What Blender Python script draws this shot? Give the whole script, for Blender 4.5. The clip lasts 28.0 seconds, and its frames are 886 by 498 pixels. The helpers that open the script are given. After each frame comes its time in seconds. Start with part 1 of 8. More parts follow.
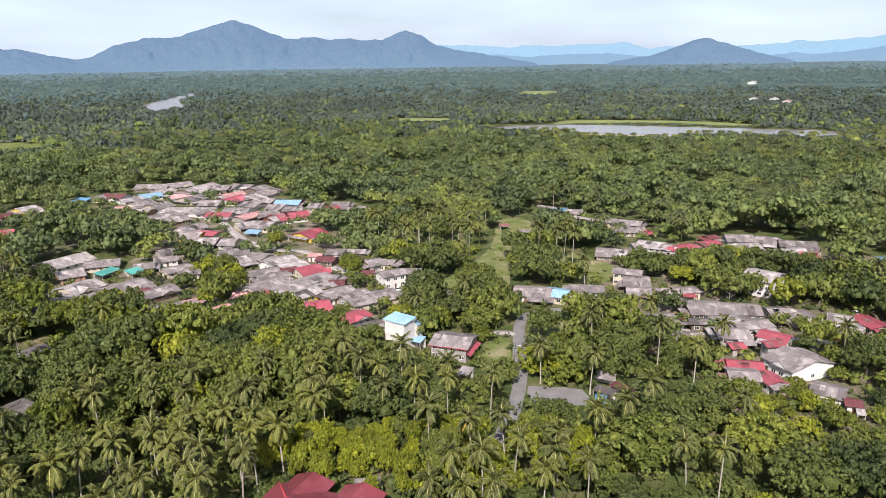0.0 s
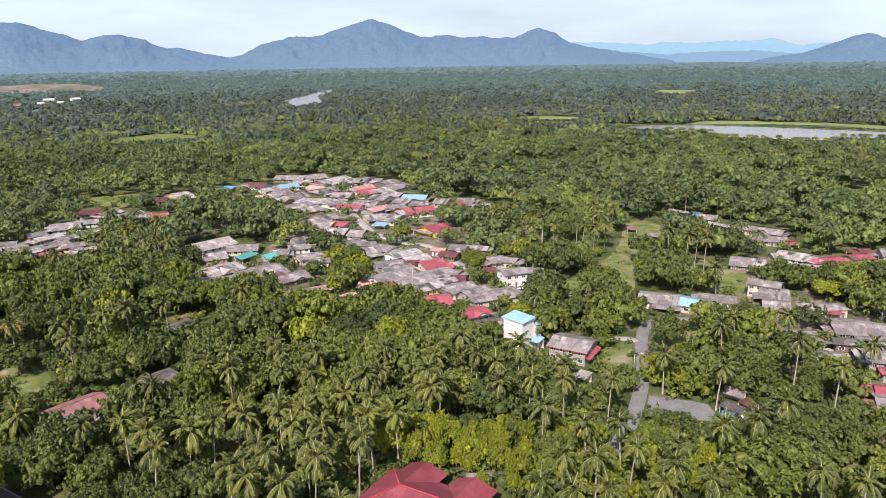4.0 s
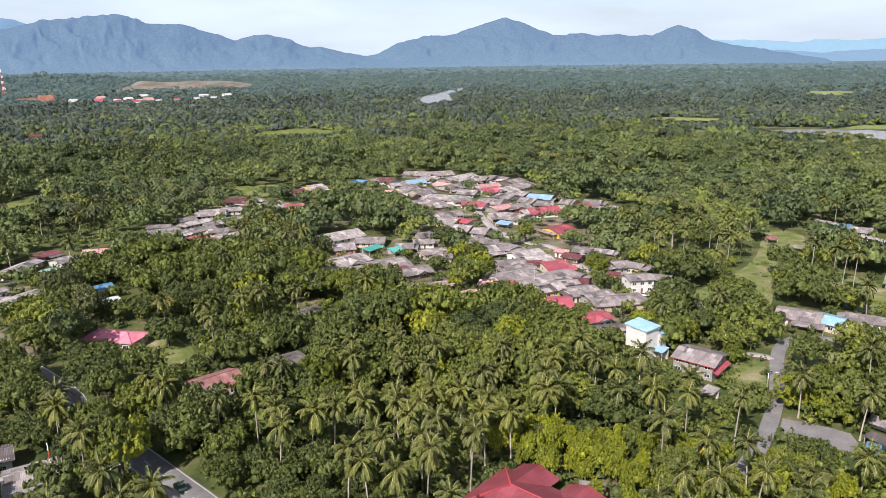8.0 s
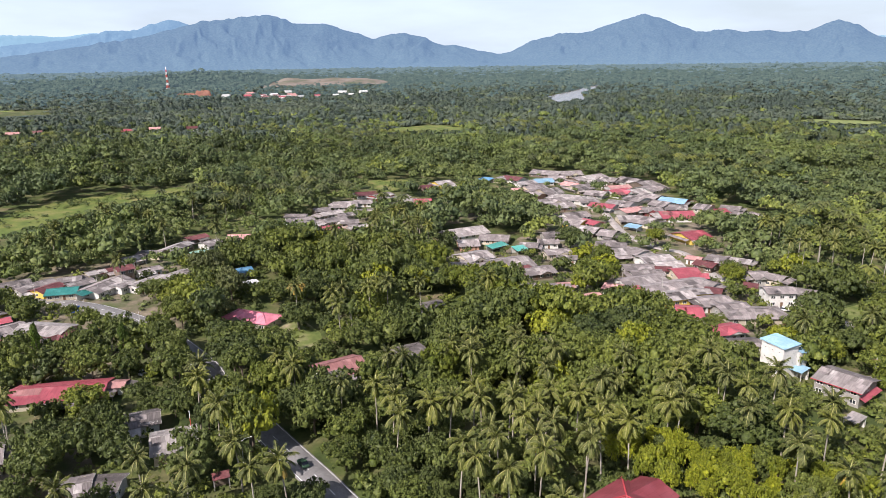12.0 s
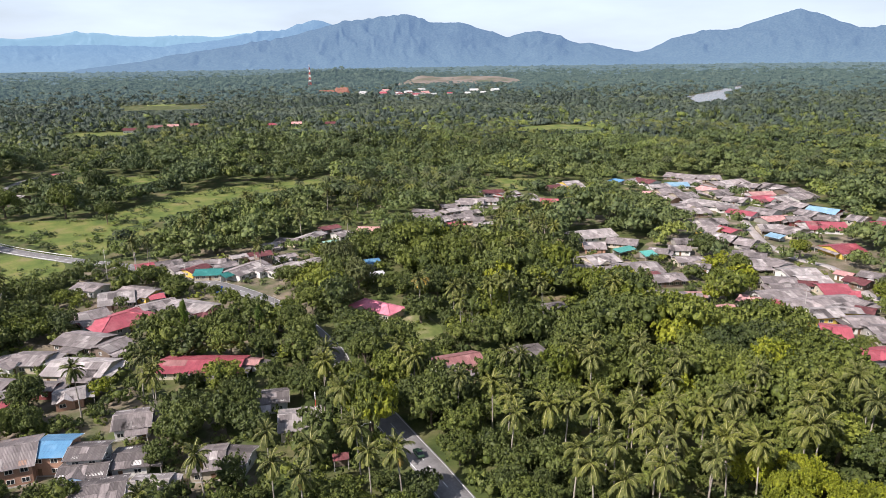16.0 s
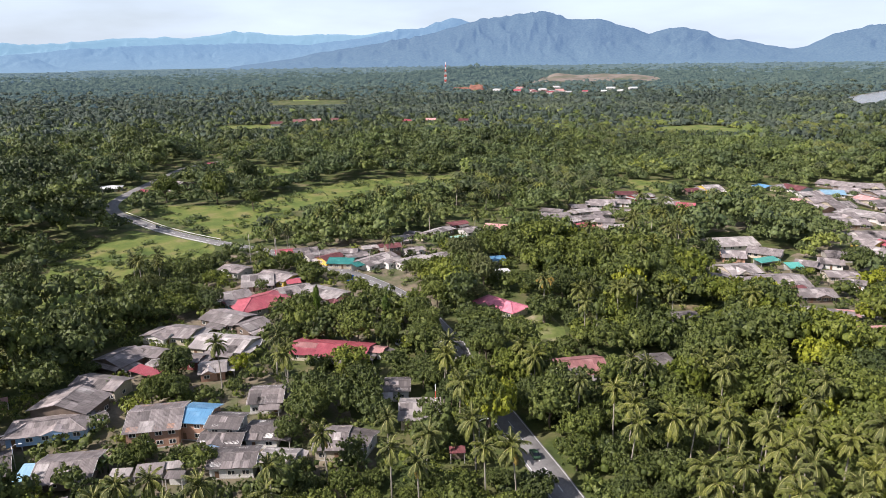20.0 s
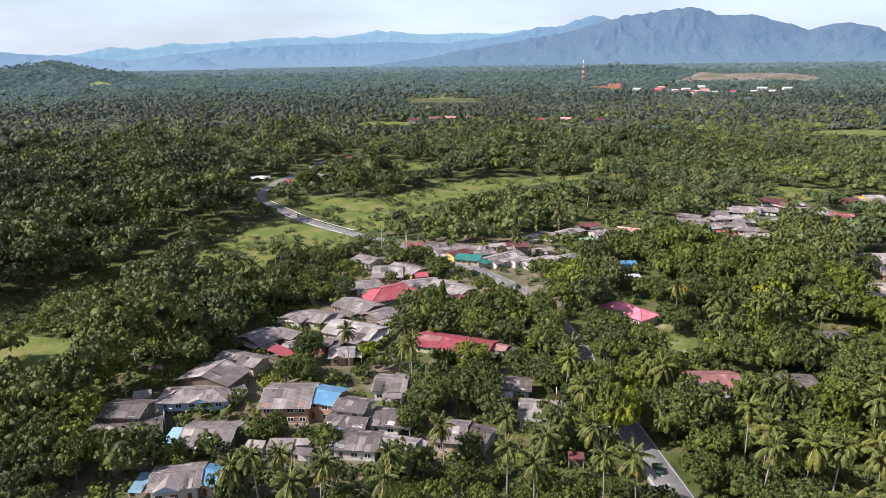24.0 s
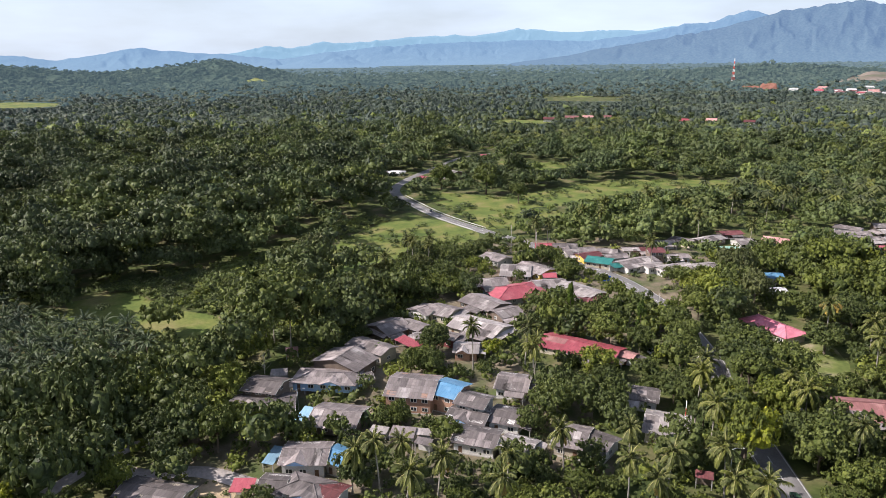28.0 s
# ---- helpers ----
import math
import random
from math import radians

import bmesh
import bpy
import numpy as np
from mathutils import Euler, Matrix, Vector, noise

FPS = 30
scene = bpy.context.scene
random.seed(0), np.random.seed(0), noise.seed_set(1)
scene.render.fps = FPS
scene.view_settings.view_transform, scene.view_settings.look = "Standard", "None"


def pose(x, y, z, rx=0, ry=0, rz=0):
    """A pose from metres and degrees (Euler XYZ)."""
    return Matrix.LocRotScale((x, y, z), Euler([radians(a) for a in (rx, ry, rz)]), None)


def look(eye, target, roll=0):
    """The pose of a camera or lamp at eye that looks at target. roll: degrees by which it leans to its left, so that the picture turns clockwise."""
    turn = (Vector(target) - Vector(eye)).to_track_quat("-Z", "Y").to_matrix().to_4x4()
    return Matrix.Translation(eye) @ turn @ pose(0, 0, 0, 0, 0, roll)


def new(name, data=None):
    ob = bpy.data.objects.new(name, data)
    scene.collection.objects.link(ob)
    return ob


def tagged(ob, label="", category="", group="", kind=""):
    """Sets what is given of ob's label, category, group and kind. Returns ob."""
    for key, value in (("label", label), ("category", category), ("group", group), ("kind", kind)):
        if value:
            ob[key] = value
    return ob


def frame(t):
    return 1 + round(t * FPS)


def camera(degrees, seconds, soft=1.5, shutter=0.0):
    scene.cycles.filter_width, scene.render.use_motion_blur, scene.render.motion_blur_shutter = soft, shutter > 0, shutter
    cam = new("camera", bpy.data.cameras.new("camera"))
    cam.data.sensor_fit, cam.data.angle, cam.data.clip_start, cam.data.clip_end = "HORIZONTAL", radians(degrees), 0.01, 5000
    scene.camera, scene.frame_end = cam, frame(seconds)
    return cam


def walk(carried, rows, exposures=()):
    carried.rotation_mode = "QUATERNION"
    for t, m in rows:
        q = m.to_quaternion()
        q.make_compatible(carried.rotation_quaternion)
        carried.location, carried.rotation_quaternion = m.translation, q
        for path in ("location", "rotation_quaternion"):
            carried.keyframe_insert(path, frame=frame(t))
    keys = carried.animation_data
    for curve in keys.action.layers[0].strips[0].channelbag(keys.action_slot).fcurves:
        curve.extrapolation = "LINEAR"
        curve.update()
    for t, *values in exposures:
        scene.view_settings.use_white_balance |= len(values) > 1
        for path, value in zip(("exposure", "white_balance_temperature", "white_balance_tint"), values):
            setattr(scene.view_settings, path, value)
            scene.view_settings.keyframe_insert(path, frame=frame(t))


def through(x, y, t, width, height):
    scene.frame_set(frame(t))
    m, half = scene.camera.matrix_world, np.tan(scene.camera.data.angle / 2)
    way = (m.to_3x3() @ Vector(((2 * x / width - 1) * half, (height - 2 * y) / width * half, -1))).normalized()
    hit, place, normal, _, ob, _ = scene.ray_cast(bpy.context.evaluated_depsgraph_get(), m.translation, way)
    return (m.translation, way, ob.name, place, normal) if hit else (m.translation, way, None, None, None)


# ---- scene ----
cam = camera(65.14, 28.0, soft=0.5)
PATH = [
    (0, pose(0, 0, 90, 74.80, 0.80, 0.00)),
    (1, pose(0, 0, 90, 74.80, 0.81, 2.61)),
    (2, pose(0, 0, 90, 74.78, 0.81, 5.21)),
    (3, pose(0, 0, 90, 74.76, 0.81, 7.83)),
    (3.5, pose(0, 0, 90, 74.76, 0.81, 9.14)),
    (5.5, pose(0, 0, 90, 74.76, 0.80, 14.36)),
    (7, pose(0, 0, 90, 74.78, 0.79, 18.29)),
    (8, pose(0, 0, 90, 74.79, 0.78, 20.92)),
    (9, pose(0, 0, 90, 74.79, 0.78, 23.53)),
    (10, pose(0, 0, 90, 74.78, 0.79, 26.16)),
    (11, pose(0, 0, 90, 74.77, 0.80, 28.81)),
    (12, pose(0, 0, 90, 74.77, 0.80, 31.47)),
    (12.5, pose(0, 0, 90, 74.77, 0.80, 32.80)),
    (14.5, pose(0, 0, 90, 74.77, 0.79, 38.12)),
    (16, pose(0, 0, 90, 74.78, 0.78, 42.05)),
    (17, pose(0, 0, 90, 74.77, 0.78, 44.72)),
    (18, pose(0, 0, 90, 74.76, 0.78, 47.41)),
    (19, pose(0, 0, 90, 74.74, 0.78, 50.12)),
    (20, pose(0, 0, 90, 74.73, 0.78, 52.82)),
    (21, pose(0, 0, 90, 74.74, 0.78, 55.53)),
    (21.5, pose(0, 0, 90, 74.74, 0.78, 56.89)),
    (23.5, pose(0, 0, 90, 74.74, 0.78, 62.34)),
    (24.5, pose(0, 0, 90, 74.75, 0.79, 65.08)),
    (25.5, pose(0, 0, 90, 74.75, 0.79, 67.82)),
    (26.5, pose(0, 0, 90, 74.75, 0.79, 70.58)),
    (27.5, pose(0, 0, 90, 74.75, 0.79, 73.34)),
    (28, pose(0, 0, 90, 74.75, 0.79, 74.73)),
]
walk(cam, PATH, [(0, 0.53, 6400, 17.5), (14, 0.54, 6400, 17.5), (28, 0.54, 6400, 17.5)])

# ---- daylight: sun behind the first view, thin cloud ----
SUN_AZ, SUN_EL = 171.0, 43.0      # degrees anticlockwise from +y, degrees above the horizon
world = bpy.data.worlds.new("sky")
scene.world = world
world.use_nodes = True
wn, wl = world.node_tree.nodes, world.node_tree.links
sky = wn.new("ShaderNodeTexSky")
sky.sky_type, sky.sun_disc = "NISHITA", False
sky.sun_elevation, sky.sun_rotation = radians(SUN_EL), radians(-SUN_AZ)
sky.air_density, sky.dust_density, sky.ozone_density = 1.0, 2.2, 1.0
wn["Background"].inputs["Strength"].default_value = 0.086
# thin high cloud over the whole sky, with softer streaks
wc = wn.new("ShaderNodeTexCoord")
wm = wn.new("ShaderNodeMapping")
wm.inputs["Scale"].default_value = (2.0, 2.0, 9.0)
wz = wn.new("ShaderNodeTexNoise")
wz.inputs["Scale"].default_value, wz.inputs["Detail"].default_value = 1.6, 7.0
wr = wn.new("ShaderNodeValToRGB")
wr.color_ramp.elements[0].position, wr.color_ramp.elements[1].position = 0.34, 0.74
wr.color_ramp.elements[0].color, wr.color_ramp.elements[1].color = (0.5, 0.5, 0.5, 1), (0.95, 0.95, 0.95, 1)
wx = wn.new("ShaderNodeMix")
wx.data_type = "RGBA"
wx.inputs[7].default_value = (7.3, 8.75, 10.1, 1)
wl.new(wc.outputs["Generated"], wm.inputs["Vector"])
wl.new(wm.outputs["Vector"], wz.inputs["Vector"])
wl.new(wz.outputs["Fac"], wr.inputs["Fac"])
wsep, wfade, wmul = wn.new("ShaderNodeSeparateXYZ"), wn.new("ShaderNodeMapRange"), wn.new("ShaderNodeMath")
wfade.inputs["From Min"].default_value, wfade.inputs["From Max"].default_value = 0.18, 0.75
wfade.inputs["To Min"].default_value, wfade.inputs["To Max"].default_value = 1.0, 0.12      # the veil thins out overhead
wmul.operation = "MULTIPLY"
wl.new(wc.outputs["Generated"], wsep.inputs[0])
wl.new(wsep.outputs["Z"], wfade.inputs["Value"])
wl.new(wr.outputs["Color"], wmul.inputs[0])
wl.new(wfade.outputs["Result"], wmul.inputs[1])
wl.new(wmul.outputs[0], wx.inputs[0])
wl.new(sky.outputs["Color"], wx.inputs[6])
wl.new(wx.outputs[2], wn["Background"].inputs["Color"])
sun = new("sun", bpy.data.lights.new("sun", "SUN"))
sun.data.energy, sun.data.angle, sun.data.color = 5.2, radians(0.6), (1.0, 0.95, 0.87)
a, e = radians(SUN_AZ), radians(SUN_EL)
sun.matrix_basis = look((-math.sin(a) * math.cos(e) * 500, math.cos(a) * math.cos(e) * 500, math.sin(e) * 500), (0, 0, 0))

# ---- materials ----
def material(name, rough=0.8, metal=0.0):
    m = bpy.data.materials.new(name)
    m.use_nodes = True
    nt = m.node_tree
    b = nt.nodes["Principled BSDF"]
    b.inputs["Roughness"].default_value, b.inputs["Metallic"].default_value = rough, metal
    b.inputs["Specular IOR Level"].default_value = 0.25
    return m, nt, b


def node(nt, kind, **values):
    n = nt.nodes.new("ShaderNode" + kind)
    for k, v in values.items():
        n.inputs[k].default_value = v
    return n


def noise_tex(nt, scale, detail=4.0, space="Object", stretch=(1, 1, 1)):
    c, m, n = node(nt, "TexCoord"), node(nt, "Mapping"), node(nt, "TexNoise", Scale=scale, Detail=detail)
    m.inputs["Scale"].default_value = stretch
    nt.links.new(c.outputs[space], m.inputs["Vector"])
    nt.links.new(m.outputs["Vector"], n.inputs["Vector"])
    return n.outputs["Fac"]


def ramp(nt, fac, *stops):
    r = node(nt, "ValToRGB")
    els = r.color_ramp.elements
    while len(els) < len(stops):
        els.new(0.5)
    for el, (p, c) in zip(els, stops):
        el.position, el.color = p, (*c, 1)
    nt.links.new(fac, r.inputs["Fac"])
    return r.outputs["Color"]


def blend(nt, fac, a, b, kind="MIX"):
    x = node(nt, "Mix")
    x.data_type, x.blend_type = "RGBA", kind
    for s, v in ((0, fac), (6, a), (7, b)):
        if hasattr(v, "node"):
            nt.links.new(v, x.inputs[s])
        elif s == 0:
            x.inputs[s].default_value = v
        else:
            x.inputs[s].default_value = (*v, 1)
    return x.outputs[2]


def scaled(nt, color, fac, lo, hi):
    """color times a grey that runs from lo to hi as fac goes from 0 to 1."""
    g = ramp(nt, fac, (0.0, (lo,) * 3), (1.0, (hi,) * 3))
    return blend(nt, 1.0, color, g, "MULTIPLY")


def bump(nt, b, fac, strength, distance):
    n = node(nt, "Bump", Strength=strength, Distance=distance)
    nt.links.new(fac, n.inputs["Height"])
    nt.links.new(n.outputs["Normal"], b.inputs["Normal"])


def painted(name, color, rough=0.7, metal=0.0, dirt=0.35, grain=3.0, stretch=(1, 1, 1)):
    """A painted or plain surface with stains at two scales; whole objects differ a little in tone."""
    m, nt, b = material(name, rough, metal)
    fine, wide = noise_tex(nt, grain * 3, 5, stretch=stretch), noise_tex(nt, grain * 0.3, 3)
    own = node(nt, "ObjectInfo").outputs["Random"]
    c = scaled(nt, color_node(nt, color), fine, 1 - dirt, 1 + dirt * 0.6)
    c = scaled(nt, c, wide, 1 - dirt, 1 + dirt * 0.5)
    c = scaled(nt, c, own, 1 - dirt * 0.45, 1 + dirt * 0.45)
    nt.links.new(c, b.inputs["Base Color"])
    bump(nt, b, fine, 0.2, 0.03)
    return m


def color_node(nt, color):
    n = node(nt, "RGB")
    n.outputs[0].default_value = (*color, 1)
    return n.outputs[0]


def roofing(name, base, stain, light, rough=0.75, patch=0.35):
    """Corrugated sheets: ribs along the fall, sheet-wise tone, streaks and stains."""
    m, nt, b = material(name, rough)
    own = node(nt, "ObjectInfo").outputs["Random"]
    c = node(nt, "TexCoord").outputs["Object"]
    br = node(nt, "TexBrick", Scale=1.0)
    br.inputs["Brick Width"].default_value, br.inputs["Row Height"].default_value = 1.5, 2.1
    br.inputs["Mortar Size"].default_value, br.inputs["Bias"].default_value = 0.015, 0.0
    br.inputs["Color1"].default_value, br.inputs["Color2"].default_value = (1 - patch,) * 3 + (1,), (1 + patch * 0.6,) * 3 + (1,)
    br.inputs["Mortar"].default_value = (0.55, 0.55, 0.55, 1)
    nt.links.new(c, br.inputs["Vector"])
    streak = noise_tex(nt, 1.3, 6, stretch=(2.2, 0.35, 1))
    wide = noise_tex(nt, 0.22, 4)
    col = blend(nt, ramp(nt, streak, (0.35, (0, 0, 0)), (0.7, (1, 1, 1))), base, stain)
    col = blend(nt, ramp(nt, wide, (0.5, (0, 0, 0)), (0.72, (0.7, 0.7, 0.7))), col, light)
    col = blend(nt, 1.0, col, br.outputs["Color"], "MULTIPLY")
    col = scaled(nt, col, own, 0.72, 1.22)
    nt.links.new(col, b.inputs["Base Color"])
    wv = node(nt, "TexWave", Scale=1.7, Distortion=0.0)
    wv.bands_direction = "X"
    nt.links.new(c, wv.inputs["Vector"])
    bump(nt, b, wv.outputs["Fac"], 0.35, 0.04)
    return m


ROOF = {
    "g": roofing("weathered_cement_roof", (0.272, 0.234, 0.226), (0.168, 0.145, 0.139), (0.37, 0.326, 0.316)),
    "D": roofing("dark_cement_roof", (0.165, 0.143, 0.138), (0.10, 0.087, 0.084), (0.23, 0.203, 0.196)),
    "l": roofing("pale_cement_roof", (0.37, 0.333, 0.318), (0.25, 0.222, 0.212), (0.47, 0.43, 0.414)),
    "w": roofing("white_sheet_roof", (0.58, 0.58, 0.58), (0.42, 0.41, 0.40), (0.68, 0.68, 0.67), 0.5, 0.1),
    "c": roofing("dark_crimson_roof", (0.21, 0.045, 0.055), (0.17, 0.038, 0.046), (0.26, 0.07, 0.085), 0.6, 0.1),
    "k": roofing("pink_sheet_roof", (0.52, 0.17, 0.22), (0.44, 0.13, 0.17), (0.58, 0.24, 0.28), 0.55, 0.1),
    "r": roofing("crimson_sheet_roof", (0.35, 0.080, 0.100), (0.27, 0.06, 0.075), (0.42, 0.15, 0.16), 0.5, 0.1),
    "P": roofing("faded_red_roof", (0.25, 0.115, 0.108), (0.18, 0.08, 0.08), (0.34, 0.20, 0.19), 0.7, 0.2),
    "p": roofing("pink_faded_roof", (0.52, 0.27, 0.25), (0.36, 0.2, 0.19), (0.6, 0.42, 0.38), 0.65, 0.2),
    "d": roofing("maroon_roof", (0.17, 0.055, 0.055), (0.10, 0.04, 0.045), (0.25, 0.12, 0.11), 0.65, 0.2),
    "B": roofing("blue_sheet_roof", (0.10, 0.24, 0.38), (0.08, 0.19, 0.32), (0.2, 0.34, 0.46), 0.45, 0.1),
    "A": roofing("pale_blue_roof", (0.24, 0.39, 0.50), (0.18, 0.32, 0.42), (0.36, 0.48, 0.55), 0.5, 0.1),
    "G": roofing("green_sheet_roof", (0.03, 0.19, 0.17), (0.025, 0.13, 0.12), (0.1, 0.3, 0.27), 0.5, 0.12),
    "T": roofing("teal_roof", (0.08, 0.32, 0.27), (0.06, 0.24, 0.21), (0.2, 0.42, 0.36), 0.5, 0.1),
    "t": roofing("mint_roof", (0.32, 0.52, 0.42), (0.22, 0.38, 0.3), (0.45, 0.6, 0.52), 0.5, 0.12),
    "O": roofing("olive_sheet_roof", (0.38, 0.42, 0.14), (0.28, 0.32, 0.1), (0.46, 0.5, 0.22), 0.5, 0.1),
}
WALL = {
    "w": painted("white_limewash", (0.62, 0.60, 0.57), 0.8, dirt=0.35, grain=1.0),
    "y": painted("yellow_wall_paint", (0.62, 0.44, 0.10), 0.75, dirt=0.2, grain=1.0),
    "b": painted("pale_blue_wall_paint", (0.36, 0.53, 0.76), 0.75, dirt=0.2, grain=1.0),
    "A": painted("aqua_wall_paint", (0.42, 0.62, 0.66), 0.75, dirt=0.2, grain=1.0),
    "p": painted("pinkish_wall_paint", (0.58, 0.42, 0.37), 0.8, dirt=0.25, grain=1.0),
    "o": painted("brick_wall", (0.46, 0.27, 0.19), 0.85, dirt=0.35, grain=2.0),
    "t": painted("weathered_timber", (0.19, 0.145, 0.115), 0.85, dirt=0.5, grain=1.5, stretch=(4, 4, 0.4)),
    "c": painted("cream_wall_paint", (0.50, 0.44, 0.34), 0.8, dirt=0.4, grain=1.0),
    "s": painted("stained_grey_wall", (0.36, 0.34, 0.31), 0.85, dirt=0.5, grain=1.2),
    "d": painted("dark_red_paint", (0.2, 0.06, 0.06), 0.75, dirt=0.3),
    "r": painted("red_wall_paint", (0.42, 0.08, 0.08), 0.75, dirt=0.25),
}
MAT_TRIM = painted("pale_trim", (0.66, 0.64, 0.6), 0.6, dirt=0.2)
MAT_REDTRIM = painted("red_trim", (0.36, 0.05, 0.06), 0.6, dirt=0.2)
MAT_POST = painted("concrete_post", (0.42, 0.40, 0.37), 0.85, dirt=0.3)
MAT_WOOD = painted("door_timber", (0.17, 0.10, 0.06), 0.7, dirt=0.4)
MAT_PALMTRUNK = painted("palm_trunk", (0.36, 0.32, 0.27), 0.9, dirt=0.4, grain=2.0)
MAT_BARK = painted("bark", (0.16, 0.125, 0.095), 0.9, dirt=0.5, grain=2.0)
MAT_METAL = painted("galvanised_metal", (0.5, 0.51, 0.52), 0.4, 0.7, dirt=0.2)
MAT_BLACK = painted("dark_rubber", (0.02, 0.02, 0.02), 0.7, dirt=0.2)
MAT_SIGN = painted("blue_sign_paint", (0.02, 0.09, 0.36), 0.5, dirt=0.1)
MAT_WHITE = painted("road_paint", (0.72, 0.72, 0.7), 0.7, dirt=0.25, grain=2.0)


def glass_material():
    m, nt, b = material("window_glass", 0.08)
    b.inputs["Base Color"].default_value = (0.025, 0.03, 0.035, 1)
    b.inputs["Specular IOR Level"].default_value = 0.5
    return m


MAT_GLASS = glass_material()


def foliage(name, dark, light, through=0.16, wide=0.02, own=0.35, grain=1.6, depth=0.6):
    """Leaves: tone changes leaf by leaf, clump by clump, tree by tree and over the land; some light passes through."""
    m, nt, b = material(name, 0.5)
    b.inputs["Specular IOR Level"].default_value = 0.2
    isl = node(nt, "NewGeometry").outputs["Random Per Island"]
    obj = node(nt, "ObjectInfo").outputs["Random"]
    kin = node(nt, "Attribute")                      # each tree of a wood has a tone of its own
    kin.attribute_name = "tint"
    both = node(nt, "Math")
    both.operation = "ADD"
    nt.links.new(obj, both.inputs[0])
    nt.links.new(kin.outputs["Fac"], both.inputs[1])
    one = node(nt, "Math")
    one.operation = "FRACT"
    nt.links.new(both.outputs[0], one.inputs[0])
    tree_tone = one.outputs[0]
    geo = node(nt, "NewGeometry").outputs["Position"]
    land, fine = node(nt, "TexNoise", Scale=wide, Detail=3.0), node(nt, "TexNoise", Scale=grain, Detail=3.0, Roughness=0.7)
    nt.links.new(geo, land.inputs["Vector"])
    nt.links.new(geo, fine.inputs["Vector"])
    c = blend(nt, isl, dark, light)
    c = blend(nt, ramp(nt, land.outputs["Fac"], (0.42, (0, 0, 0)), (0.68, (0.5, 0.5, 0.5))), c, [v * 1.15 for v in light])
    # fine noise mimics lit tufts and the dark gaps between them
    leafy = ramp(nt, fine.outputs["Fac"], (0.36, (1 - 0.7 * depth,) * 3), (0.52, (0.95, 0.95, 0.95)), (0.7, (1 + 0.6 * depth, 1 + 0.6 * depth, 1 + 0.35 * depth)))
    c = blend(nt, 1.0, c, leafy, "MULTIPLY")
    kind = ramp(nt, tree_tone, (0.0, (1 - 1.1 * own, 1 - 0.95 * own, 1 - 0.6 * own)), (0.35, (1 - 0.3 * own, 1 - 0.25 * own, 1.0)), (0.7, (1 + 0.25 * own, 1 + 0.25 * own, 1 - 0.1 * own)), (1.0, (1 + 1.15 * own, 1 + own, 1 - 0.2 * own)))
    c = blend(nt, 1.0, c, kind, "MULTIPLY")
    nt.links.new(c, b.inputs["Base Color"])
    bump(nt, b, fine.outputs["Fac"], 0.7, 0.4 / grain)
    tr = node(nt, "BsdfTranslucent")
    nt.links.new(c, tr.inputs["Color"])
    mx = node(nt, "MixShader", Fac=through)
    nt.links.new(b.outputs[0], mx.inputs[1])
    nt.links.new(tr.outputs[0], mx.inputs[2])
    nt.links.new(mx.outputs[0], nt.nodes["Material Output"].inputs["Surface"])
    return m


LEAF = {
    "d": foliage("dark_leaves", (0.040, 0.057, 0.016), (0.114, 0.136, 0.035)),
    "m": foliage("green_leaves", (0.058, 0.081, 0.018), (0.154, 0.176, 0.042)),
    "y": foliage("yellow_green_leaves", (0.088, 0.118, 0.012), (0.198, 0.212, 0.028)),
    "z": foliage("cocoa_leaves", (0.110, 0.138, 0.012), (0.230, 0.248, 0.026), own=0.25),
    "o": foliage("olive_leaves", (0.060, 0.074, 0.022), (0.138, 0.148, 0.050)),
    "c": foliage("cypress_leaves", (0.060, 0.100, 0.016), (0.108, 0.155, 0.026)),
}
MAT_FROND = foliage("palm_fronds", (0.030, 0.042, 0.010), (0.136, 0.146, 0.036), 0.18, own=0.25, depth=0.3)
MAT_RIB = painted("frond_rib", (0.30, 0.28, 0.11), 0.5, dirt=0.2)
MAT_GROVE = foliage("grove_palm_fronds", (0.044, 0.057, 0.017), (0.126, 0.136, 0.048), 0.12, depth=0.3)
MAT_FROND_DRY = foliage("dry_fronds", (0.22, 0.15, 0.04), (0.36, 0.25, 0.07), 0.2)
MAT_BANANA = foliage("banana_leaves", (0.088, 0.130, 0.034), (0.165, 0.205, 0.076), 0.3)
MAT_OILPALM = foliage("oil_palm_fronds", (0.032, 0.052, 0.024), (0.088, 0.116, 0.054), 0.12)
MAT_FOREST = foliage("forest_leaves", (0.050, 0.075, 0.028), (0.138, 0.170, 0.060), 0.12, 0.011, own=0.36, grain=0.9)
MAT_SCRUB = foliage("scrub_leaves", (0.074, 0.104, 0.030), (0.164, 0.190, 0.062), 0.12, 0.011, own=0.32, grain=0.9)
# darker leaf colours, used mostly in the western woods
MAT_DARK_WOOD = foliage("dark_forest_leaves", (0.030, 0.045, 0.019), (0.096, 0.117, 0.040), 0.08, 0.011, grain=0.9)
# leaves beyond the village, distance haze mixed into the base colours
MAT_FAR_HAZED = foliage("hazed_forest_leaves", (0.040, 0.058, 0.044), (0.078, 0.100, 0.070), 0.1, 0.006, own=0.24, grain=0.4, depth=0.5)
MAT_FAR_SCRUB_HAZED = foliage("hazed_scrub_leaves", (0.056, 0.076, 0.050), (0.104, 0.124, 0.082), 0.1, 0.006, own=0.24, grain=0.4, depth=0.5)


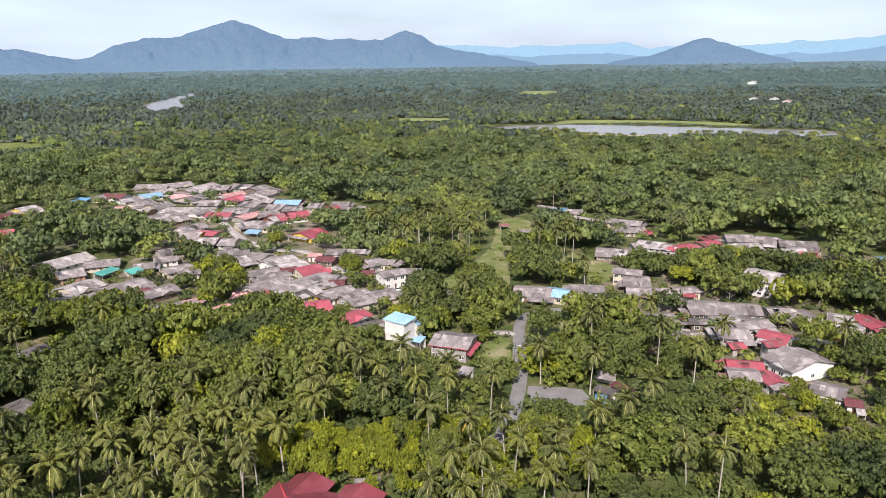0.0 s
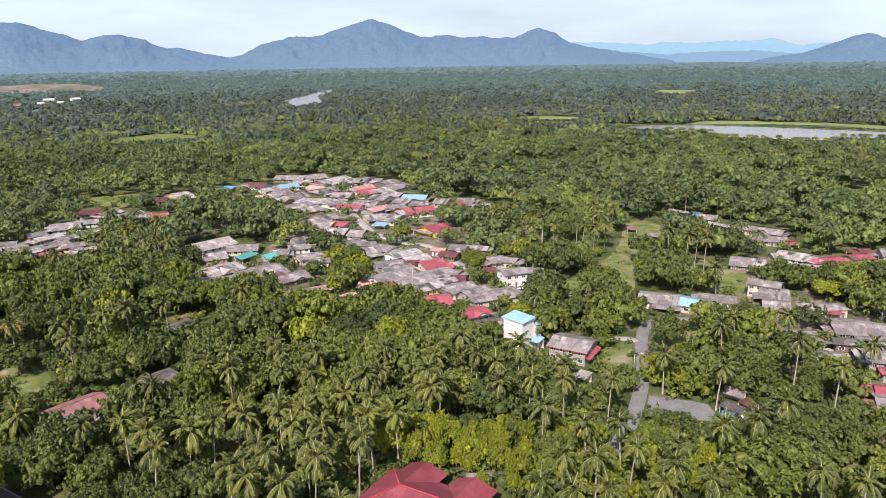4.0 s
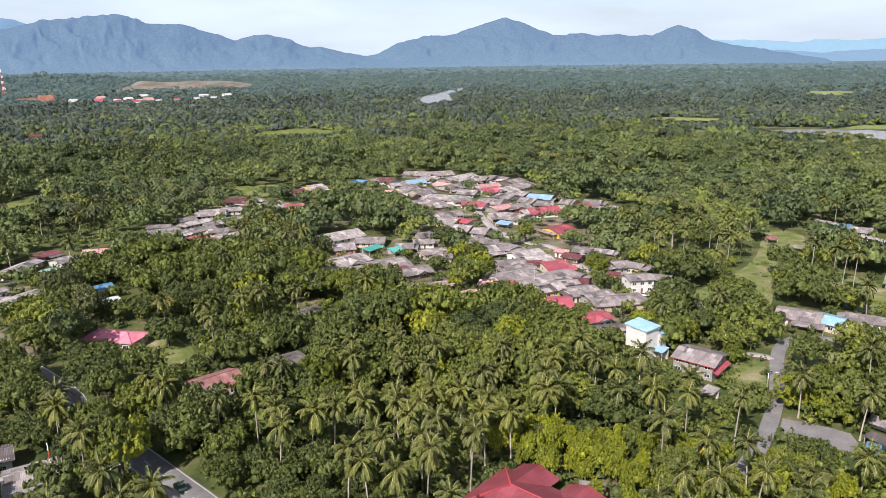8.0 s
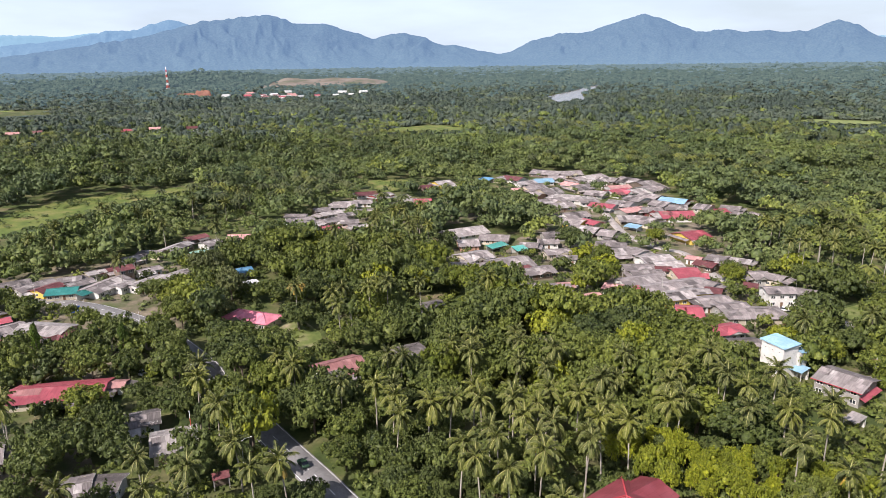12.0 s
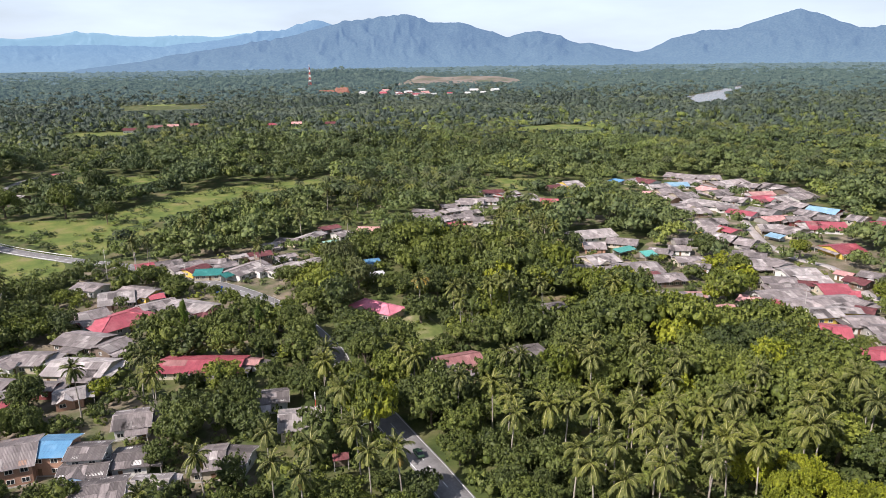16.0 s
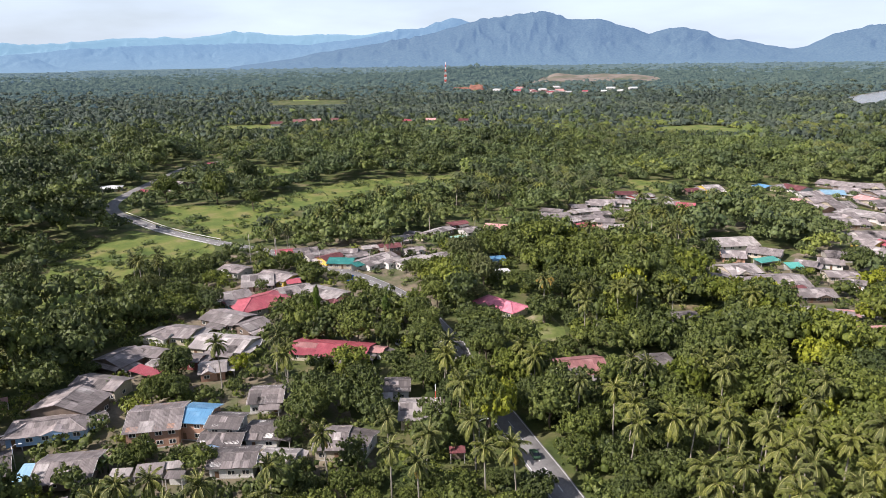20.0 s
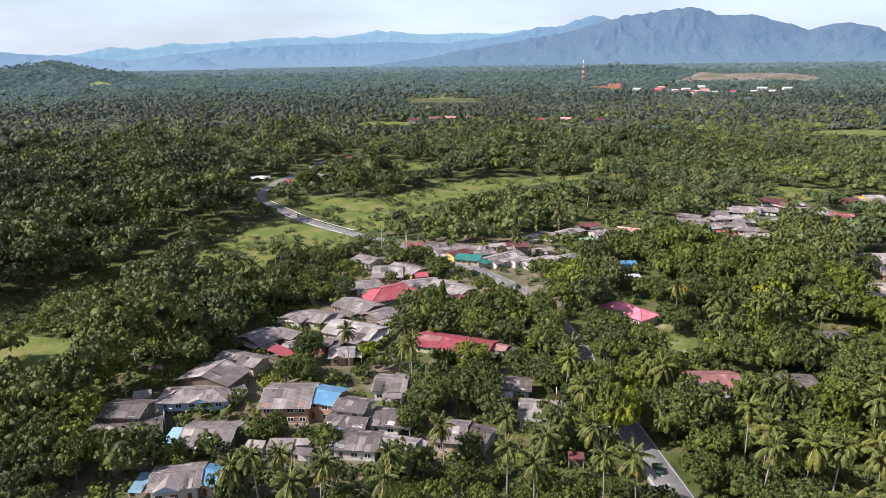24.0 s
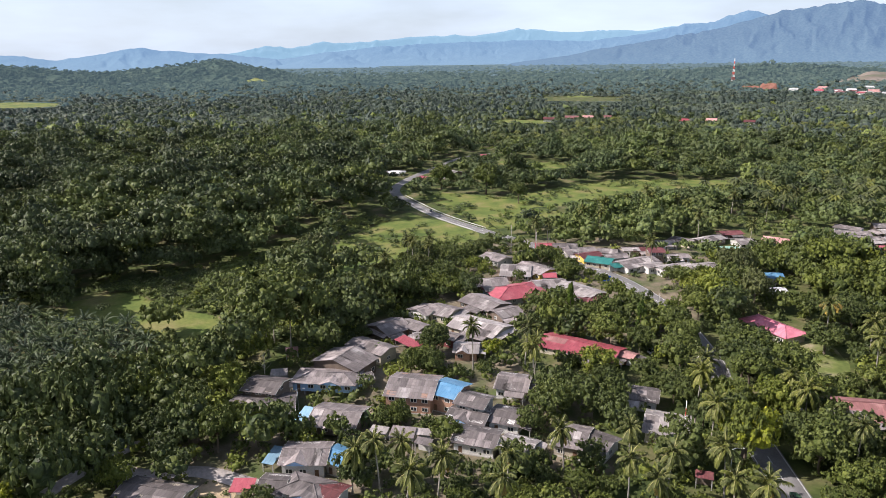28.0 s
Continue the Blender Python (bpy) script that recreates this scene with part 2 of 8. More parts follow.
def land_material(name, stops, scale, rough=0.95, grain=0.9, space="Object"):
    m, nt, b = material(name, rough)
    wide, fine = noise_tex(nt, scale, 6, space), noise_tex(nt, grain, 5, space)
    c = ramp(nt, wide, *stops)
    c = scaled(nt, c, fine, 0.6, 1.35)
    nt.links.new(c, b.inputs["Base Color"])
    bump(nt, b, fine, 0.6, 0.25)
    return m


MAT_GROUND = land_material("undergrowth", ((0.3, (0.03, 0.045, 0.013)), (0.46, (0.06, 0.08, 0.02)), (0.58, (0.10, 0.10, 0.04)), (0.74, (0.19, 0.15, 0.09))), 0.09)
MAT_GRASS = land_material("meadow_grass", ((0.3, (0.060, 0.092, 0.020)), (0.44, (0.098, 0.132, 0.028)), (0.56, (0.14, 0.155, 0.040)), (0.72, (0.20, 0.172, 0.075))), 0.07, grain=0.7)
MAT_LAWN = land_material("lawn_grass", ((0.32, (0.075, 0.105, 0.026)), (0.46, (0.125, 0.150, 0.042)), (0.58, (0.18, 0.178, 0.080)), (0.72, (0.30, 0.25, 0.16))), 0.13, grain=0.8)
MAT_YARD = land_material("yard_soil", ((0.36, (0.07, 0.09, 0.03)), (0.54, (0.15, 0.125, 0.085)), (0.72, (0.27, 0.22, 0.165))), 0.11)
MAT_SAND = land_material("bare_sand", ((0.3, (0.30, 0.22, 0.13)), (0.7, (0.46, 0.36, 0.24))), 0.2)
MAT_FIELD = land_material("far_field", ((0.3, (0.13, 0.17, 0.05)), (0.6, (0.20, 0.22, 0.08)), (0.8, (0.26, 0.24, 0.12))), 0.01, grain=0.05)
MAT_CLEAR = land_material("cleared_land", ((0.34, (0.09, 0.105, 0.062)), (0.46, (0.155, 0.13, 0.105)), (0.58, (0.21, 0.175, 0.15)), (0.7, (0.12, 0.13, 0.07))), 0.012, grain=0.06)
MAT_ASPHALT = land_material("worn_asphalt", ((0.3, (0.15, 0.143, 0.14)), (0.6, (0.20, 0.192, 0.188)), (0.8, (0.25, 0.242, 0.235))), 0.2, 0.85, 2.0)
MAT_CONCRETE = land_material("old_concrete", ((0.3, (0.30, 0.27, 0.25)), (0.7, (0.40, 0.36, 0.34))), 0.15, 0.9, 1.5)


def water_material():
    m, nt, b = material("river_water", 0.22)
    b.inputs["Base Color"].default_value = (0.20, 0.18, 0.16, 1)
    b.inputs["Specular IOR Level"].default_value = 0.5
    bump(nt, b, noise_tex(nt, 0.6, 3), 0.04, 0.03)
    return m


MAT_WATER = water_material()


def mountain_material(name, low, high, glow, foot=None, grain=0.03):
    """Distant wooded slopes of the backdrop; haze is painted on as blue emission, stronger low down where foot is
    given.
    """
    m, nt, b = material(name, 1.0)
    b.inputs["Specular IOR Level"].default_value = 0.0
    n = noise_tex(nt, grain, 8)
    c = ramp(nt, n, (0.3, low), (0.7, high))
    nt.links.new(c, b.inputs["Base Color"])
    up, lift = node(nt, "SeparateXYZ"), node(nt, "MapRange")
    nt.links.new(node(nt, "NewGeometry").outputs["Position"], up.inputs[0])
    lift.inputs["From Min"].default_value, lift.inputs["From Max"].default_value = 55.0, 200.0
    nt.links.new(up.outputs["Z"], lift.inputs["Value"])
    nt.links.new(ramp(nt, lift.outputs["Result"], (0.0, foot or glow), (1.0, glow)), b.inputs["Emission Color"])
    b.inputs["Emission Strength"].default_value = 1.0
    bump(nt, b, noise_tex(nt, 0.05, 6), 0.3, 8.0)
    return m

# ---- mesh helpers ----
def mesh_from(name, verts, faces, mat, smooth=False):
    me = bpy.data.meshes.new(name)
    me.from_pydata([tuple(v) for v in verts], [], faces)
    me.materials.append(mat)
    if smooth:
        me.polygons.foreach_set("use_smooth", [True] * len(me.polygons))
    me.update()
    return me


def mesh_np(name, verts, faces, mat, smooth=False):
    """A mesh from an (n, 3) array of vertices and an (m, 3) or (m, 4) array of corners."""
    me = bpy.data.meshes.new(name)
    k = faces.shape[1]
    me.vertices.add(len(verts))
    me.vertices.foreach_set("co", np.ascontiguousarray(verts, dtype=np.float32).ravel())
    me.loops.add(faces.size)
    me.loops.foreach_set("vertex_index", np.ascontiguousarray(faces, dtype=np.int32).ravel())
    me.polygons.add(len(faces))
    me.polygons.foreach_set("loop_start", np.arange(0, faces.size, k, dtype=np.int32))
    me.polygons.foreach_set("loop_total", np.full(len(faces), k, dtype=np.int32))
    me.polygons.foreach_set("use_smooth", np.full(len(faces), smooth))
    me.materials.append(mat)
    me.update(calc_edges=True)
    return me


def part(name, data, parent, m=None, label=""):
    ob = new(name, data)
    ob.parent = parent
    if m is not None:
        ob.matrix_basis = m
    return tagged(ob, label)


def box_data(x0, x1, y0, y1, z0, z1):
    v = [(x, y, z) for z in (z0, z1) for x, y in ((x0, y0), (x1, y0), (x1, y1), (x0, y1))]
    return v, [(3, 2, 1, 0), (4, 5, 6, 7), (0, 1, 5, 4), (1, 2, 6, 5), (2, 3, 7, 6), (3, 0, 4, 7)]


def boxes(name, mat, *spans):
    verts, faces = [], []
    for s in spans:
        v, f = box_data(*s)
        faces += [tuple(i + len(verts) for i in q) for q in f]
        verts += v
    return mesh_from(name, verts, faces, mat)


def tube(name, mat, pts, radii, sides=7):
    """A tapered tube along a line of points."""
    verts, faces = [], []
    for i, (p, r) in enumerate(zip(pts, radii)):
        d = (Vector(pts[min(i + 1, len(pts) - 1)]) - Vector(pts[max(i - 1, 0)])).normalized()
        x = d.orthogonal().normalized()
        y = d.cross(x)
        verts += [Vector(p) + (x * math.cos(k * math.tau / sides) + y * math.sin(k * math.tau / sides)) * r for k in range(sides)]
        if i:
            a, b = (i - 1) * sides, i * sides
            faces += [(a + k, a + (k + 1) % sides, b + (k + 1) % sides, b + k) for k in range(sides)]
    faces.append(tuple(range(len(verts) - sides, len(verts))))
    return mesh_from(name, verts, faces, mat, True)


def value_noise(x, y, seed=0):
    """Smooth noise from 0 to 1 over arrays."""
    xi, yi = np.floor(x).astype(np.int64), np.floor(y).astype(np.int64)
    fx, fy = x - xi, y - yi
    fx, fy = fx * fx * (3 - 2 * fx), fy * fy * (3 - 2 * fy)

    def h(i, j):
        n = (i * 374761393 + j * 668265263 + seed * 982451653) & 0x7FFFFFFF
        n = ((n ^ (n >> 13)) * 1274126177) & 0x7FFFFFFF
        return ((n ^ (n >> 16)) & 0xFFFF) / 65535.0

    return (h(xi, yi) * (1 - fx) + h(xi + 1, yi) * fx) * (1 - fy) + (h(xi, yi + 1) * (1 - fx) + h(xi + 1, yi + 1) * fx) * fy


def fractal(x, y, octaves=4, seed=0):
    s, a, t = 0.0, 1.0, 0.0
    for k in range(octaves):
        s, t = s + a * value_noise(x * 2 ** k + 17.3 * k, y * 2 ** k - 9.1 * k, seed + k), t + a
        a *= 0.5
    return s / t


def land_height(r):
    """Lifts the plain towards the hills so that its far edge fits the camera's view."""
    s = np.clip((r - 1200) / 3500, 0, 1)
    return 55.0 * s * s * (3 - 2 * s)


def smooth_line(pts, step=3.0):
    """A Catmull-Rom line through points of the plan, cut into short steps."""
    p = [np.array(q, float) for q in pts]
    p = [2 * p[0] - p[1]] + p + [2 * p[-1] - p[-2]]
    out = []
    for i in range(1, len(p) - 2):
        n = max(2, int(np.linalg.norm(p[i + 1] - p[i]) / step))
        for k in range(n):
            t = k / n
            out.append(0.5 * (2 * p[i] + (p[i + 1] - p[i - 1]) * t + (2 * p[i - 1] - 5 * p[i] + 4 * p[i + 1] - p[i + 2]) * t * t
                              + (3 * p[i] - p[i - 1] - 3 * p[i + 1] + p[i + 2]) * t ** 3))
    out.append(p[-2])
    return np.array(out)


def side_of(line):
    d = np.gradient(line, axis=0)
    d /= np.linalg.norm(d, axis=1)[:, None]
    return np.stack([-d[:, 1], d[:, 0]], 1)


# ---- ground, one sheet to the horizon ----
rr = np.concatenate([np.linspace(0, 1200, 60), np.linspace(1260, 4930, 60)])
aa = np.linspace(0, math.tau, 181)[:-1]
R, A = np.meshgrid(rr, aa, indexing="ij")
gv = np.stack([-np.sin(A) * R, np.cos(A) * R, land_height(R)], -1).reshape(-1, 3)
i, j = np.meshgrid(np.arange(len(rr) - 1), np.arange(180), indexing="ij")
i, j = i.ravel(), j.ravel()
gf = np.stack([i * 180 + j, i * 180 + (j + 1) % 180, (i + 1) * 180 + (j + 1) % 180, (i + 1) * 180 + j], 1)
tagged(new("ground", mesh_np("ground", gv, gf[:, ::-1], MAT_GROUND, True)), "flat tropical lowland under green undergrowth", "ground", kind="structure")

BLOCK_LINES, BLOCK_AREAS, BLOCK_BOXES = [], [], []   # where no tree may stand


def road(name, pts, width, mat, label, z=0.07, clear=1.5):
    line = smooth_line(pts)
    n = side_of(line) * width / 2
    up = land_height(np.hypot(line[:, 0], line[:, 1])) + z
    cols = [np.column_stack([line + n * k, up + (0.06 if abs(k) < 0.5 else 0.0) - (0.16 if abs(k) > 1 else 0)]) for k in (-1.06, -1, 0, 1, 1.06)]
    verts = np.stack(cols, 1).reshape(-1, 3)
    m = len(line)
    i, j = np.meshgrid(np.arange(m - 1), np.arange(4), indexing="ij")
    i, j = i.ravel(), j.ravel()
    f = np.stack([i * 5 + j, i * 5 + j + 1, (i + 1) * 5 + j + 1, (i + 1) * 5 + j], 1)
    ob = tagged(new(name, mesh_np(name, verts, f[:, ::-1], mat, True)), label, "road", kind="structure")
    BLOCK_LINES.append((line, width / 2 + clear))
    return ob, line


def stripes(parent, line, offset, width, dash=0.0, gap=0.0, z=0.16, name="road_marking"):
    """A painted line beside the middle of a road, whole or dashed, as one mesh."""
    n, verts, faces, run = side_of(line), [], [], 0.0
    for k in range(len(line) - 1):
        seg = np.linalg.norm(line[k + 1] - line[k])
        run += seg
        if dash and run % (dash + gap) > dash:
            continue
        q = [line[k] + n[k] * (offset - width / 2), line[k] + n[k] * (offset + width / 2),
             line[k + 1] + n[k + 1] * (offset + width / 2), line[k + 1] + n[k + 1] * (offset - width / 2)]
        b = len(verts)
        verts += [(p[0], p[1], z) for p in q]
        faces.append((b + 3, b + 2, b + 1, b))
    part(name, mesh_from(name, verts, faces, MAT_WHITE), parent, label="worn white road paint")


MAIN = [(-20, 66), (-60, 86), (-91, 99), (-107, 105), (-139, 117), (-154, 123), (-171, 131), (-209, 142), (-240, 144), (-265, 141),
        (-290, 137), (-313, 130), (-354, 114), (-396, 102), (-445, 95), (-468, 93), (-492, 97), (-518, 109), (-546, 127),
        (-599, 165), (-630, 190), (-648, 226)]
main_road, main_line = road("main_road", MAIN, 7.4, MAT_ASPHALT, "two-lane grey asphalt country road with white lines", clear=2.2)
near_line = main_line[:int(len(main_line) * 0.62)]
stripes(main_road, near_line, 0, 0.16, 3.0, 4.0)
stripes(main_road, near_line, 3.3, 0.16)
stripes(main_road, near_line, -3.3, 0.16)
road("side_road", [(12, 150), (17, 165), (20, 178), (22, 190), (23.5, 205), (24.5, 220), (27, 233), (33, 241), (42, 243), (60, 238)],
                            3.9, MAT_ASPHALT, "narrow worn grey village road", 0.05)
road("branch_lane", [(24.5, 219), (20, 221.5), (11, 220), (2, 216)], 3.6, MAT_CONCRETE, "pale concrete lane with a grass verge", 0.03)
road("village_lane", [(6, 259), (-11, 273), (-30, 286), (-46, 296), (-58, 312), (-70, 330), (-84, 334), (-104, 352), (-119, 376), (-132, 400)],
     4.6, MAT_CONCRETE, "pale concrete lane between village houses", 0.05)
road("village_yard_lane", [(-92, 262), (-102, 256), (-116, 248)], 4.0, MAT_CONCRETE, "pale concrete lane beside houses", 0.05)
road("track", [(-150, -50), (-161, -41), (-166, -34), (-168, -26), (-173, -21), (-178, -16), (-186, -4), (-190, 8), (-192, 18), (-190, 28)],
     4.0, MAT_CONCRETE, "pale lane along the forest edge", 0.05)
road("lower_track", [(-160, -40), (-152, -31), (-150, -19), (-143, -9), (-133, 2), (-120, 8)], 4.4, MAT_CONCRETE, "grey lane between stilt houses", 0.04, 0.8)
road("junction_lane", [(-146, 121), (-140, 131), (-128, 138), (-118, 140)], 5.0, MAT_ASPHALT, "asphalt lane branching off the main road", 0.05)
road("estate_lane", [(60, 238), (78, 226), (92, 216), (108, 214), (125, 210)], 4.4, MAT_CONCRETE, "pale concrete lane past grey roofed houses", 0.05)


def area(name, mat, label, pts, z=0.05, ragged=1.5, block=True, category="grass"):
    """A patch of ground with an uneven edge, inside the corners given."""
    line = smooth_line(list(pts) + [pts[0]], 4.0 if ragged < 10 else ragged)[:-1]
    mid = line.mean(0)
    rnd = (fractal(line[:, 0] / (ragged * 3), line[:, 1] / (ragged * 3), 3, 5) - 0.5) * 2 * ragged
    d = line - mid
    line = line + d / np.linalg.norm(d, axis=1)[:, None] * rnd[:, None]
    up = land_height(np.hypot(line[:, 0], line[:, 1])) + z
    me = bpy.data.meshes.new(name)
    bm = bmesh.new()
    face = bm.faces.new([bm.verts.new((p[0], p[1], u)) for p, u in zip(line, up)])
    if face.normal.z < 0 or face.calc_area() and (face.normal_update() or face.normal.z < 0):
        face.normal_flip()
    bmesh.ops.triangulate(bm, faces=[face])
    bm.to_mesh(me)
    bm.free()
    me.materials.append(mat)
    ob = tagged(new(name, me), label, category, kind="structure")
    if block:
        BLOCK_AREAS.append(line)
    return ob


area("car_park", MAT_ASPHALT, "grey asphalt parking yard beside the village road", [(23, 181), (38, 178), (37, 169), (27, 168), (22, 172)], 0.06, 0.4, category="car park")
area("meadow", MAT_GRASS, "bright green grazing meadow at the forest edge", [(-288, -76), (-293, -56), (-273, -38), (-246, -15), (-228, -23), (-238, -34), (-252, -50), (-264, -70)], ragged=2.5)
area("meadow", MAT_GRASS, "bright green meadow and scrubby bank below the road", [(-278, 22), (-346, 36), (-372, 56), (-405, 84), (-388, 96), (-344, 112), (-324, 101), (-318, 73), (-293, 60), (-273, 42)], ragged=3)
area("meadow", MAT_GRASS, "long open meadow below the road", [(-470, 120), (-436, 158), (-447, 190), (-471, 258), (-452, 313), (-433, 350), (-418, 285), (-399, 215), (-396, 169), (-416, 140)], ragged=3)
area("meadow", MAT_GRASS, "mown meadow beside parked cars", [(-584, 203), (-598, 224), (-578, 250), (-554, 266), (-522, 228), (-550, 201)], ragged=4.5)
area("road_verge", MAT_GRASS, "rough grass and scrub beside the road", [(-461, 109), (-460, 131), (-434, 155), (-395, 167), (-371, 176), (-357, 148), (-350, 128), (-362, 119)], 0.03, 3)
area("road_verge", MAT_GRASS, "mown grass verge", [(-520, 96), (-470, 84), (-440, 90), (-470, 104), (-505, 112), (-540, 138)], 0.03)
area("village_green", MAT_LAWN, "worn village green with sandy patches", [(30, 400), (48, 392), (48, 352), (34, 320), (29, 293), (22, 262), (0, 260), (-6, 270), (11, 302), (24, 342)], 0.04)
area("village_green", MAT_LAWN, "grassy clearing under tall palms", [(52, 332), (70, 309), (76, 291), (65, 274), (48, 284)], 0.04)
area("house_lawn", MAT_LAWN, "clipped green lawn of the pink roofed house", [(-177, 158), (-167, 172), (-146, 161), (-138, 144), (-149, 142)], 0.04)
area("house_lawn", MAT_LAWN, "green lawn between lane and houses", [(12, 212), (20, 218), (20, 192), (16, 188), (11, 194)], 0.02)
area("house_lawn", MAT_LAWN, "green verge in the bend of the lane", [(29, 232), (41, 239), (44, 226), (34, 206), (28, 214)], 0.02)
area("yard", MAT_YARD, "trodden soil and thin grass between village houses", [(-170, 420), (-60, 440), (-40, 380), (-30, 300), (-5, 258), (-40, 215), (-95, 215), (-160, 250), (-190, 280), (-150, 300)], 0.02, 4, False, "yard")
area("yard", MAT_YARD, "trodden soil between roadside houses", [(-330, 120), (-300, 190), (-250, 200), (-215, 165), (-180, 120), (-200, 80), (-240, 60), (-290, 90)], 0.02, 4, False, "yard")
area("yard", MAT_YARD, "trodden soil round stilt houses", [(-225, 40), (-190, 75), (-150, 80), (-118, 70), (-112, 20), (-120, -30), (-160, -28), (-190, 0)], 0.015, 3, False, "yard")
area("yard", MAT_YARD, "trodden soil between grey roofed houses", [(50, 230), (90, 330), (190, 310), (200, 220), (140, 150), (80, 160), (70, 190)], 0.02, 4, False, "yard")
area("yard", MAT_YARD, "trodden soil behind a row of houses", [(-290, 285), (-240, 330), (-200, 370), (-190, 340), (-250, 275)], 0.02, 3, False, "yard")
area("yard", MAT_YARD, "pale trodden forecourt beside the main road", [(-300, 142), (-262, 148), (-236, 150), (-214, 149), (-214, 153), (-240, 158), (-266, 153)], 0.03, 0.6, True, "yard")
area("sand_patch", MAT_SAND, "bare pale sandy ground beside the lane", [(-146, -16), (-139, -10), (-134, -14), (-138, -21)], 0.03, 0.8, category="sand")
area("river", MAT_WATER, "still brown river reflecting the sky", [(62, 958), (106, 915), (150, 868), (211, 832), (304, 812), (397, 800), (470, 820), (462, 866), (375, 906), (244, 966), (131, 996)], 0.4, 3, category="river")
area("river", MAT_WATER, "bright bend of a river between trees", [(-668, 1560), (-690, 1740), (-722, 2030), (-700, 2030), (-630, 1700), (-530, 1450), (-538, 1360), (-580, 1400)], 0.5, 4, category="river")
area("sand_bank", MAT_SAND, "reddish sand bank at the water's edge", [(165, 852), (211, 832), (270, 820), (268, 828), (212, 843), (175, 864)], 0.5, 1.0, category="sand")
area("river_bank", MAT_GRASS, "low grassy far bank of the river", [(50, 985), (131, 1004), (244, 974), (375, 914), (468, 872), (471, 877), (377, 921), (246, 982), (130, 1012), (50, 995)], 0.45, 2.0)
area("far_field", MAT_FIELD, "pale green field in the forest", [(150, 1000), (230, 1010), (330, 985), (380, 940), (420, 960), (330, 1030), (200, 1060)], 0.5, 8, category="field")
area("far_field", MAT_FIELD, "pale green paddy field", [(190, 1780), (260, 1780), (300, 1900), (210, 1900)], 0.6, 15, category="field")
area("far_field", MAT_FIELD, "pale green field in the forest", [(-90, 1085), (-10, 1080), (10, 1130), (-80, 1140)], 0.6, 8, category="field")
area("far_field", MAT_GRASS, "small green field among trees", [(-960, 330), (-1010, 370), (-960, 430), (-920, 390)], 0.6, 8, category="field")
area("far_field", MAT_GRASS, "green field beside woods", [(-545, 735), (-560, 790), (-530, 850), (-480, 830), (-465, 800), (-500, 765)], 0.6, 8, category="field")
area("far_field", MAT_GRASS, "green clearing in the forest", [(-290, 390), (-270, 420), (-305, 440), (-330, 420)], 0.4, 4, category="field")

area("far_field", MAT_GRASS, "bright green paddy field between woods", [(-1700, -410), (-1640, -470), (-1720, -600), (-1880, -560), (-1800, -430)], 0.6, 8, category="field")
BLOCK_AREAS.append(np.array([(-330, -150), (-285, -100), (-262, -74), (-240, -42), (-216, -32), (-204, -52), (-203, -78), (-215, -130)], float))   # the oil palm plot

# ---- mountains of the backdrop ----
HAZE_NEAR = mountain_material("wooded_mountain_hazed", (0.030, 0.046, 0.046), (0.064, 0.086, 0.080), (0.066, 0.122, 0.236), (0.088, 0.154, 0.262), 0.09)
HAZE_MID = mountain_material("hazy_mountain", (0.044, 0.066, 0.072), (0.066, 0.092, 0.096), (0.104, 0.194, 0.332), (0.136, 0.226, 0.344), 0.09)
HAZE_FAR = mountain_material("pale_mountain_hazed", (0.06, 0.085, 0.10), (0.07, 0.10, 0.12), (0.168, 0.298, 0.405))
# woods of the far plain and low hills, haze added as a faint glow
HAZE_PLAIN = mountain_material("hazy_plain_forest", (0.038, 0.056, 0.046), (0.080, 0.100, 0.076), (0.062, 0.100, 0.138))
HAZE_REMOTE = mountain_material("remote_forest_hazed", (0.028, 0.046, 0.033), (0.078, 0.100, 0.068), (0.030, 0.048, 0.064))
WOODED = HAZE_REMOTE


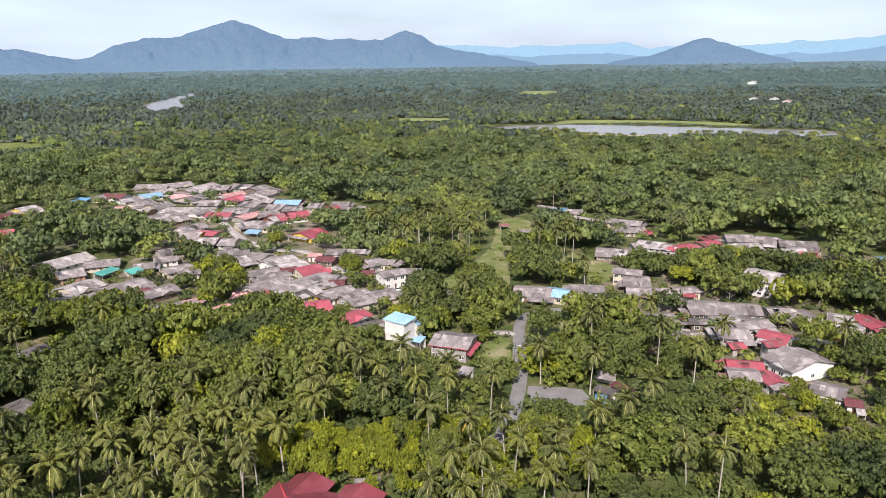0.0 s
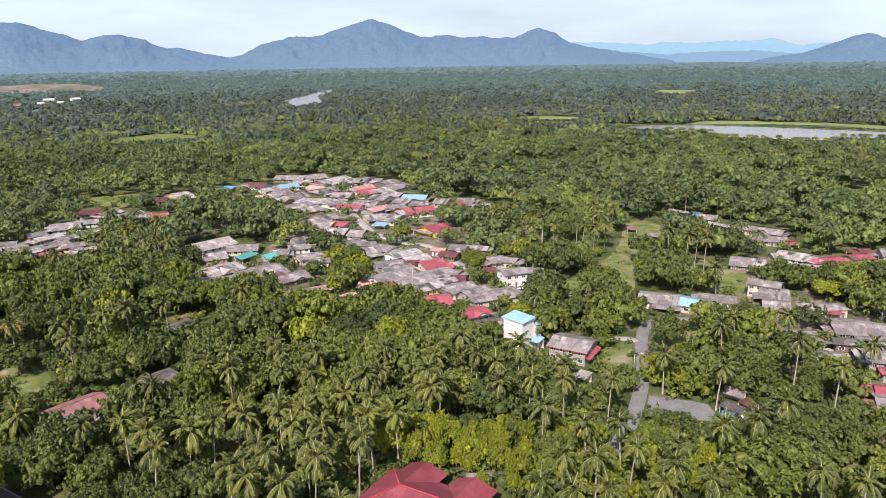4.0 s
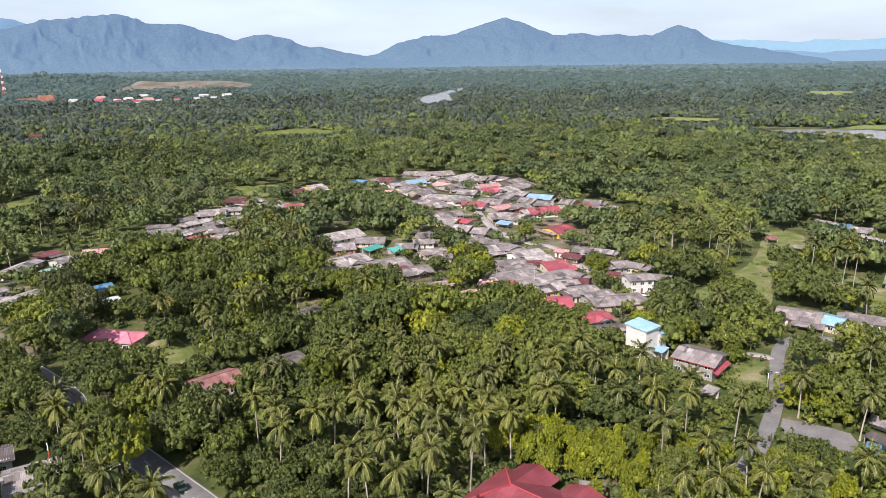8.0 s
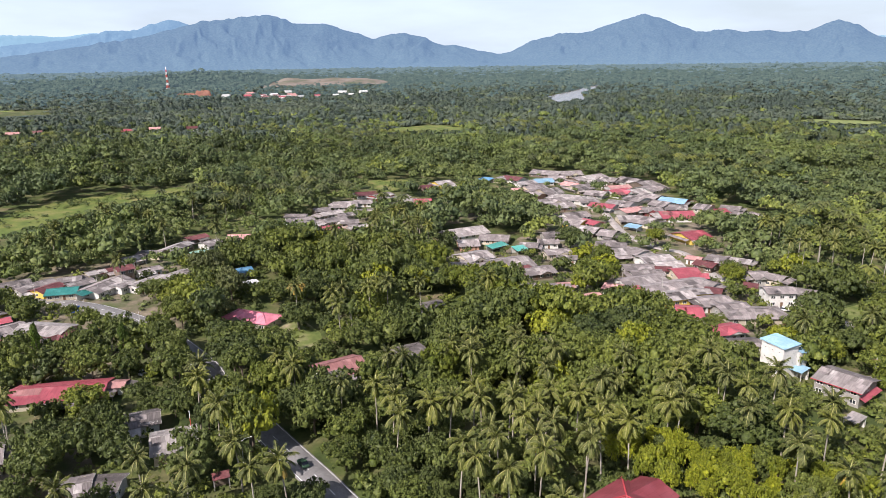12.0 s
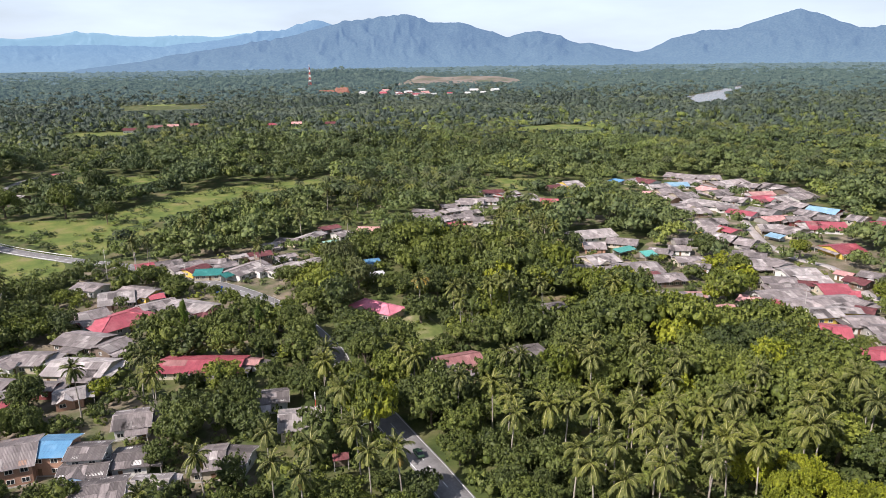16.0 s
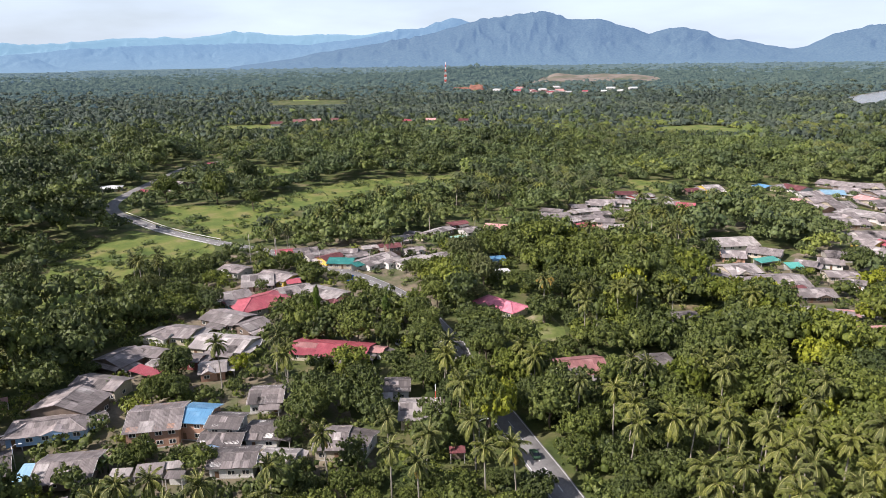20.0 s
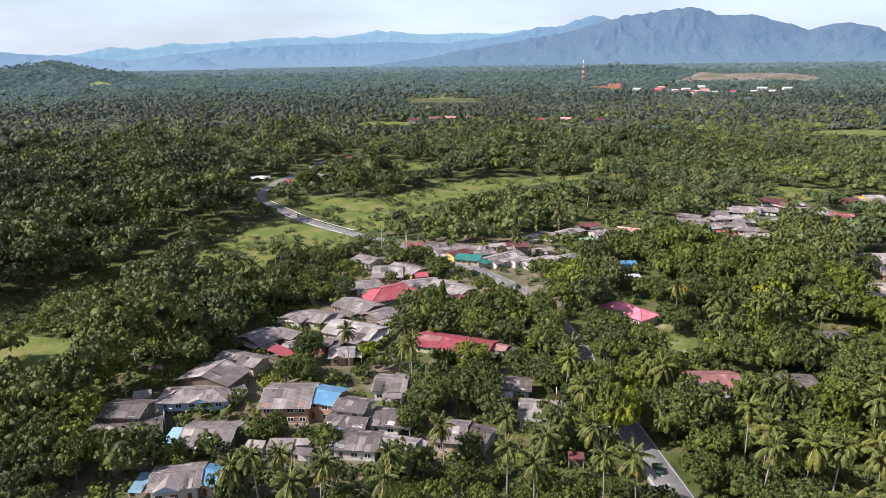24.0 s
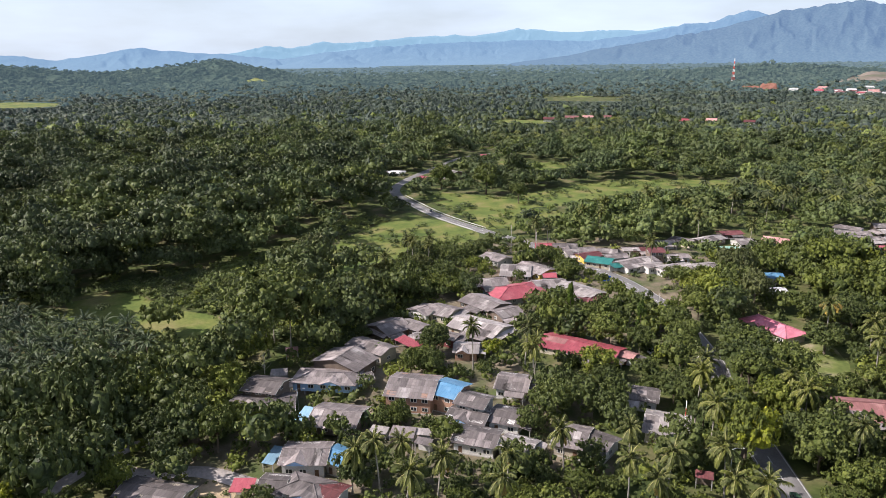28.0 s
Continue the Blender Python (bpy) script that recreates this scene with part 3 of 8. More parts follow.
def mountain(name, label, mat, dist, nodes, seed, depth=420.0, crags=1.0):
    """A ridge across the view through its summits and saddles: direction and height above eye level, in degrees."""
    az0, az1 = nodes[0][0], nodes[-1][0]
    if az0 > az1:
        nodes, az0, az1 = nodes[::-1], az1, az0
    az = np.linspace(az0, az1, int((az1 - az0) * 12))
    base = math.degrees(math.atan((float(land_height(np.array(dist))) - 90) / dist))
    prof = np.interp(az, [q[0] for q in nodes], [q[1] - base for q in nodes])
    k = np.hanning(11)
    prof = np.convolve(np.pad(prof, 5, mode="edge"), k / k.sum(), "valid")
    prof = prof + (fractal(az * 1.3, az * 0 + seed, 4, seed) - 0.5) * 0.16 * np.clip(prof / 0.8, 0, 1)
    prof = np.clip(prof, 0, None) * np.clip(np.minimum(az - az0, az1 - az) / 0.8, 0, 1)
    v = np.linspace(-1, 1, 44)
    AZ, V = np.meshgrid(az, v, indexing="ij")
    warp = AZ + (fractal(AZ * 0.3, V * 2.0, 3, seed + 5) - 0.5) * 5.0
    cross = np.clip(1 - np.abs(V) ** 1.1, 0, 1)
    rough = fractal(warp * 1.1, V * 4.0, 5, seed + 3)
    spur = np.abs(fractal(warp * 0.55, V * 1.6, 4, seed + 9) - 0.5) * 2
    hh = prof[:, None] * cross * (1 - crags * np.sqrt(np.clip(1 - cross, 0, 1)) * (0.35 * rough + 0.75 * spur))
    D = dist + V * depth * np.where(V < 0, 1.0, 0.6)
    Z = 90 + dist * np.tan(np.radians(base + np.clip(hh, 0, None))) - 12 * (hh <= 0)
    a = np.radians(AZ)
    verts = np.stack([-np.sin(a) * D, np.cos(a) * D, Z], -1).reshape(-1, 3)
    n = len(v)
    i, j = np.meshgrid(np.arange(len(az) - 1), np.arange(n - 1), indexing="ij")
    i, j = i.ravel(), j.ravel()
    f = np.stack([i * n + j, (i + 1) * n + j, (i + 1) * n + j + 1, i * n + j + 1], 1)
    return tagged(new(name, mesh_np(name, verts, f[:, ::-1], mat, True)), label, "mountain", kind="structure")


def hill(*a):
    HILLS.append(mountain(*a))


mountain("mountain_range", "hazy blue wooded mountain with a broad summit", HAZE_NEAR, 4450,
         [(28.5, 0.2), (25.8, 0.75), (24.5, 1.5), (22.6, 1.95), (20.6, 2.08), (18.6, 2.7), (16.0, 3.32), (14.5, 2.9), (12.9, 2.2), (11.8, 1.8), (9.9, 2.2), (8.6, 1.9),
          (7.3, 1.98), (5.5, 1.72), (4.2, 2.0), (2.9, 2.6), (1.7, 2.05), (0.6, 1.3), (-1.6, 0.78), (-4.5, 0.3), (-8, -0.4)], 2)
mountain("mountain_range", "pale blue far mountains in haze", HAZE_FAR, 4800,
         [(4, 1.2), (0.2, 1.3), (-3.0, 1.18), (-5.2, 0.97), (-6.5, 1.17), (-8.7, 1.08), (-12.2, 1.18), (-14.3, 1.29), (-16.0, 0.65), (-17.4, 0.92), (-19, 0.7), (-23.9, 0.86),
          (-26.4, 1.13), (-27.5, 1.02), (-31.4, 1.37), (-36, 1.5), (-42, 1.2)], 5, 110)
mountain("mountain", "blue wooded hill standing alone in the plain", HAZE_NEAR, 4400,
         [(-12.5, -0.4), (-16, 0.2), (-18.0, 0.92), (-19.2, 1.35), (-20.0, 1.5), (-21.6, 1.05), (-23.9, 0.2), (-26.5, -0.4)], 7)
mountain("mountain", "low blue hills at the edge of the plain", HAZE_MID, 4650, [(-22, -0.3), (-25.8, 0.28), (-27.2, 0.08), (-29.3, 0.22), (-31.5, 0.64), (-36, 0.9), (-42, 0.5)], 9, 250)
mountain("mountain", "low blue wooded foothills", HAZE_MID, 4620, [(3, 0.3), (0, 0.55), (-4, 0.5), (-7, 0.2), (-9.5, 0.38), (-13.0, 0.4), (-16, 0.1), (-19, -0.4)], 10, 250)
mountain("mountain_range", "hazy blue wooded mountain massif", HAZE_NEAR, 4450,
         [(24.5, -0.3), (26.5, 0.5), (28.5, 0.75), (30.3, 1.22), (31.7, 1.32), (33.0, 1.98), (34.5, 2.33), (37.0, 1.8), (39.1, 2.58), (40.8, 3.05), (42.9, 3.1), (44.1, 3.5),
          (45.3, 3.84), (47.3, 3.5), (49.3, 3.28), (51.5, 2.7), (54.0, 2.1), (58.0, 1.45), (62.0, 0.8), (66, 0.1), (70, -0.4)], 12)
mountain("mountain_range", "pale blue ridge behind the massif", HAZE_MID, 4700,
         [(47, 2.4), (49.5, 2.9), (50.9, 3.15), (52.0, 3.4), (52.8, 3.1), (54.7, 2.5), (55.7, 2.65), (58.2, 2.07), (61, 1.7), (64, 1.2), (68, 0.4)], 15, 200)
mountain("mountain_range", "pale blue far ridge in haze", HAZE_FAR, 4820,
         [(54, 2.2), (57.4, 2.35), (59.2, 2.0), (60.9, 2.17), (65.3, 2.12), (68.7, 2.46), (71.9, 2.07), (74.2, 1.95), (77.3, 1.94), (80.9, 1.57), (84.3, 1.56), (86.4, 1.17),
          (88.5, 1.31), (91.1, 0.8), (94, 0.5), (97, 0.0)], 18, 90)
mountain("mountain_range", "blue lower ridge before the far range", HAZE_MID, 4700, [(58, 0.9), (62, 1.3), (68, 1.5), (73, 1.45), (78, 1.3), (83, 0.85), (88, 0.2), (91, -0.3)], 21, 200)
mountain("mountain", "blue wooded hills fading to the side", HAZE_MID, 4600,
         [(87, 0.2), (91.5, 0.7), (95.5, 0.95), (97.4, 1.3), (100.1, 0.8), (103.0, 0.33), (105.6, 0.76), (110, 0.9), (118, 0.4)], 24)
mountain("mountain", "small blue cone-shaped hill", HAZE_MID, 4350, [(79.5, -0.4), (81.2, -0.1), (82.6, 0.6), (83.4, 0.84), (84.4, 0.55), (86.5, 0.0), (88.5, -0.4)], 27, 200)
HILLS = []                                           # wooded rises that the woods climb
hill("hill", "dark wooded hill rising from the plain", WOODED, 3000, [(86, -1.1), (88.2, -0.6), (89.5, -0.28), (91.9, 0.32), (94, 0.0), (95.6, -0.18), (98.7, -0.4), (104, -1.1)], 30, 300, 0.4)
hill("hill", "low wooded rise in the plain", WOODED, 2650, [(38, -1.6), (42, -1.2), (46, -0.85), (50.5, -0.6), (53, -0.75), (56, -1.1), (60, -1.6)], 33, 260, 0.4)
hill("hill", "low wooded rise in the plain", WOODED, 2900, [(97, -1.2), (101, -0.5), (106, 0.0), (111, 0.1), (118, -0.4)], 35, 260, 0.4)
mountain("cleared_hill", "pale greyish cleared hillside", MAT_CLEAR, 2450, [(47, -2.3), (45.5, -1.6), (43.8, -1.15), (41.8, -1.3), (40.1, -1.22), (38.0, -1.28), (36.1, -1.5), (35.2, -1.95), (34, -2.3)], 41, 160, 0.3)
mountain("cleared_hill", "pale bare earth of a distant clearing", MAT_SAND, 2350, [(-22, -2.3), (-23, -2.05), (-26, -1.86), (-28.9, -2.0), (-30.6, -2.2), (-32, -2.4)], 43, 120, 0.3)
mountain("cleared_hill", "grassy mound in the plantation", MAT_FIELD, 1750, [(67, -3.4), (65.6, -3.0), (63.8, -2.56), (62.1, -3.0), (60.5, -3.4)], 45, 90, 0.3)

for a0, a1, up, d0, mat in ((27, 33, -0.92, 4000, MAT_CLEAR), (44, 49, -0.95, 3950, MAT_CLEAR), (56, 61, -0.9, 4050, MAT_CLEAR), (70, 75, -0.95, 3900, MAT_FIELD), (12, 17, -0.95, 4000, MAT_CLEAR),
                            (-8, -3, -1.0, 3900, MAT_FIELD), (79, 83.5, -1.5, 3000, MAT_CLEAR), (88, 91, -1.1, 2750, MAT_FIELD), (99, 103, -2.1, 2100, MAT_CLEAR)):
    mountain("cleared_hill", "pale strip of cleared land at the foot of the mountains", mat, d0, [(a0, up - 0.35), (a0 + 1, up - 0.06), ((a0 + a1) / 2, up), (a1 - 1, up - 0.1), (a1, up - 0.4)], 50 + a0, 130, 0.3)

# ---- houses ----
def window_mesh():
    """A unit casement frame with two lights, one metre wide and high, in one piece."""
    xs, zs, d = (-0.5, -0.42, -0.035, 0.035, 0.42, 0.5), (0, 0.08, 0.92, 1), 0.05
    solid = {(i, j) for i in range(5) for j in range(3)} - {(1, 1), (3, 1)}
    bm = bmesh.new()
    vs = {(i, j, k): bm.verts.new((xs[i], k * d, zs[j])) for i in range(6) for j in range(4) for k in (-1, 1)}
    for i, j in solid:
        for k in (-1, 1):
            q = [vs[i, j, k], vs[i + 1, j, k], vs[i + 1, j + 1, k], vs[i, j + 1, k]]
            bm.faces.new(q if k < 0 else q[::-1])
        for di, dj, a, b in ((-1, 0, (0, 0), (0, 1)), (1, 0, (1, 1), (1, 0)), (0, -1, (1, 0), (0, 0)), (0, 1, (0, 1), (1, 1))):
            if (i + di, j + dj) not in solid:
                bm.faces.new([vs[i + a[0], j + a[1], -1], vs[i + b[0], j + b[1], -1], vs[i + b[0], j + b[1], 1], vs[i + a[0], j + a[1], 1]])
    me = bpy.data.meshes.new("frame")
    bm.normal_update()
    bm.to_mesh(me)
    bm.free()
    me.materials.append(MAT_TRIM)
    return me


FRAME = window_mesh()
def glazed_window():
    """The same casement with its dark panes in one piece, for houses farther off."""
    me = FRAME.copy()
    me.name = "window"
    bm = bmesh.new()
    bm.from_mesh(me)
    v, f = box_data(-0.45, 0.45, -0.015, 0.015, 0.05, 0.95)
    vs = [bm.verts.new(p) for p in v]
    for q in f:
        bm.faces.new([vs[k] for k in q]).material_index = 1
    bm.to_mesh(me)
    bm.free()
    me.materials.append(MAT_GLASS)
    return me


GLAZED = glazed_window()
PANE = boxes("pane", MAT_GLASS, (-0.45, 0.45, -0.015, 0.015, 0.05, 0.95))
DOOR = boxes("door", MAT_WOOD, (-0.45, 0.45, -0.04, 0.04, 0, 2.0))
POST = boxes("post", MAT_POST, (-0.09, 0.09, -0.09, 0.09, 0, 1))
SHEETS = {}


def sheet_mesh(key):
    """A unit roofing sheet, one metre by one metre, with ribs along its fall."""
    if key not in SHEETS:
        n, v, f = 12, [], []
        for y in (0, 1):
            for k in range(n + 1):
                v.append((k / n, y, 0.035 * (k % 2)))
        for k in range(n):
            f.append((k, k + 1, n + 2 + k, n + 1 + k))
        b = len(v)
        v += [(0, 0, -0.03), (1, 0, -0.03), (1, 1, -0.03), (0, 1, -0.03)]
        f += [(b + 3, b + 2, b + 1, b), (b, b + 1, n, 0)]
        SHEETS[key] = mesh_from("sheet", v, f, ROOF[key])
    return SHEETS[key]


def gable_wall(L, W, z0, he, hr, mat, hip=False):
    """Four walls, and the gables up to the ridge, as a closed body."""
    x, y = L / 2, W / 2
    v = [(-x, -y, z0), (x, -y, z0), (x, y, z0), (-x, y, z0), (-x, -y, he), (x, -y, he), (x, y, he), (-x, y, he)]
    if hip:
        f = [(0, 1, 5, 4), (1, 2, 6, 5), (2, 3, 7, 6), (3, 0, 4, 7), (4, 5, 6, 7), (3, 2, 1, 0)]
    else:
        v += [(-x, 0, hr - 0.05), (x, 0, hr - 0.05)]
        f = [(0, 1, 5, 4), (1, 2, 6, 9, 5), (2, 3, 7, 6), (3, 0, 4, 8, 7), (4, 5, 9, 8), (8, 9, 6, 7), (3, 2, 1, 0)]
    return mesh_from("wall", v, f, mat)


def slab(name, corners, thick, mat):
    """A thin board over three or four corners."""
    n = len(corners)
    c = [Vector(p) for p in corners]
    up = (c[1] - c[0]).cross(c[2] - c[1]).normalized() * thick
    v = [p + up for p in c] + [p - up * 0.2 for p in c]
    f = [tuple(range(n)), tuple(range(2 * n - 1, n - 1, -1))] + [(k, n + k, n + (k + 1) % n, (k + 1) % n) for k in range(n)]
    return mesh_from(name, v, f, mat)


ROOF_WORDS = {"g": "weathered grey cement", "D": "dark grey cement", "l": "pale grey cement", "w": "white metal", "r": "crimson metal", "k": "pink metal", "P": "faded red", "p": "faded pink",
              "d": "maroon", "B": "bright blue metal", "A": "pale blue metal", "G": "dark green metal", "T": "teal metal", "t": "mint green", "O": "olive metal"}
WALL_WORDS = {"c": "cream painted", "s": "stained grey plastered", "w": "white plastered", "y": "yellow painted", "b": "pale blue painted", "A": "aqua painted", "p": "pinkish plastered", "o": "brick", "t": "weathered timber",
              "d": "dark red", "r": "red painted"}
house_rng = random.Random(7)


def opening(parent, x, y, z, face, w, h, far=False):
    """A window on a wall; face is the turn of its outer side."""
    f = part("window", GLAZED if far else FRAME, parent, pose(x, y, z, 0, 0, face) @ Matrix.Diagonal((w, 1, h, 1)))
    if not far:
        part("pane", PANE, f)


def house(x, y, rot, L, W, he, hr, roof, wall, kind):
    """kind: g gable, h hip, m lean-to; with x a gable over the entrance, with r red boards and an awning."""
    rnd = house_rng
    extra, kind = kind[1:], kind[0]
    far = math.hypot(x, y)
    near = far < 190
    if wall == "w" and kind != "m" and far < 600:
        wall = rnd.choice("wwwwcccsst" if not near else "wwwc")
    if near and roof == "g" and rnd.random() < 0.5:
        roof = "D"
    base = tagged(new("house"), "%s house under a %s sheet roof" % (WALL_WORDS[wall], ROOF_WORDS[roof]), "house", "village houses")
    base.matrix_basis = pose(x, y, float(land_height(np.array(far))), 0, 0, rot)
    a = radians(rot)
    cx, cy = -(x * math.cos(a) + y * math.sin(a)), -(-x * math.sin(a) + y * math.cos(a))     # towards the camera
    front = -1 if cy < 0 else 1
    end = -1 if cx < 0 else 1
    over = 0.8
    BLOCK_BOXES.append((x, y, a, L / 2 + 1.6, W / 2 + 1.6, he))
    if kind == "m":                                  # lean-to or open shed: one fall, on posts or walls
        rise = hr - he
        part("roof", slab("roof", [(-L / 2, -W / 2, he), (L / 2, -W / 2, he), (L / 2, W / 2, hr), (-L / 2, W / 2, hr)], 0.07, ROOF[roof]), base)
        for px in (-L / 2 + 0.25, L / 2 - 0.25):
            for py, h in ((-W / 2 + 0.25, he + rise * 0.25 / W), (W / 2 - 0.25, hr - rise * 0.25 / W)):
                part("post", POST, base, pose(px, py, 0) @ Matrix.Diagonal((1, 1, h - 0.02, 1)))
        part("back_wall", boxes("back_wall", WALL[wall], (-L / 2 + 0.35, L / 2 - 0.35, W / 2 - 0.55, W / 2 - 0.4, 0, he - 0.1)), base)
        base["label"] = "open shed with a %s lean-to roof" % ROOF_WORDS[roof]
        base["category"] = "shed"
        return base
    z0 = 0.0
    stilts = wall in "tb" and near
    if stilts:
        z0 = 0.9
        nx, ny = max(2, int(L / 3)), max(2, int(W / 3))
        for px in np.linspace(-L / 2 + 0.7, L / 2 - 0.7, nx):
            for py in (-W / 2 + 0.7, W / 2 - 0.7):
                part("stilt", POST, base, pose(px, py, 0) @ Matrix.Diagonal((1, 1, z0 + 0.02, 1)))
    wl, ww = L - 2 * over, W - 2 * over
    rise = hr - he
    eave = he + rise * over / (W / 2)                # wall top under the sloping roof
    body = part("wall", gable_wall(wl, ww, z0, eave, hr, WALL[wall], kind == "h"), base)
    if not stilts and near:
        part("plinth", boxes("plinth", MAT_POST, (-wl / 2 - 0.12, wl / 2 + 0.12, -ww / 2 - 0.12, ww / 2 + 0.12, 0, 0.3)), base)
    if kind == "h":
        hx = max(0.4, L / 2 - W / 2 * 0.95)
        e = [(-L / 2, -W / 2, he), (L / 2, -W / 2, he), (L / 2, W / 2, he), (-L / 2, W / 2, he)]
        r0, r1 = (-hx, 0, hr), (hx, 0, hr)
        for c in ([e[0], e[1], r1, r0], [e[2], e[3], r0, r1], [e[1], e[2], r1], [e[3], e[0], r0]):
            part("roof_slope", slab("roof_slope", c, 0.08, ROOF[roof]), base)
        for p, q in ((r0, r1), (e[0], r0), (e[3], r0), (e[1], r1), (e[2], r1)):
            up = Vector((0, 0, 0.1))
            part("ridge_cap", tube("ridge_cap", ROOF[roof], [Vector(p) + up, Vector(q) + up], (0.13, 0.13), 5), base)
    else:
        fall = math.hypot(W / 2, rise)
        tilt = math.degrees(math.atan2(rise, W / 2))
        for s in (-1, 1):
            m = pose(0, 0, hr, 0, 0, 0 if s < 0 else 180) @ pose(0, 0, 0, tilt, 0, 0) @ pose(-L / 2, -fall, 0)
            if near and roof in "gDlPd":              # sheets laid one by one, no two alike
                slope = part("roof_slope", boxes("roof_slope", MAT_WOOD, (0.05, L - 0.05, 0.05, fall - 0.03, -0.09, -0.045)), base, m)
                nx, ny = max(3, round(L / 1.7)), 2 if fall < 5.5 else 3
                for ky in range(ny):
                    for kx in range(nx):
                        sx, sy = L / nx, fall / ny
                        lift = 0.02 * ky - 0.01 + rnd.uniform(-0.012, 0.012)
                        part("sheet", sheet_mesh(roof), slope, pose(kx * sx, ky * sy - 0.12 * (ky > 0) + rnd.uniform(-0.05, 0.03), lift, rnd.uniform(-0.4, 0.4))
                             @ Matrix.Diagonal((sx * 1.01, sy + 0.14, 1, 1)))
            else:
                part("roof_slope", boxes("roof_slope", ROOF[roof], (0, L, 0, fall, -0.05, 0.03)), base, m)
        mend = {"g": "lDgl", "l": "gDgl", "D": "gg", "r": "rrP", "P": "Pg"}.get(roof)
        if mend and far < 540:                       # sheets put in later, of another age
            for k in range(rnd.choice((1, 2, 2, 3))):
                pw, ph = rnd.uniform(0.14, 0.34) * L, fall * rnd.choice((0.45, 0.5, 0.98))
                px, py = rnd.uniform(0.02, 0.96) * (L - pw), (0.01 if rnd.random() < 0.55 else fall - ph - 0.02)
                m = pose(0, 0, hr, 0, 0, 0 if front < 0 else 180) @ pose(0, 0, 0, tilt, 0, 0) @ pose(-L / 2, -fall, 0)
                part("roof_patch", boxes("roof_patch", ROOF[rnd.choice(mend)], (px, px + pw, py, py + ph, 0.04, 0.085 if near else 0.06)), base, m)
        if far < 540 and he < 4.4 and rnd.random() < 0.5:      # a lower roof over one end
            ex, dx, drop = end * (L / 2 - 0.35), rnd.uniform(1.8, 3.0), 0.55
            q = W / 2 * rnd.uniform(0.75, 1.0)
            c = [(ex, -q, he - 0.05), (ex, q, he - 0.05), (ex + end * dx, q, he - drop), (ex + end * dx, -q, he - drop)]
            part("end_roof", slab("end_roof", c if end < 0 else c[::-1], 0.06, ROOF[rnd.choice((roof, "g", "D", "l"))]), base)
            for py in (-q + 0.3, q - 0.3):
                part("post", POST, base, pose(ex + end * (dx - 0.2), py, 0) @ Matrix.Diagonal((1, 1, he - drop - 0.03, 1)))
        part("ridge_cap", boxes("ridge_cap", ROOF[roof], (-L / 2 - 0.05, L / 2 + 0.05, -0.22, 0.22, hr - 0.01, hr + 0.09)), base)
        if near:
            for s in (-1, 1):
                for q in (-1, 1):
                    part("bargeboard", slab("bargeboard", [(s * L / 2, q * W / 2, he - 0.12), (s * L / 2, 0, hr - 0.12), (s * L / 2, 0, hr + 0.06), (s * L / 2, q * W / 2, he + 0.06)], 0.03, MAT_REDTRIM if "r" in extra else MAT_TRIM), base)
    if "x" in extra:                                 # gable over the entrance
        gx, gw, gy = L * 0.12 * rnd.choice((-1, 1)), min(L * 0.24, 3.2), front * (W / 2 + 0.5)
        top, back = he + rise * 0.85 + 0.15, front * W * 0.06
        ra, rb = (gx, gy, top), (gx, back, top)
        ca, cb, da, db = (gx - gw, gy, he + 0.1), (gx - gw, front * W * 0.42, he + 0.12), (gx + gw, gy, he + 0.1), (gx + gw, front * W * 0.42, he + 0.12)
        sides = ([ca, ra, rb, cb], [ra, da, db, rb])
        for c in sides:
            part("entrance_roof", slab("entrance_roof", c if front > 0 else c[::-1], 0.09, ROOF[roof]), base)
        tri = [(gx - gw * 0.9, gy - front * 0.25, he + 0.05), (gx + gw * 0.9, gy - front * 0.25, he + 0.05), (gx, gy - front * 0.25, top - 0.1)]
        part("entrance_gable", slab("entrance_gable", tri if front < 0 else tri[::-1], 0.08, WALL["b"] if wall in "wb" and near else WALL[wall]), base)
    if "r" in extra:
        ex = end * (wl / 2)
        c = [(ex, -ww / 2, 2.9), (ex, ww / 2, 2.9), (ex + end * 1.6, ww / 2, 2.3), (ex + end * 1.6, -ww / 2, 2.3)]
        part("awning", slab("awning", c if end < 0 else c[::-1], 0.06, ROOF["r"]), base, label="crimson metal awning over the gable wall")
        part("red_gutter", boxes("red_gutter", MAT_REDTRIM, (-L / 2, L / 2, front * W / 2 - 0.08, front * W / 2 + 0.08, he - 0.12, he + 0.06)), base, label="red painted gutter")
    elif kind == "g" and not extra and he < 4 and 150 < far < 520 and rnd.random() < 0.6:      # a lean-to built on in front
        px0 = -L / 2 + (0 if rnd.random() < 0.5 else L * 0.35)
        px1 = px0 + L * rnd.uniform(0.45, 0.65)
        dy, tone = rnd.uniform(2.0, 3.2), rnd.choice((roof, "g", "g", "D", "l"))
        y0, y1 = front * (W / 2 - 0.5), front * (W / 2 + dy)
        c = [(px0, y1, he - 0.75), (px1, y1, he - 0.75), (px1, y0, he - 0.12), (px0, y0, he - 0.12)]
        part("porch_roof", slab("porch_roof", c if front < 0 else c[::-1], 0.06, ROOF[tone]), base)
        for px in (px0 + 0.25, px1 - 0.25):
            part("post", POST, base, pose(px, y1 - front * 0.25, 0) @ Matrix.Diagonal((1, 1, he - 0.78, 1)))
    # openings on the seen long side and the seen end
    storeys = 2 if he > 4.4 else 1
    n = max(1, min(5, int(wl / 2.6)))
    door_at = rnd.randrange(n)
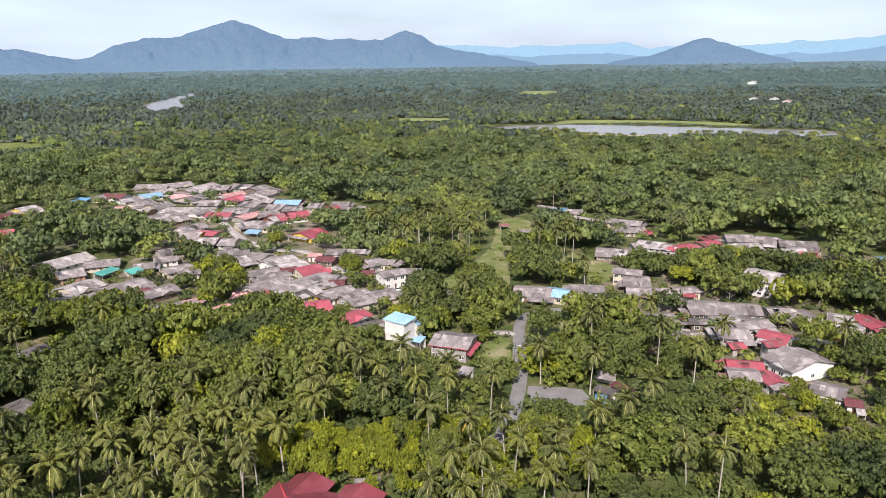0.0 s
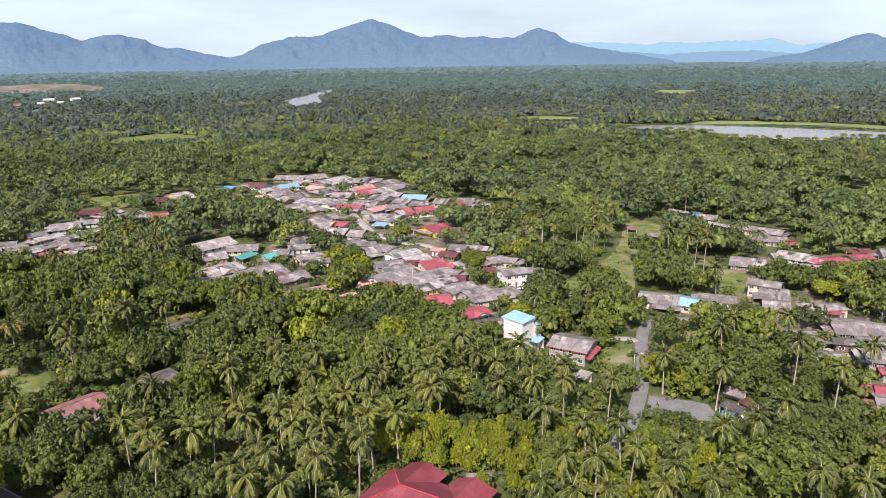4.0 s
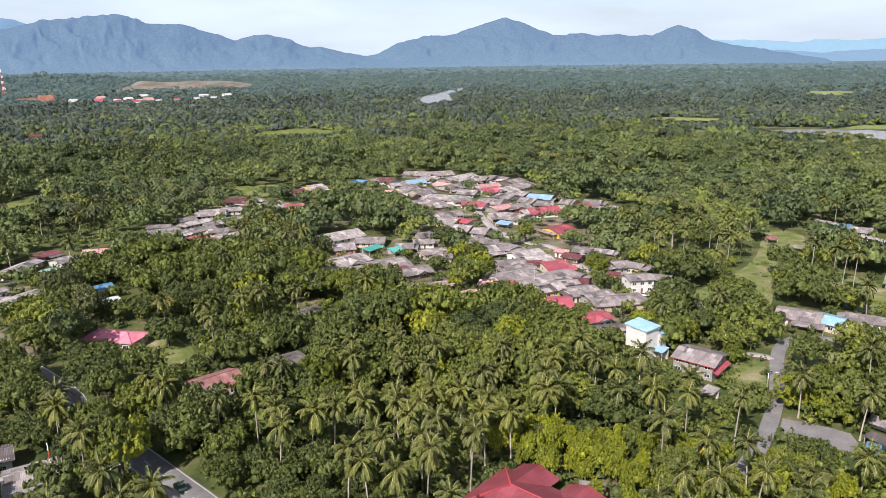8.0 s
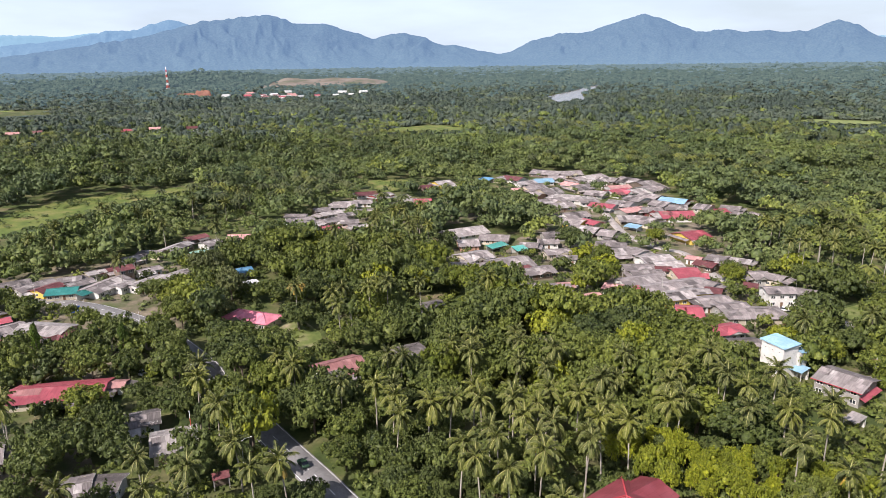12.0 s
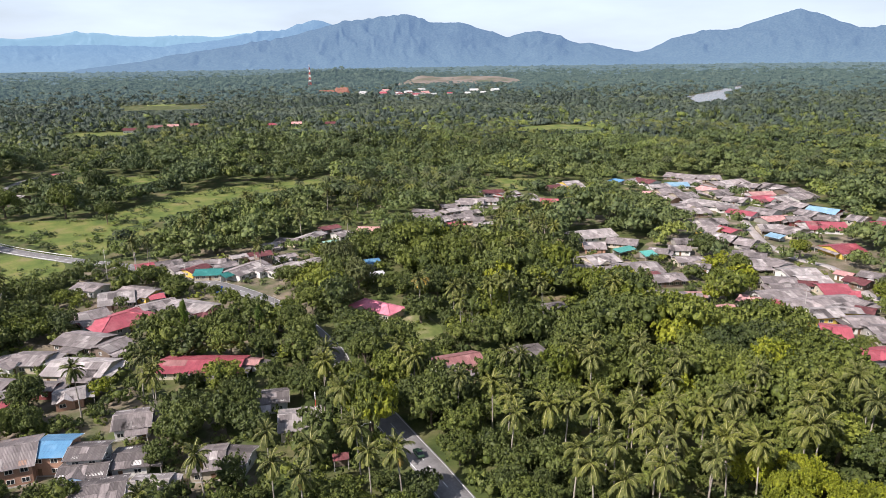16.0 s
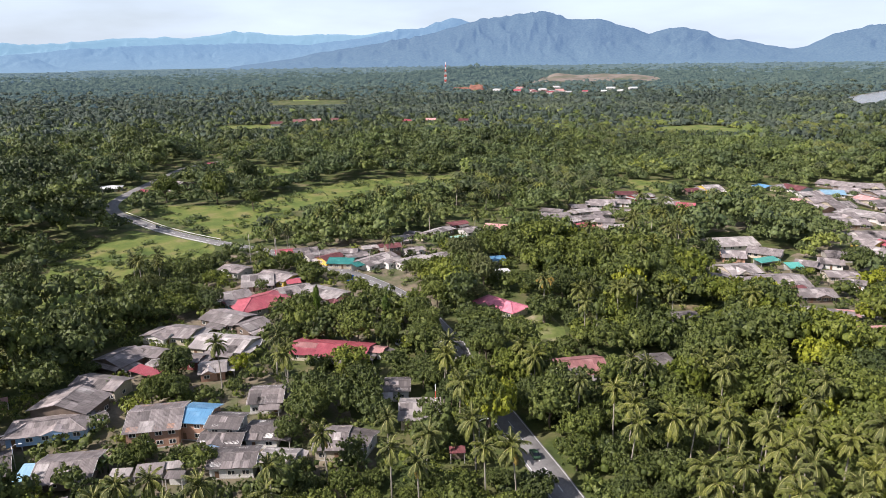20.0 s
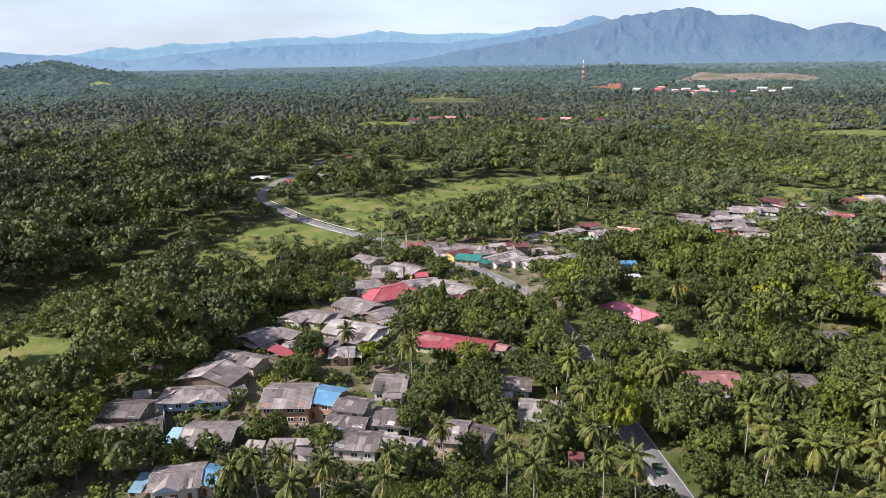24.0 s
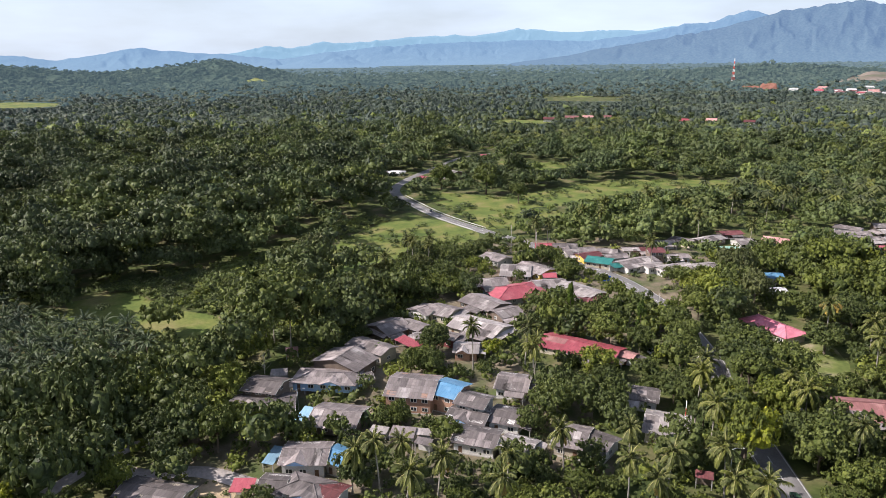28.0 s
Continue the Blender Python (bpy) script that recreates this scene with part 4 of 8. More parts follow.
    for st in range(storeys):
        zs = z0 + (0.95 if storeys == 1 else 0.9 + st * 2.5)
        if zs + 1.1 > eave + 0.2:
            zs = max(z0 + 0.5, eave - 1.25)
        for k in range(n):
            px = -wl / 2 + wl * (k + 0.5) / n
            if st == 0 and k == door_at:
                part("door", DOOR, base, pose(px, front * (ww / 2 + 0.03), z0, 0, 0, 0 if front < 0 else 180))
            else:
                opening(base, px, front * (ww / 2 + 0.02), zs, 0 if front < 0 else 180, 1.7, 1.15, far > 300)
        if far < 330:
            opening(base, end * (wl / 2 + 0.02), 0, zs, 90 if end > 0 else -90, 1.4, 1.1, far > 300)
    return base


house(-265.7, 430.7, 60, 13.0, 18.7, 2.3, 4.5, "l", "y", "g")
house(-269.4, 413.6, 65, 10.5, 10.9, 2.3, 3.6, "d", "t", "g")
house(-245.7, 461.3, 348, 11.0, 6.9, 2.3, 3.4, "B", "w", "m")
house(-228.1, 473.9, 168, 18.3, 15.4, 2.3, 4.1, "d", "w", "g")
house(-236.9, 471.2, 90, 18.3, 11.7, 2.3, 3.7, "g", "w", "g")
house(-216.1, 509.3, 1, 24.7, 18.7, 2.3, 4.5, "g", "w", "g")
house(-199.6, 515.3, 37, 18.0, 18.7, 2.3, 4.5, "g", "w", "gx")
house(-179.5, 498.5, 67, 31.4, 18.7, 2.6, 4.8, "g", "t", "gx")
house(-212.6, 459.9, 60, 15.9, 12.7, 2.3, 3.8, "l", "w", "g")
house(-204.6, 474.0, 39, 14.8, 15.3, 2.3, 4.1, "A", "w", "g")
house(-200.4, 490.1, 29, 13.2, 16.9, 2.3, 4.3, "g", "w", "g")
house(-197.6, 442.5, 56, 15.8, 18.7, 2.3, 4.5, "g", "w", "g")
house(-184.2, 437.2, 57, 14.9, 18.7, 2.3, 4.5, "g", "w", "g")
house(-178.9, 468.7, 155, 16.5, 13.5, 2.3, 3.9, "p", "w", "g")
house(-170.7, 460.0, 58, 15.6, 18.7, 2.3, 4.5, "g", "w", "g")
house(-152.1, 444.6, 177, 14.0, 17.1, 2.3, 4.3, "g", "w", "g")
house(-141.7, 455.6, 62, 17.3, 18.7, 2.3, 4.5, "r", "w", "gx")
house(-147.1, 473.0, 45, 16.5, 13.2, 2.3, 3.9, "p", "w", "g")
house(-169.2, 489.6, 40, 14.3, 15.2, 2.3, 4.1, "l", "w", "g")
house(-163.6, 500.9, 174, 15.9, 15.7, 2.3, 4.2, "g", "t", "g")
house(-147.6, 504.3, 157, 18.7, 18.2, 2.3, 4.5, "g", "w", "g")
house(-135.8, 496.7, 62, 15.8, 16.2, 2.3, 4.2, "g", "t", "g")
house(-126.0, 479.4, 68, 20.3, 18.7, 2.3, 4.5, "g", "w", "gx")
house(-132.2, 463.0, 41, 12.2, 13.5, 2.3, 3.9, "l", "w", "g")
house(-204.6, 430.0, 17, 8.0, 13.9, 2.3, 3.9, "p", "w", "g")
house(-186.3, 421.3, 170, 10.2, 12.4, 2.3, 3.8, "g", "o", "g")
house(-162.2, 422.1, 176, 28.9, 17.0, 2.3, 4.3, "l", "w", "h")
house(-170.7, 405.5, 55, 20.7, 14.6, 2.3, 4.0, "g", "w", "gx")
house(-159.0, 395.6, 47, 16.2, 16.2, 2.3, 4.2, "g", "t", "g")
house(-148.2, 416.2, 36, 12.8, 12.5, 2.4, 3.8, "g", "w", "g")
house(-135.0, 406.6, 175, 16.4, 12.0, 2.6, 4.0, "r", "w", "g")
house(-127.6, 418.5, 175, 16.6, 18.2, 2.3, 4.4, "g", "w", "g")
house(-123.2, 438.1, 156, 13.7, 15.5, 2.3, 4.1, "g", "w", "g")
house(-117.8, 450.4, 160, 15.6, 15.8, 2.3, 4.2, "g", "t", "g")
house(-101.2, 442.6, 174, 17.4, 15.8, 2.3, 4.2, "A", "r", "g")
house(-78.4, 417.9, 171, 9.3, 15.6, 5.0, 6.8, "g", "w", "g")
house(-70.9, 422.1, 42, 9.1, 14.1, 2.3, 4.0, "r", "w", "g")
house(-66.3, 436.4, 177, 12.0, 12.3, 2.3, 3.7, "g", "w", "g")
house(-54.6, 419.7, 45, 17.2, 15.2, 2.3, 4.1, "g", "w", "h")
house(-105.6, 429.1, 164, 11.7, 16.0, 2.3, 4.2, "g", "w", "g")
house(-94.4, 422.9, 17, 11.1, 14.0, 2.3, 4.0, "g", "w", "gx")
house(-106.7, 408.8, 35, 12.4, 14.8, 2.3, 4.1, "g", "d", "gx")
house(-117.1, 403.1, 59, 17.4, 12.6, 2.4, 3.8, "p", "w", "gx")
house(-90.7, 400.9, 33, 20.0, 18.7, 2.4, 4.7, "r", "w", "g")
house(-113.0, 381.3, 35, 11.6, 10.7, 2.4, 3.7, "l", "w", "g")
house(-100.7, 379.4, 165, 12.6, 18.7, 2.3, 4.5, "g", "w", "g")
house(-103.4, 362.0, 347, 8.3, 5.8, 2.3, 3.2, "A", "w", "m")
house(-71.7, 355.5, 55, 14.5, 16.6, 2.7, 4.7, "r", "y", "g")
house(-141.4, 374.7, 52, 15.4, 14.8, 2.3, 4.0, "g", "w", "g")
house(-126.3, 361.6, 156, 12.3, 10.2, 2.3, 3.5, "r", "w", "g")
house(-134.0, 357.9, 172, 11.4, 15.4, 2.3, 4.1, "g", "y", "g")
house(-121.6, 344.3, 176, 12.3, 15.8, 2.3, 4.2, "g", "t", "g")
house(-109.9, 341.8, 179, 8.9, 14.9, 2.3, 4.1, "g", "w", "g")
house(-104.9, 319.5, 52, 11.4, 10.9, 2.6, 3.8, "g", "w", "g")
house(-97.8, 320.0, 18, 7.8, 9.9, 2.7, 3.8, "g", "w", "g")
house(-96.0, 307.8, 41, 14.9, 13.7, 2.4, 4.0, "g", "w", "g")
house(-87.2, 313.1, 154, 10.2, 11.6, 2.5, 3.8, "g", "w", "g")
house(-76.2, 303.8, 48, 15.5, 11.7, 2.9, 4.2, "l", "w", "g")
house(-69.2, 296.9, 42, 12.9, 11.6, 2.9, 4.2, "l", "w", "g")
house(-79.1, 287.8, 35, 13.7, 9.9, 2.7, 3.8, "g", "w", "gx")
house(-73.9, 281.4, 38, 14.0, 10.0, 2.5, 3.7, "g", "w", "g")
house(-69.1, 291.1, 26, 7.4, 7.8, 2.5, 3.5, "d", "w", "g")
house(-60.2, 289.8, 38, 11.6, 16.8, 2.3, 4.3, "r", "w", "g")
house(-53.4, 289.2, 18, 6.6, 8.1, 2.3, 3.3, "r", "w", "g")
house(-72.9, 271.0, 51, 20.2, 11.8, 2.5, 3.8, "g", "w", "g")
house(-59.4, 269.5, 52, 29.9, 15.3, 2.3, 4.1, "g", "w", "gx")
house(-48.6, 278.2, 160, 8.7, 9.3, 2.7, 3.8, "g", "w", "g")
house(-56.5, 257.1, 48, 14.5, 11.4, 2.9, 4.2, "l", "y", "g")
house(-49.0, 265.6, 36, 8.3, 7.3, 3.2, 4.0, "l", "y", "g")
house(-79.8, 257.6, 0, 7.5, 9.2, 2.4, 3.5, "p", "w", "gx")
house(-69.3, 259.6, 160, 5.5, 6.7, 2.7, 3.5, "r", "w", "g")
house(-44.6, 270.5, 4, 6.8, 8.3, 2.9, 3.8, "d", "o", "g")
house(-42.7, 258.6, 43, 13.0, 11.7, 2.7, 4.0, "g", "w", "gx")
house(-35.6, 254.2, 46, 12.8, 12.5, 2.6, 4.0, "g", "w", "g")
house(-27.7, 252.7, 30, 22.2, 13.0, 2.5, 4.0, "g", "w", "h")
house(-47.9, 243.5, 23, 9.5, 13.8, 2.4, 4.0, "r", "b", "g")
house(-33.8, 229.5, 49, 13.5, 9.4, 3.1, 4.2, "r", "w", "gx")
house(-26.8, 222.3, 37, 11.6, 7.9, 2.6, 3.7, "D", "w", "g")
house(-51.8, 317.0, 172, 8.9, 11.0, 3.0, 4.2, "g", "d", "g")
house(-43.1, 317.9, 175, 11.3, 9.1, 3.0, 4.0, "l", "w", "g")
house(-54.5, 307.0, 164, 9.6, 9.4, 2.5, 3.7, "d", "t", "gx")
house(-60.8, 314.0, 170, 7.3, 7.4, 2.6, 3.5, "p", "w", "g")
house(-32.9, 298.5, 38, 8.7, 11.8, 3.1, 4.5, "g", "w", "gx")
house(-25.8, 298.1, 162, 8.1, 9.4, 3.3, 4.5, "g", "w", "g")
house(-33.2, 283.0, 2, 5.8, 4.8, 2.7, 3.5, "d", "t", "m")
house(-22.8, 274.5, 31, 11.4, 9.8, 5.4, 6.6, "g", "w", "g")
house(-15.3, 283.1, 179, 10.4, 10.9, 3.2, 4.5, "g", "w", "g")
house(-176.8, 309.6, 59, 20.9, 17.9, 2.3, 4.5, "l", "w", "g")
house(-164.4, 289.7, 38, 10.9, 14.8, 2.3, 4.1, "g", "o", "g")
house(-157.4, 305.6, 18, 15.6, 14.0, 2.3, 4.0, "g", "w", "g")
house(-149.0, 291.7, 75, 11.5, 4.9, 2.3, 3.1, "T", "w", "m")
house(-136.8, 291.8, 57, 6.7, 6.0, 2.3, 3.3, "T", "w", "m")
house(-135.6, 299.6, 18, 9.3, 10.9, 2.6, 3.8, "g", "w", "g")
house(-150.1, 269.9, 64, 14.9, 15.5, 2.4, 4.2, "l", "w", "gx")
house(-144.2, 254.3, 25, 16.4, 12.0, 2.4, 3.8, "g", "w", "g")
house(-130.8, 268.2, 55, 18.5, 18.1, 2.3, 4.5, "g", "w", "gx")
house(-120.3, 260.5, 55, 8.5, 5.8, 2.7, 3.7, "d", "w", "m")
house(-115.3, 263.0, 50, 14.6, 12.2, 2.4, 3.8, "g", "t", "gx")
house(-133.1, 326.0, 40, 14.6, 12.8, 2.3, 3.8, "g", "w", "g")
house(-130.7, 310.6, 32, 10.6, 11.1, 2.5, 3.8, "g", "w", "g")
house(-119.2, 294.5, 44, 13.0, 10.5, 2.6, 3.8, "g", "w", "gx")
house(-111.1, 287.2, 18, 9.6, 7.8, 2.9, 3.8, "g", "w", "gx")
house(-102.2, 243.8, 31, 18.7, 10.5, 2.6, 3.8, "g", "w", "g")
house(-97.0, 249.9, 39, 7.0, 7.7, 2.5, 3.5, "p", "w", "g")
house(-83.6, 240.0, 57, 9.9, 6.8, 3.0, 3.8, "p", "w", "g")
house(-131.4, 202.4, 65, 11.0, 7.4, 3.0, 3.8, "D", "w", "g")
house(-81.5, 191.2, 38, 7.4, 7.5, 2.9, 3.8, "D", "w", "g")
house(-114.6, 164.0, 60, 12.3, 9.9, 2.8, 4.0, "D", "w", "h")
house(-283.3, 295.0, 28, 13.4, 9.1, 2.8, 3.8, "g", "w", "g")
house(-274.8, 287.4, 65, 17.9, 10.3, 2.6, 3.8, "g", "w", "g")
house(-262.6, 286.2, 81, 11.7, 8.0, 2.7, 3.7, "g", "w", "g")
house(-282.1, 315.5, 58, 10.2, 11.4, 2.5, 3.8, "g", "t", "g")
house(-270.8, 310.1, 74, 15.1, 10.1, 2.7, 3.8, "l", "w", "g")
house(-280.0, 335.7, 43, 15.4, 18.7, 2.3, 4.5, "g", "w", "g")
house(-274.7, 347.8, 35, 12.3, 12.8, 2.3, 3.8, "g", "w", "g")
house(-257.1, 297.2, 71, 14.9, 11.7, 2.7, 4.0, "g", "w", "g")
house(-259.4, 310.2, 67, 10.6, 9.5, 2.7, 3.8, "g", "w", "g")
house(-246.2, 298.0, 45, 10.9, 9.8, 2.5, 3.7, "g", "p", "g")
house(-247.1, 280.7, 73, 10.3, 10.1, 2.5, 3.7, "r", "w", "g")
house(-290.3, 371.6, 44, 15.3, 12.7, 2.3, 3.8, "d", "w", "g")
house(-278.0, 371.2, 80, 16.5, 11.9, 2.4, 3.8, "g", "r", "g")
house(-263.5, 367.8, 78, 19.7, 11.4, 2.5, 3.8, "g", "w", "g")
house(-251.0, 365.9, 35, 10.2, 10.9, 2.4, 3.7, "l", "w", "gx")
house(-241.9, 367.7, 35, 11.7, 14.3, 2.3, 4.0, "r", "w", "g")
house(-255.9, 326.1, 45, 11.6, 7.8, 2.7, 3.7, "g", "w", "g")
house(-234.1, 293.1, 60, 11.3, 7.6, 2.4, 3.2, "l", "w", "gx")
house(-286.4, 213.0, 103, 17.4, 9.3, 2.8, 3.8, "l", "w", "g")
house(-293.7, 230.7, 84, 12.0, 9.0, 2.8, 3.8, "d", "t", "g")
house(-268.6, 211.4, 79, 9.1, 9.2, 2.4, 3.5, "t", "w", "gx")
house(-278.2, 227.1, 81, 9.8, 12.0, 2.4, 3.8, "g", "w", "g")
house(-274.6, 244.0, 36, 13.8, 11.1, 2.3, 3.7, "p", "w", "g")
house(-288.1, 189.4, 76, 9.6, 7.8, 2.7, 3.7, "g", "w", "g")
house(-288.7, 200.5, 25, 12.4, 8.3, 2.7, 3.7, "g", "w", "g")
house(-227.3, 201.2, 65, 8.0, 9.8, 2.5, 3.7, "B", "w", "g")
house(-211.7, 189.4, 78, 8.3, 7.0, 2.4, 3.2, "w", "o", "g")
house(-300.4, 131.7, 71, 9.5, 9.5, 2.7, 3.8, "r", "w", "gx")
house(-295.8, 140.1, 72, 12.0, 14.9, 2.3, 4.1, "D", "w", "gx")
house(-286.8, 143.3, 89, 15.8, 11.1, 2.5, 3.8, "g", "w", "g")
house(-278.0, 143.9, 98, 11.5, 9.1, 2.8, 3.8, "d", "y", "g")
house(-281.7, 155.5, 57, 9.6, 8.7, 2.8, 3.8, "g", "w", "g")
house(-272.9, 154.4, 86, 11.1, 8.7, 2.8, 3.8, "g", "w", "g")
house(-269.7, 145.6, 45, 12.1, 11.2, 2.5, 3.8, "G", "w", "g")
house(-258.4, 148.2, 99, 7.1, 4.7, 2.7, 3.5, "G", "w", "m")
house(-261.1, 158.3, 102, 20.0, 12.8, 2.7, 4.2, "g", "w", "g")
house(-254.1, 162.1, 94, 8.9, 7.0, 3.0, 3.8, "l", "w", "g")
house(-280.7, 166.5, 75, 8.3, 7.2, 3.0, 3.8, "l", "w", "g")
house(-279.9, 170.2, 82, 6.7, 7.3, 2.8, 3.7, "d", "w", "g")
house(-249.0, 169.4, 94, 16.4, 9.2, 3.0, 4.0, "l", "w", "g")
house(-263.5, 180.4, 83, 10.6, 7.4, 3.0, 3.8, "g", "w", "g")
house(-246.9, 181.7, 93, 14.3, 10.7, 2.6, 3.8, "l", "w", "g")
house(-269.7, 172.7, 74, 7.6, 9.3, 4.9, 6.0, "d", "t", "g")
house(-287.8, 102.6, 24, 12.9, 10.5, 2.8, 4.0, "g", "w", "gx")
house(-265.9, 112.9, 21, 16.8, 11.8, 2.9, 4.2, "g", "y", "g")
house(-254.7, 114.4, 74, 5.8, 4.7, 2.5, 3.2, "r", "w", "m")
house(-267.3, 104.3, 66, 13.3, 18.7, 2.3, 4.5, "l", "p", "g")
house(-254.0, 89.3, 83, 11.3, 10.5, 2.8, 4.0, "g", "w", "g")
house(-245.4, 87.0, 87, 9.7, 6.5, 2.9, 3.7, "g", "A", "g")
house(-241.2, 94.1, 93, 22.5, 17.4, 2.4, 4.5, "r", "w", "h")
house(-246.0, 110.3, 83, 13.5, 9.0, 2.8, 3.8, "g", "w", "g")
house(-233.4, 117.7, 21, 19.0, 12.6, 2.8, 4.2, "l", "p", "g")
house(-223.8, 117.6, 87, 8.5, 6.2, 2.5, 3.2, "d", "w", "gx")
house(-231.5, 78.0, 26, 16.5, 12.7, 2.8, 4.2, "g", "t", "g")
house(-219.3, 82.0, 104, 10.5, 10.5, 2.8, 4.0, "g", "t", "g")
house(-230.5, 54.7, 120, 9.0, 10.6, 2.8, 4.0, "g", "w", "gx")
house(-227.7, 60.8, 40, 11.7, 11.5, 2.9, 4.2, "g", "w", "g")
house(-218.2, 39.4, 116, 11.3, 13.3, 2.7, 4.5, "g", "t", "g")
house(-216.6, 47.5, 33, 11.1, 7.6, 2.9, 3.8, "g", "t", "g")
house(-202.8, 42.7, 24, 10.3, 4.1, 2.6, 3.2, "r", "w", "m")
house(-207.4, 48.6, 88, 6.1, 5.8, 2.7, 3.5, "l", "w", "g")
house(-209.0, 68.8, 38, 19.1, 13.8, 2.9, 4.7, "l", "w", "g")
house(-193.2, 59.2, 68, 8.3, 9.3, 2.8, 4.0, "l", "o", "gx")
house(-204.2, 56.0, 41, 9.2, 6.7, 3.0, 3.8, "g", "d", "g")
house(-184.1, 94.0, 41, 25.5, 13.3, 2.3, 4.0, "r", "w", "g")
house(-174.0, 104.8, 36, 5.1, 5.6, 2.5, 3.2, "p", "w", "g")
house(-191.8, 20.8, 136, 11.6, 17.0, 4.4, 6.6, "g", "t", "g")
house(-201.2, 30.4, 39, 15.3, 8.8, 3.7, 4.8, "g", "w", "g")
house(-183.5, 14.7, 67, 19.1, 10.3, 3.5, 4.8, "g", "b", "hx")
house(-181.7, 24.7, 92, 5.7, 5.8, 2.9, 3.7, "g", "b", "gx")
house(-168.3, 36.6, 63, 13.6, 15.1, 4.8, 6.8, "g", "o", "g")
house(-163.3, 45.3, 44, 8.6, 10.7, 5.1, 6.5, "B", "o", "g")
house(-165.6, 64.5, 58, 9.6, 11.3, 3.2, 4.7, "g", "w", "g")
house(-155.2, 49.6, 48, 8.9, 8.6, 5.1, 6.2, "D", "w", "g")
house(-151.5, 47.0, 53, 10.8, 8.5, 3.1, 4.2, "g", "w", "gx")
house(-148.9, 56.6, 52, 9.0, 10.0, 2.8, 4.0, "g", "w", "g")
house(-141.4, 46.0, 56, 11.2, 9.5, 3.0, 4.2, "D", "w", "g")
house(-135.4, 54.1, 47, 8.5, 8.1, 2.8, 3.8, "l", "w", "g")
house(-179.8, -2.1, 60, 10.6, 10.4, 5.2, 6.6, "g", "t", "g")
house(-175.4, -7.5, 40, 6.9, 8.6, 3.1, 4.2, "g", "o", "g")
house(-172.9, -0.3, 83, 11.4, 12.5, 2.6, 4.2, "g", "t", "gx")
house(-160.5, 15.0, 62, 13.2, 13.1, 3.1, 4.8, "g", "t", "gx")
house(-144.7, 5.9, 72, 11.1, 10.4, 3.5, 4.8, "g", "w", "gx")
house(-141.9, 12.8, 47, 6.3, 7.9, 3.4, 4.5, "B", "w", "g")
house(-148.1, 29.1, 63, 6.1, 4.1, 2.8, 3.5, "g", "w", "m")
house(-146.9, 34.1, 65, 3.9, 2.6, 2.8, 3.2, "l", "w", "m")
house(-142.7, 33.0, 52, 4.1, 2.6, 2.8, 3.2, "D", "w", "m")
house(-192.4, 1.6, 82, 4.9, 3.7, 2.3, 2.9, "l", "w", "m")
house(-207.5, 6.2, 86, 4.0, 2.9, 2.8, 3.2, "p", "o", "m")
house(-151.7, 23.9, 56, 4.6, 2.7, 2.4, 2.9, "l", "w", "m")
house(-134.8, 67.6, 52, 8.2, 11.7, 3.1, 4.7, "g", "w", "g")
house(-130.7, 72.2, 36, 7.9, 9.8, 3.0, 4.2, "g", "w", "g")
house(-148.9, 94.6, 54, 9.1, 9.1, 3.3, 4.5, "g", "w", "g")
house(-133.5, 92.3, 53, 10.9, 12.5, 3.0, 4.7, "l", "w", "g")
house(-112.2, 87.8, 55, 3.7, 2.6, 2.8, 3.2, "d", "t", "m")
house(-135.8, -8.2, 74, 4.9, 4.3, 3.2, 3.8, "r", "w", "m")
house(-134.9, -1.8, 68, 6.4, 8.0, 3.2, 4.2, "g", "w", "g")
house(-131.5, 4.8, 51, 11.2, 8.0, 3.4, 4.5, "g", "w", "hx")
house(-128.4, 9.5, 49, 6.1, 7.6, 3.3, 4.2, "d", "w", "g")
house(-139.3, -26.1, 59, 15.7, 8.1, 3.2, 4.2, "D", "w", "g")
house(-139.4, -21.2, 60, 6.9, 2.8, 2.4, 2.9, "O", "w", "m")
house(-551.1, 109.3, 70, 15.9, 12.4, 2.4, 3.8, "w", "w", "h")
house(-515.3, 124.8, 29, 9.3, 10.3, 2.6, 3.8, "r", "w", "gx")
house(-518.0, 149.6, 22, 8.7, 18.7, 4.3, 6.5, "l", "w", "gx")
house(-615.7, 208.0, 41, 9.6, 13.1, 2.7, 4.2, "r", "w", "g")
house(34.3, 256.4, 169, 15.9, 13.5, 2.7, 4.2, "g", "w", "g")
house(43.3, 253.9, 150, 9.3, 11.5, 2.9, 4.2, "A", "w", "g")
house(55.0, 258.6, 171, 13.6, 9.9, 2.9, 4.0, "g", "w", "g")
house(62.4, 412.4, 141, 13.2, 10.4, 2.8, 4.0, "g", "w", "g")
house(68.3, 406.3, 18, 10.0, 9.0, 2.8, 3.8, "B", "w", "g")
house(76.4, 402.3, 166, 10.3, 13.8, 2.4, 4.0, "g", "w", "g")
house(78.7, 380.3, 130, 15.5, 10.7, 2.4, 3.7, "l", "w", "h")
house(93.0, 376.8, 135, 9.7, 12.3, 2.8, 4.2, "g", "w", "g")
house(102.0, 371.4, 149, 13.3, 13.2, 2.5, 4.0, "g", "t", "g")
house(98.1, 355.8, 171, 14.6, 13.1, 2.3, 3.8, "g", "w", "g")
house(103.9, 352.8, 119, 6.0, 7.4, 2.4, 3.2, "r", "w", "g")
house(100.1, 325.3, 150, 13.3, 15.4, 2.3, 4.1, "l", "w", "g")
house(105.9, 318.8, 120, 11.2, 9.7, 2.7, 3.8, "l", "w", "g")
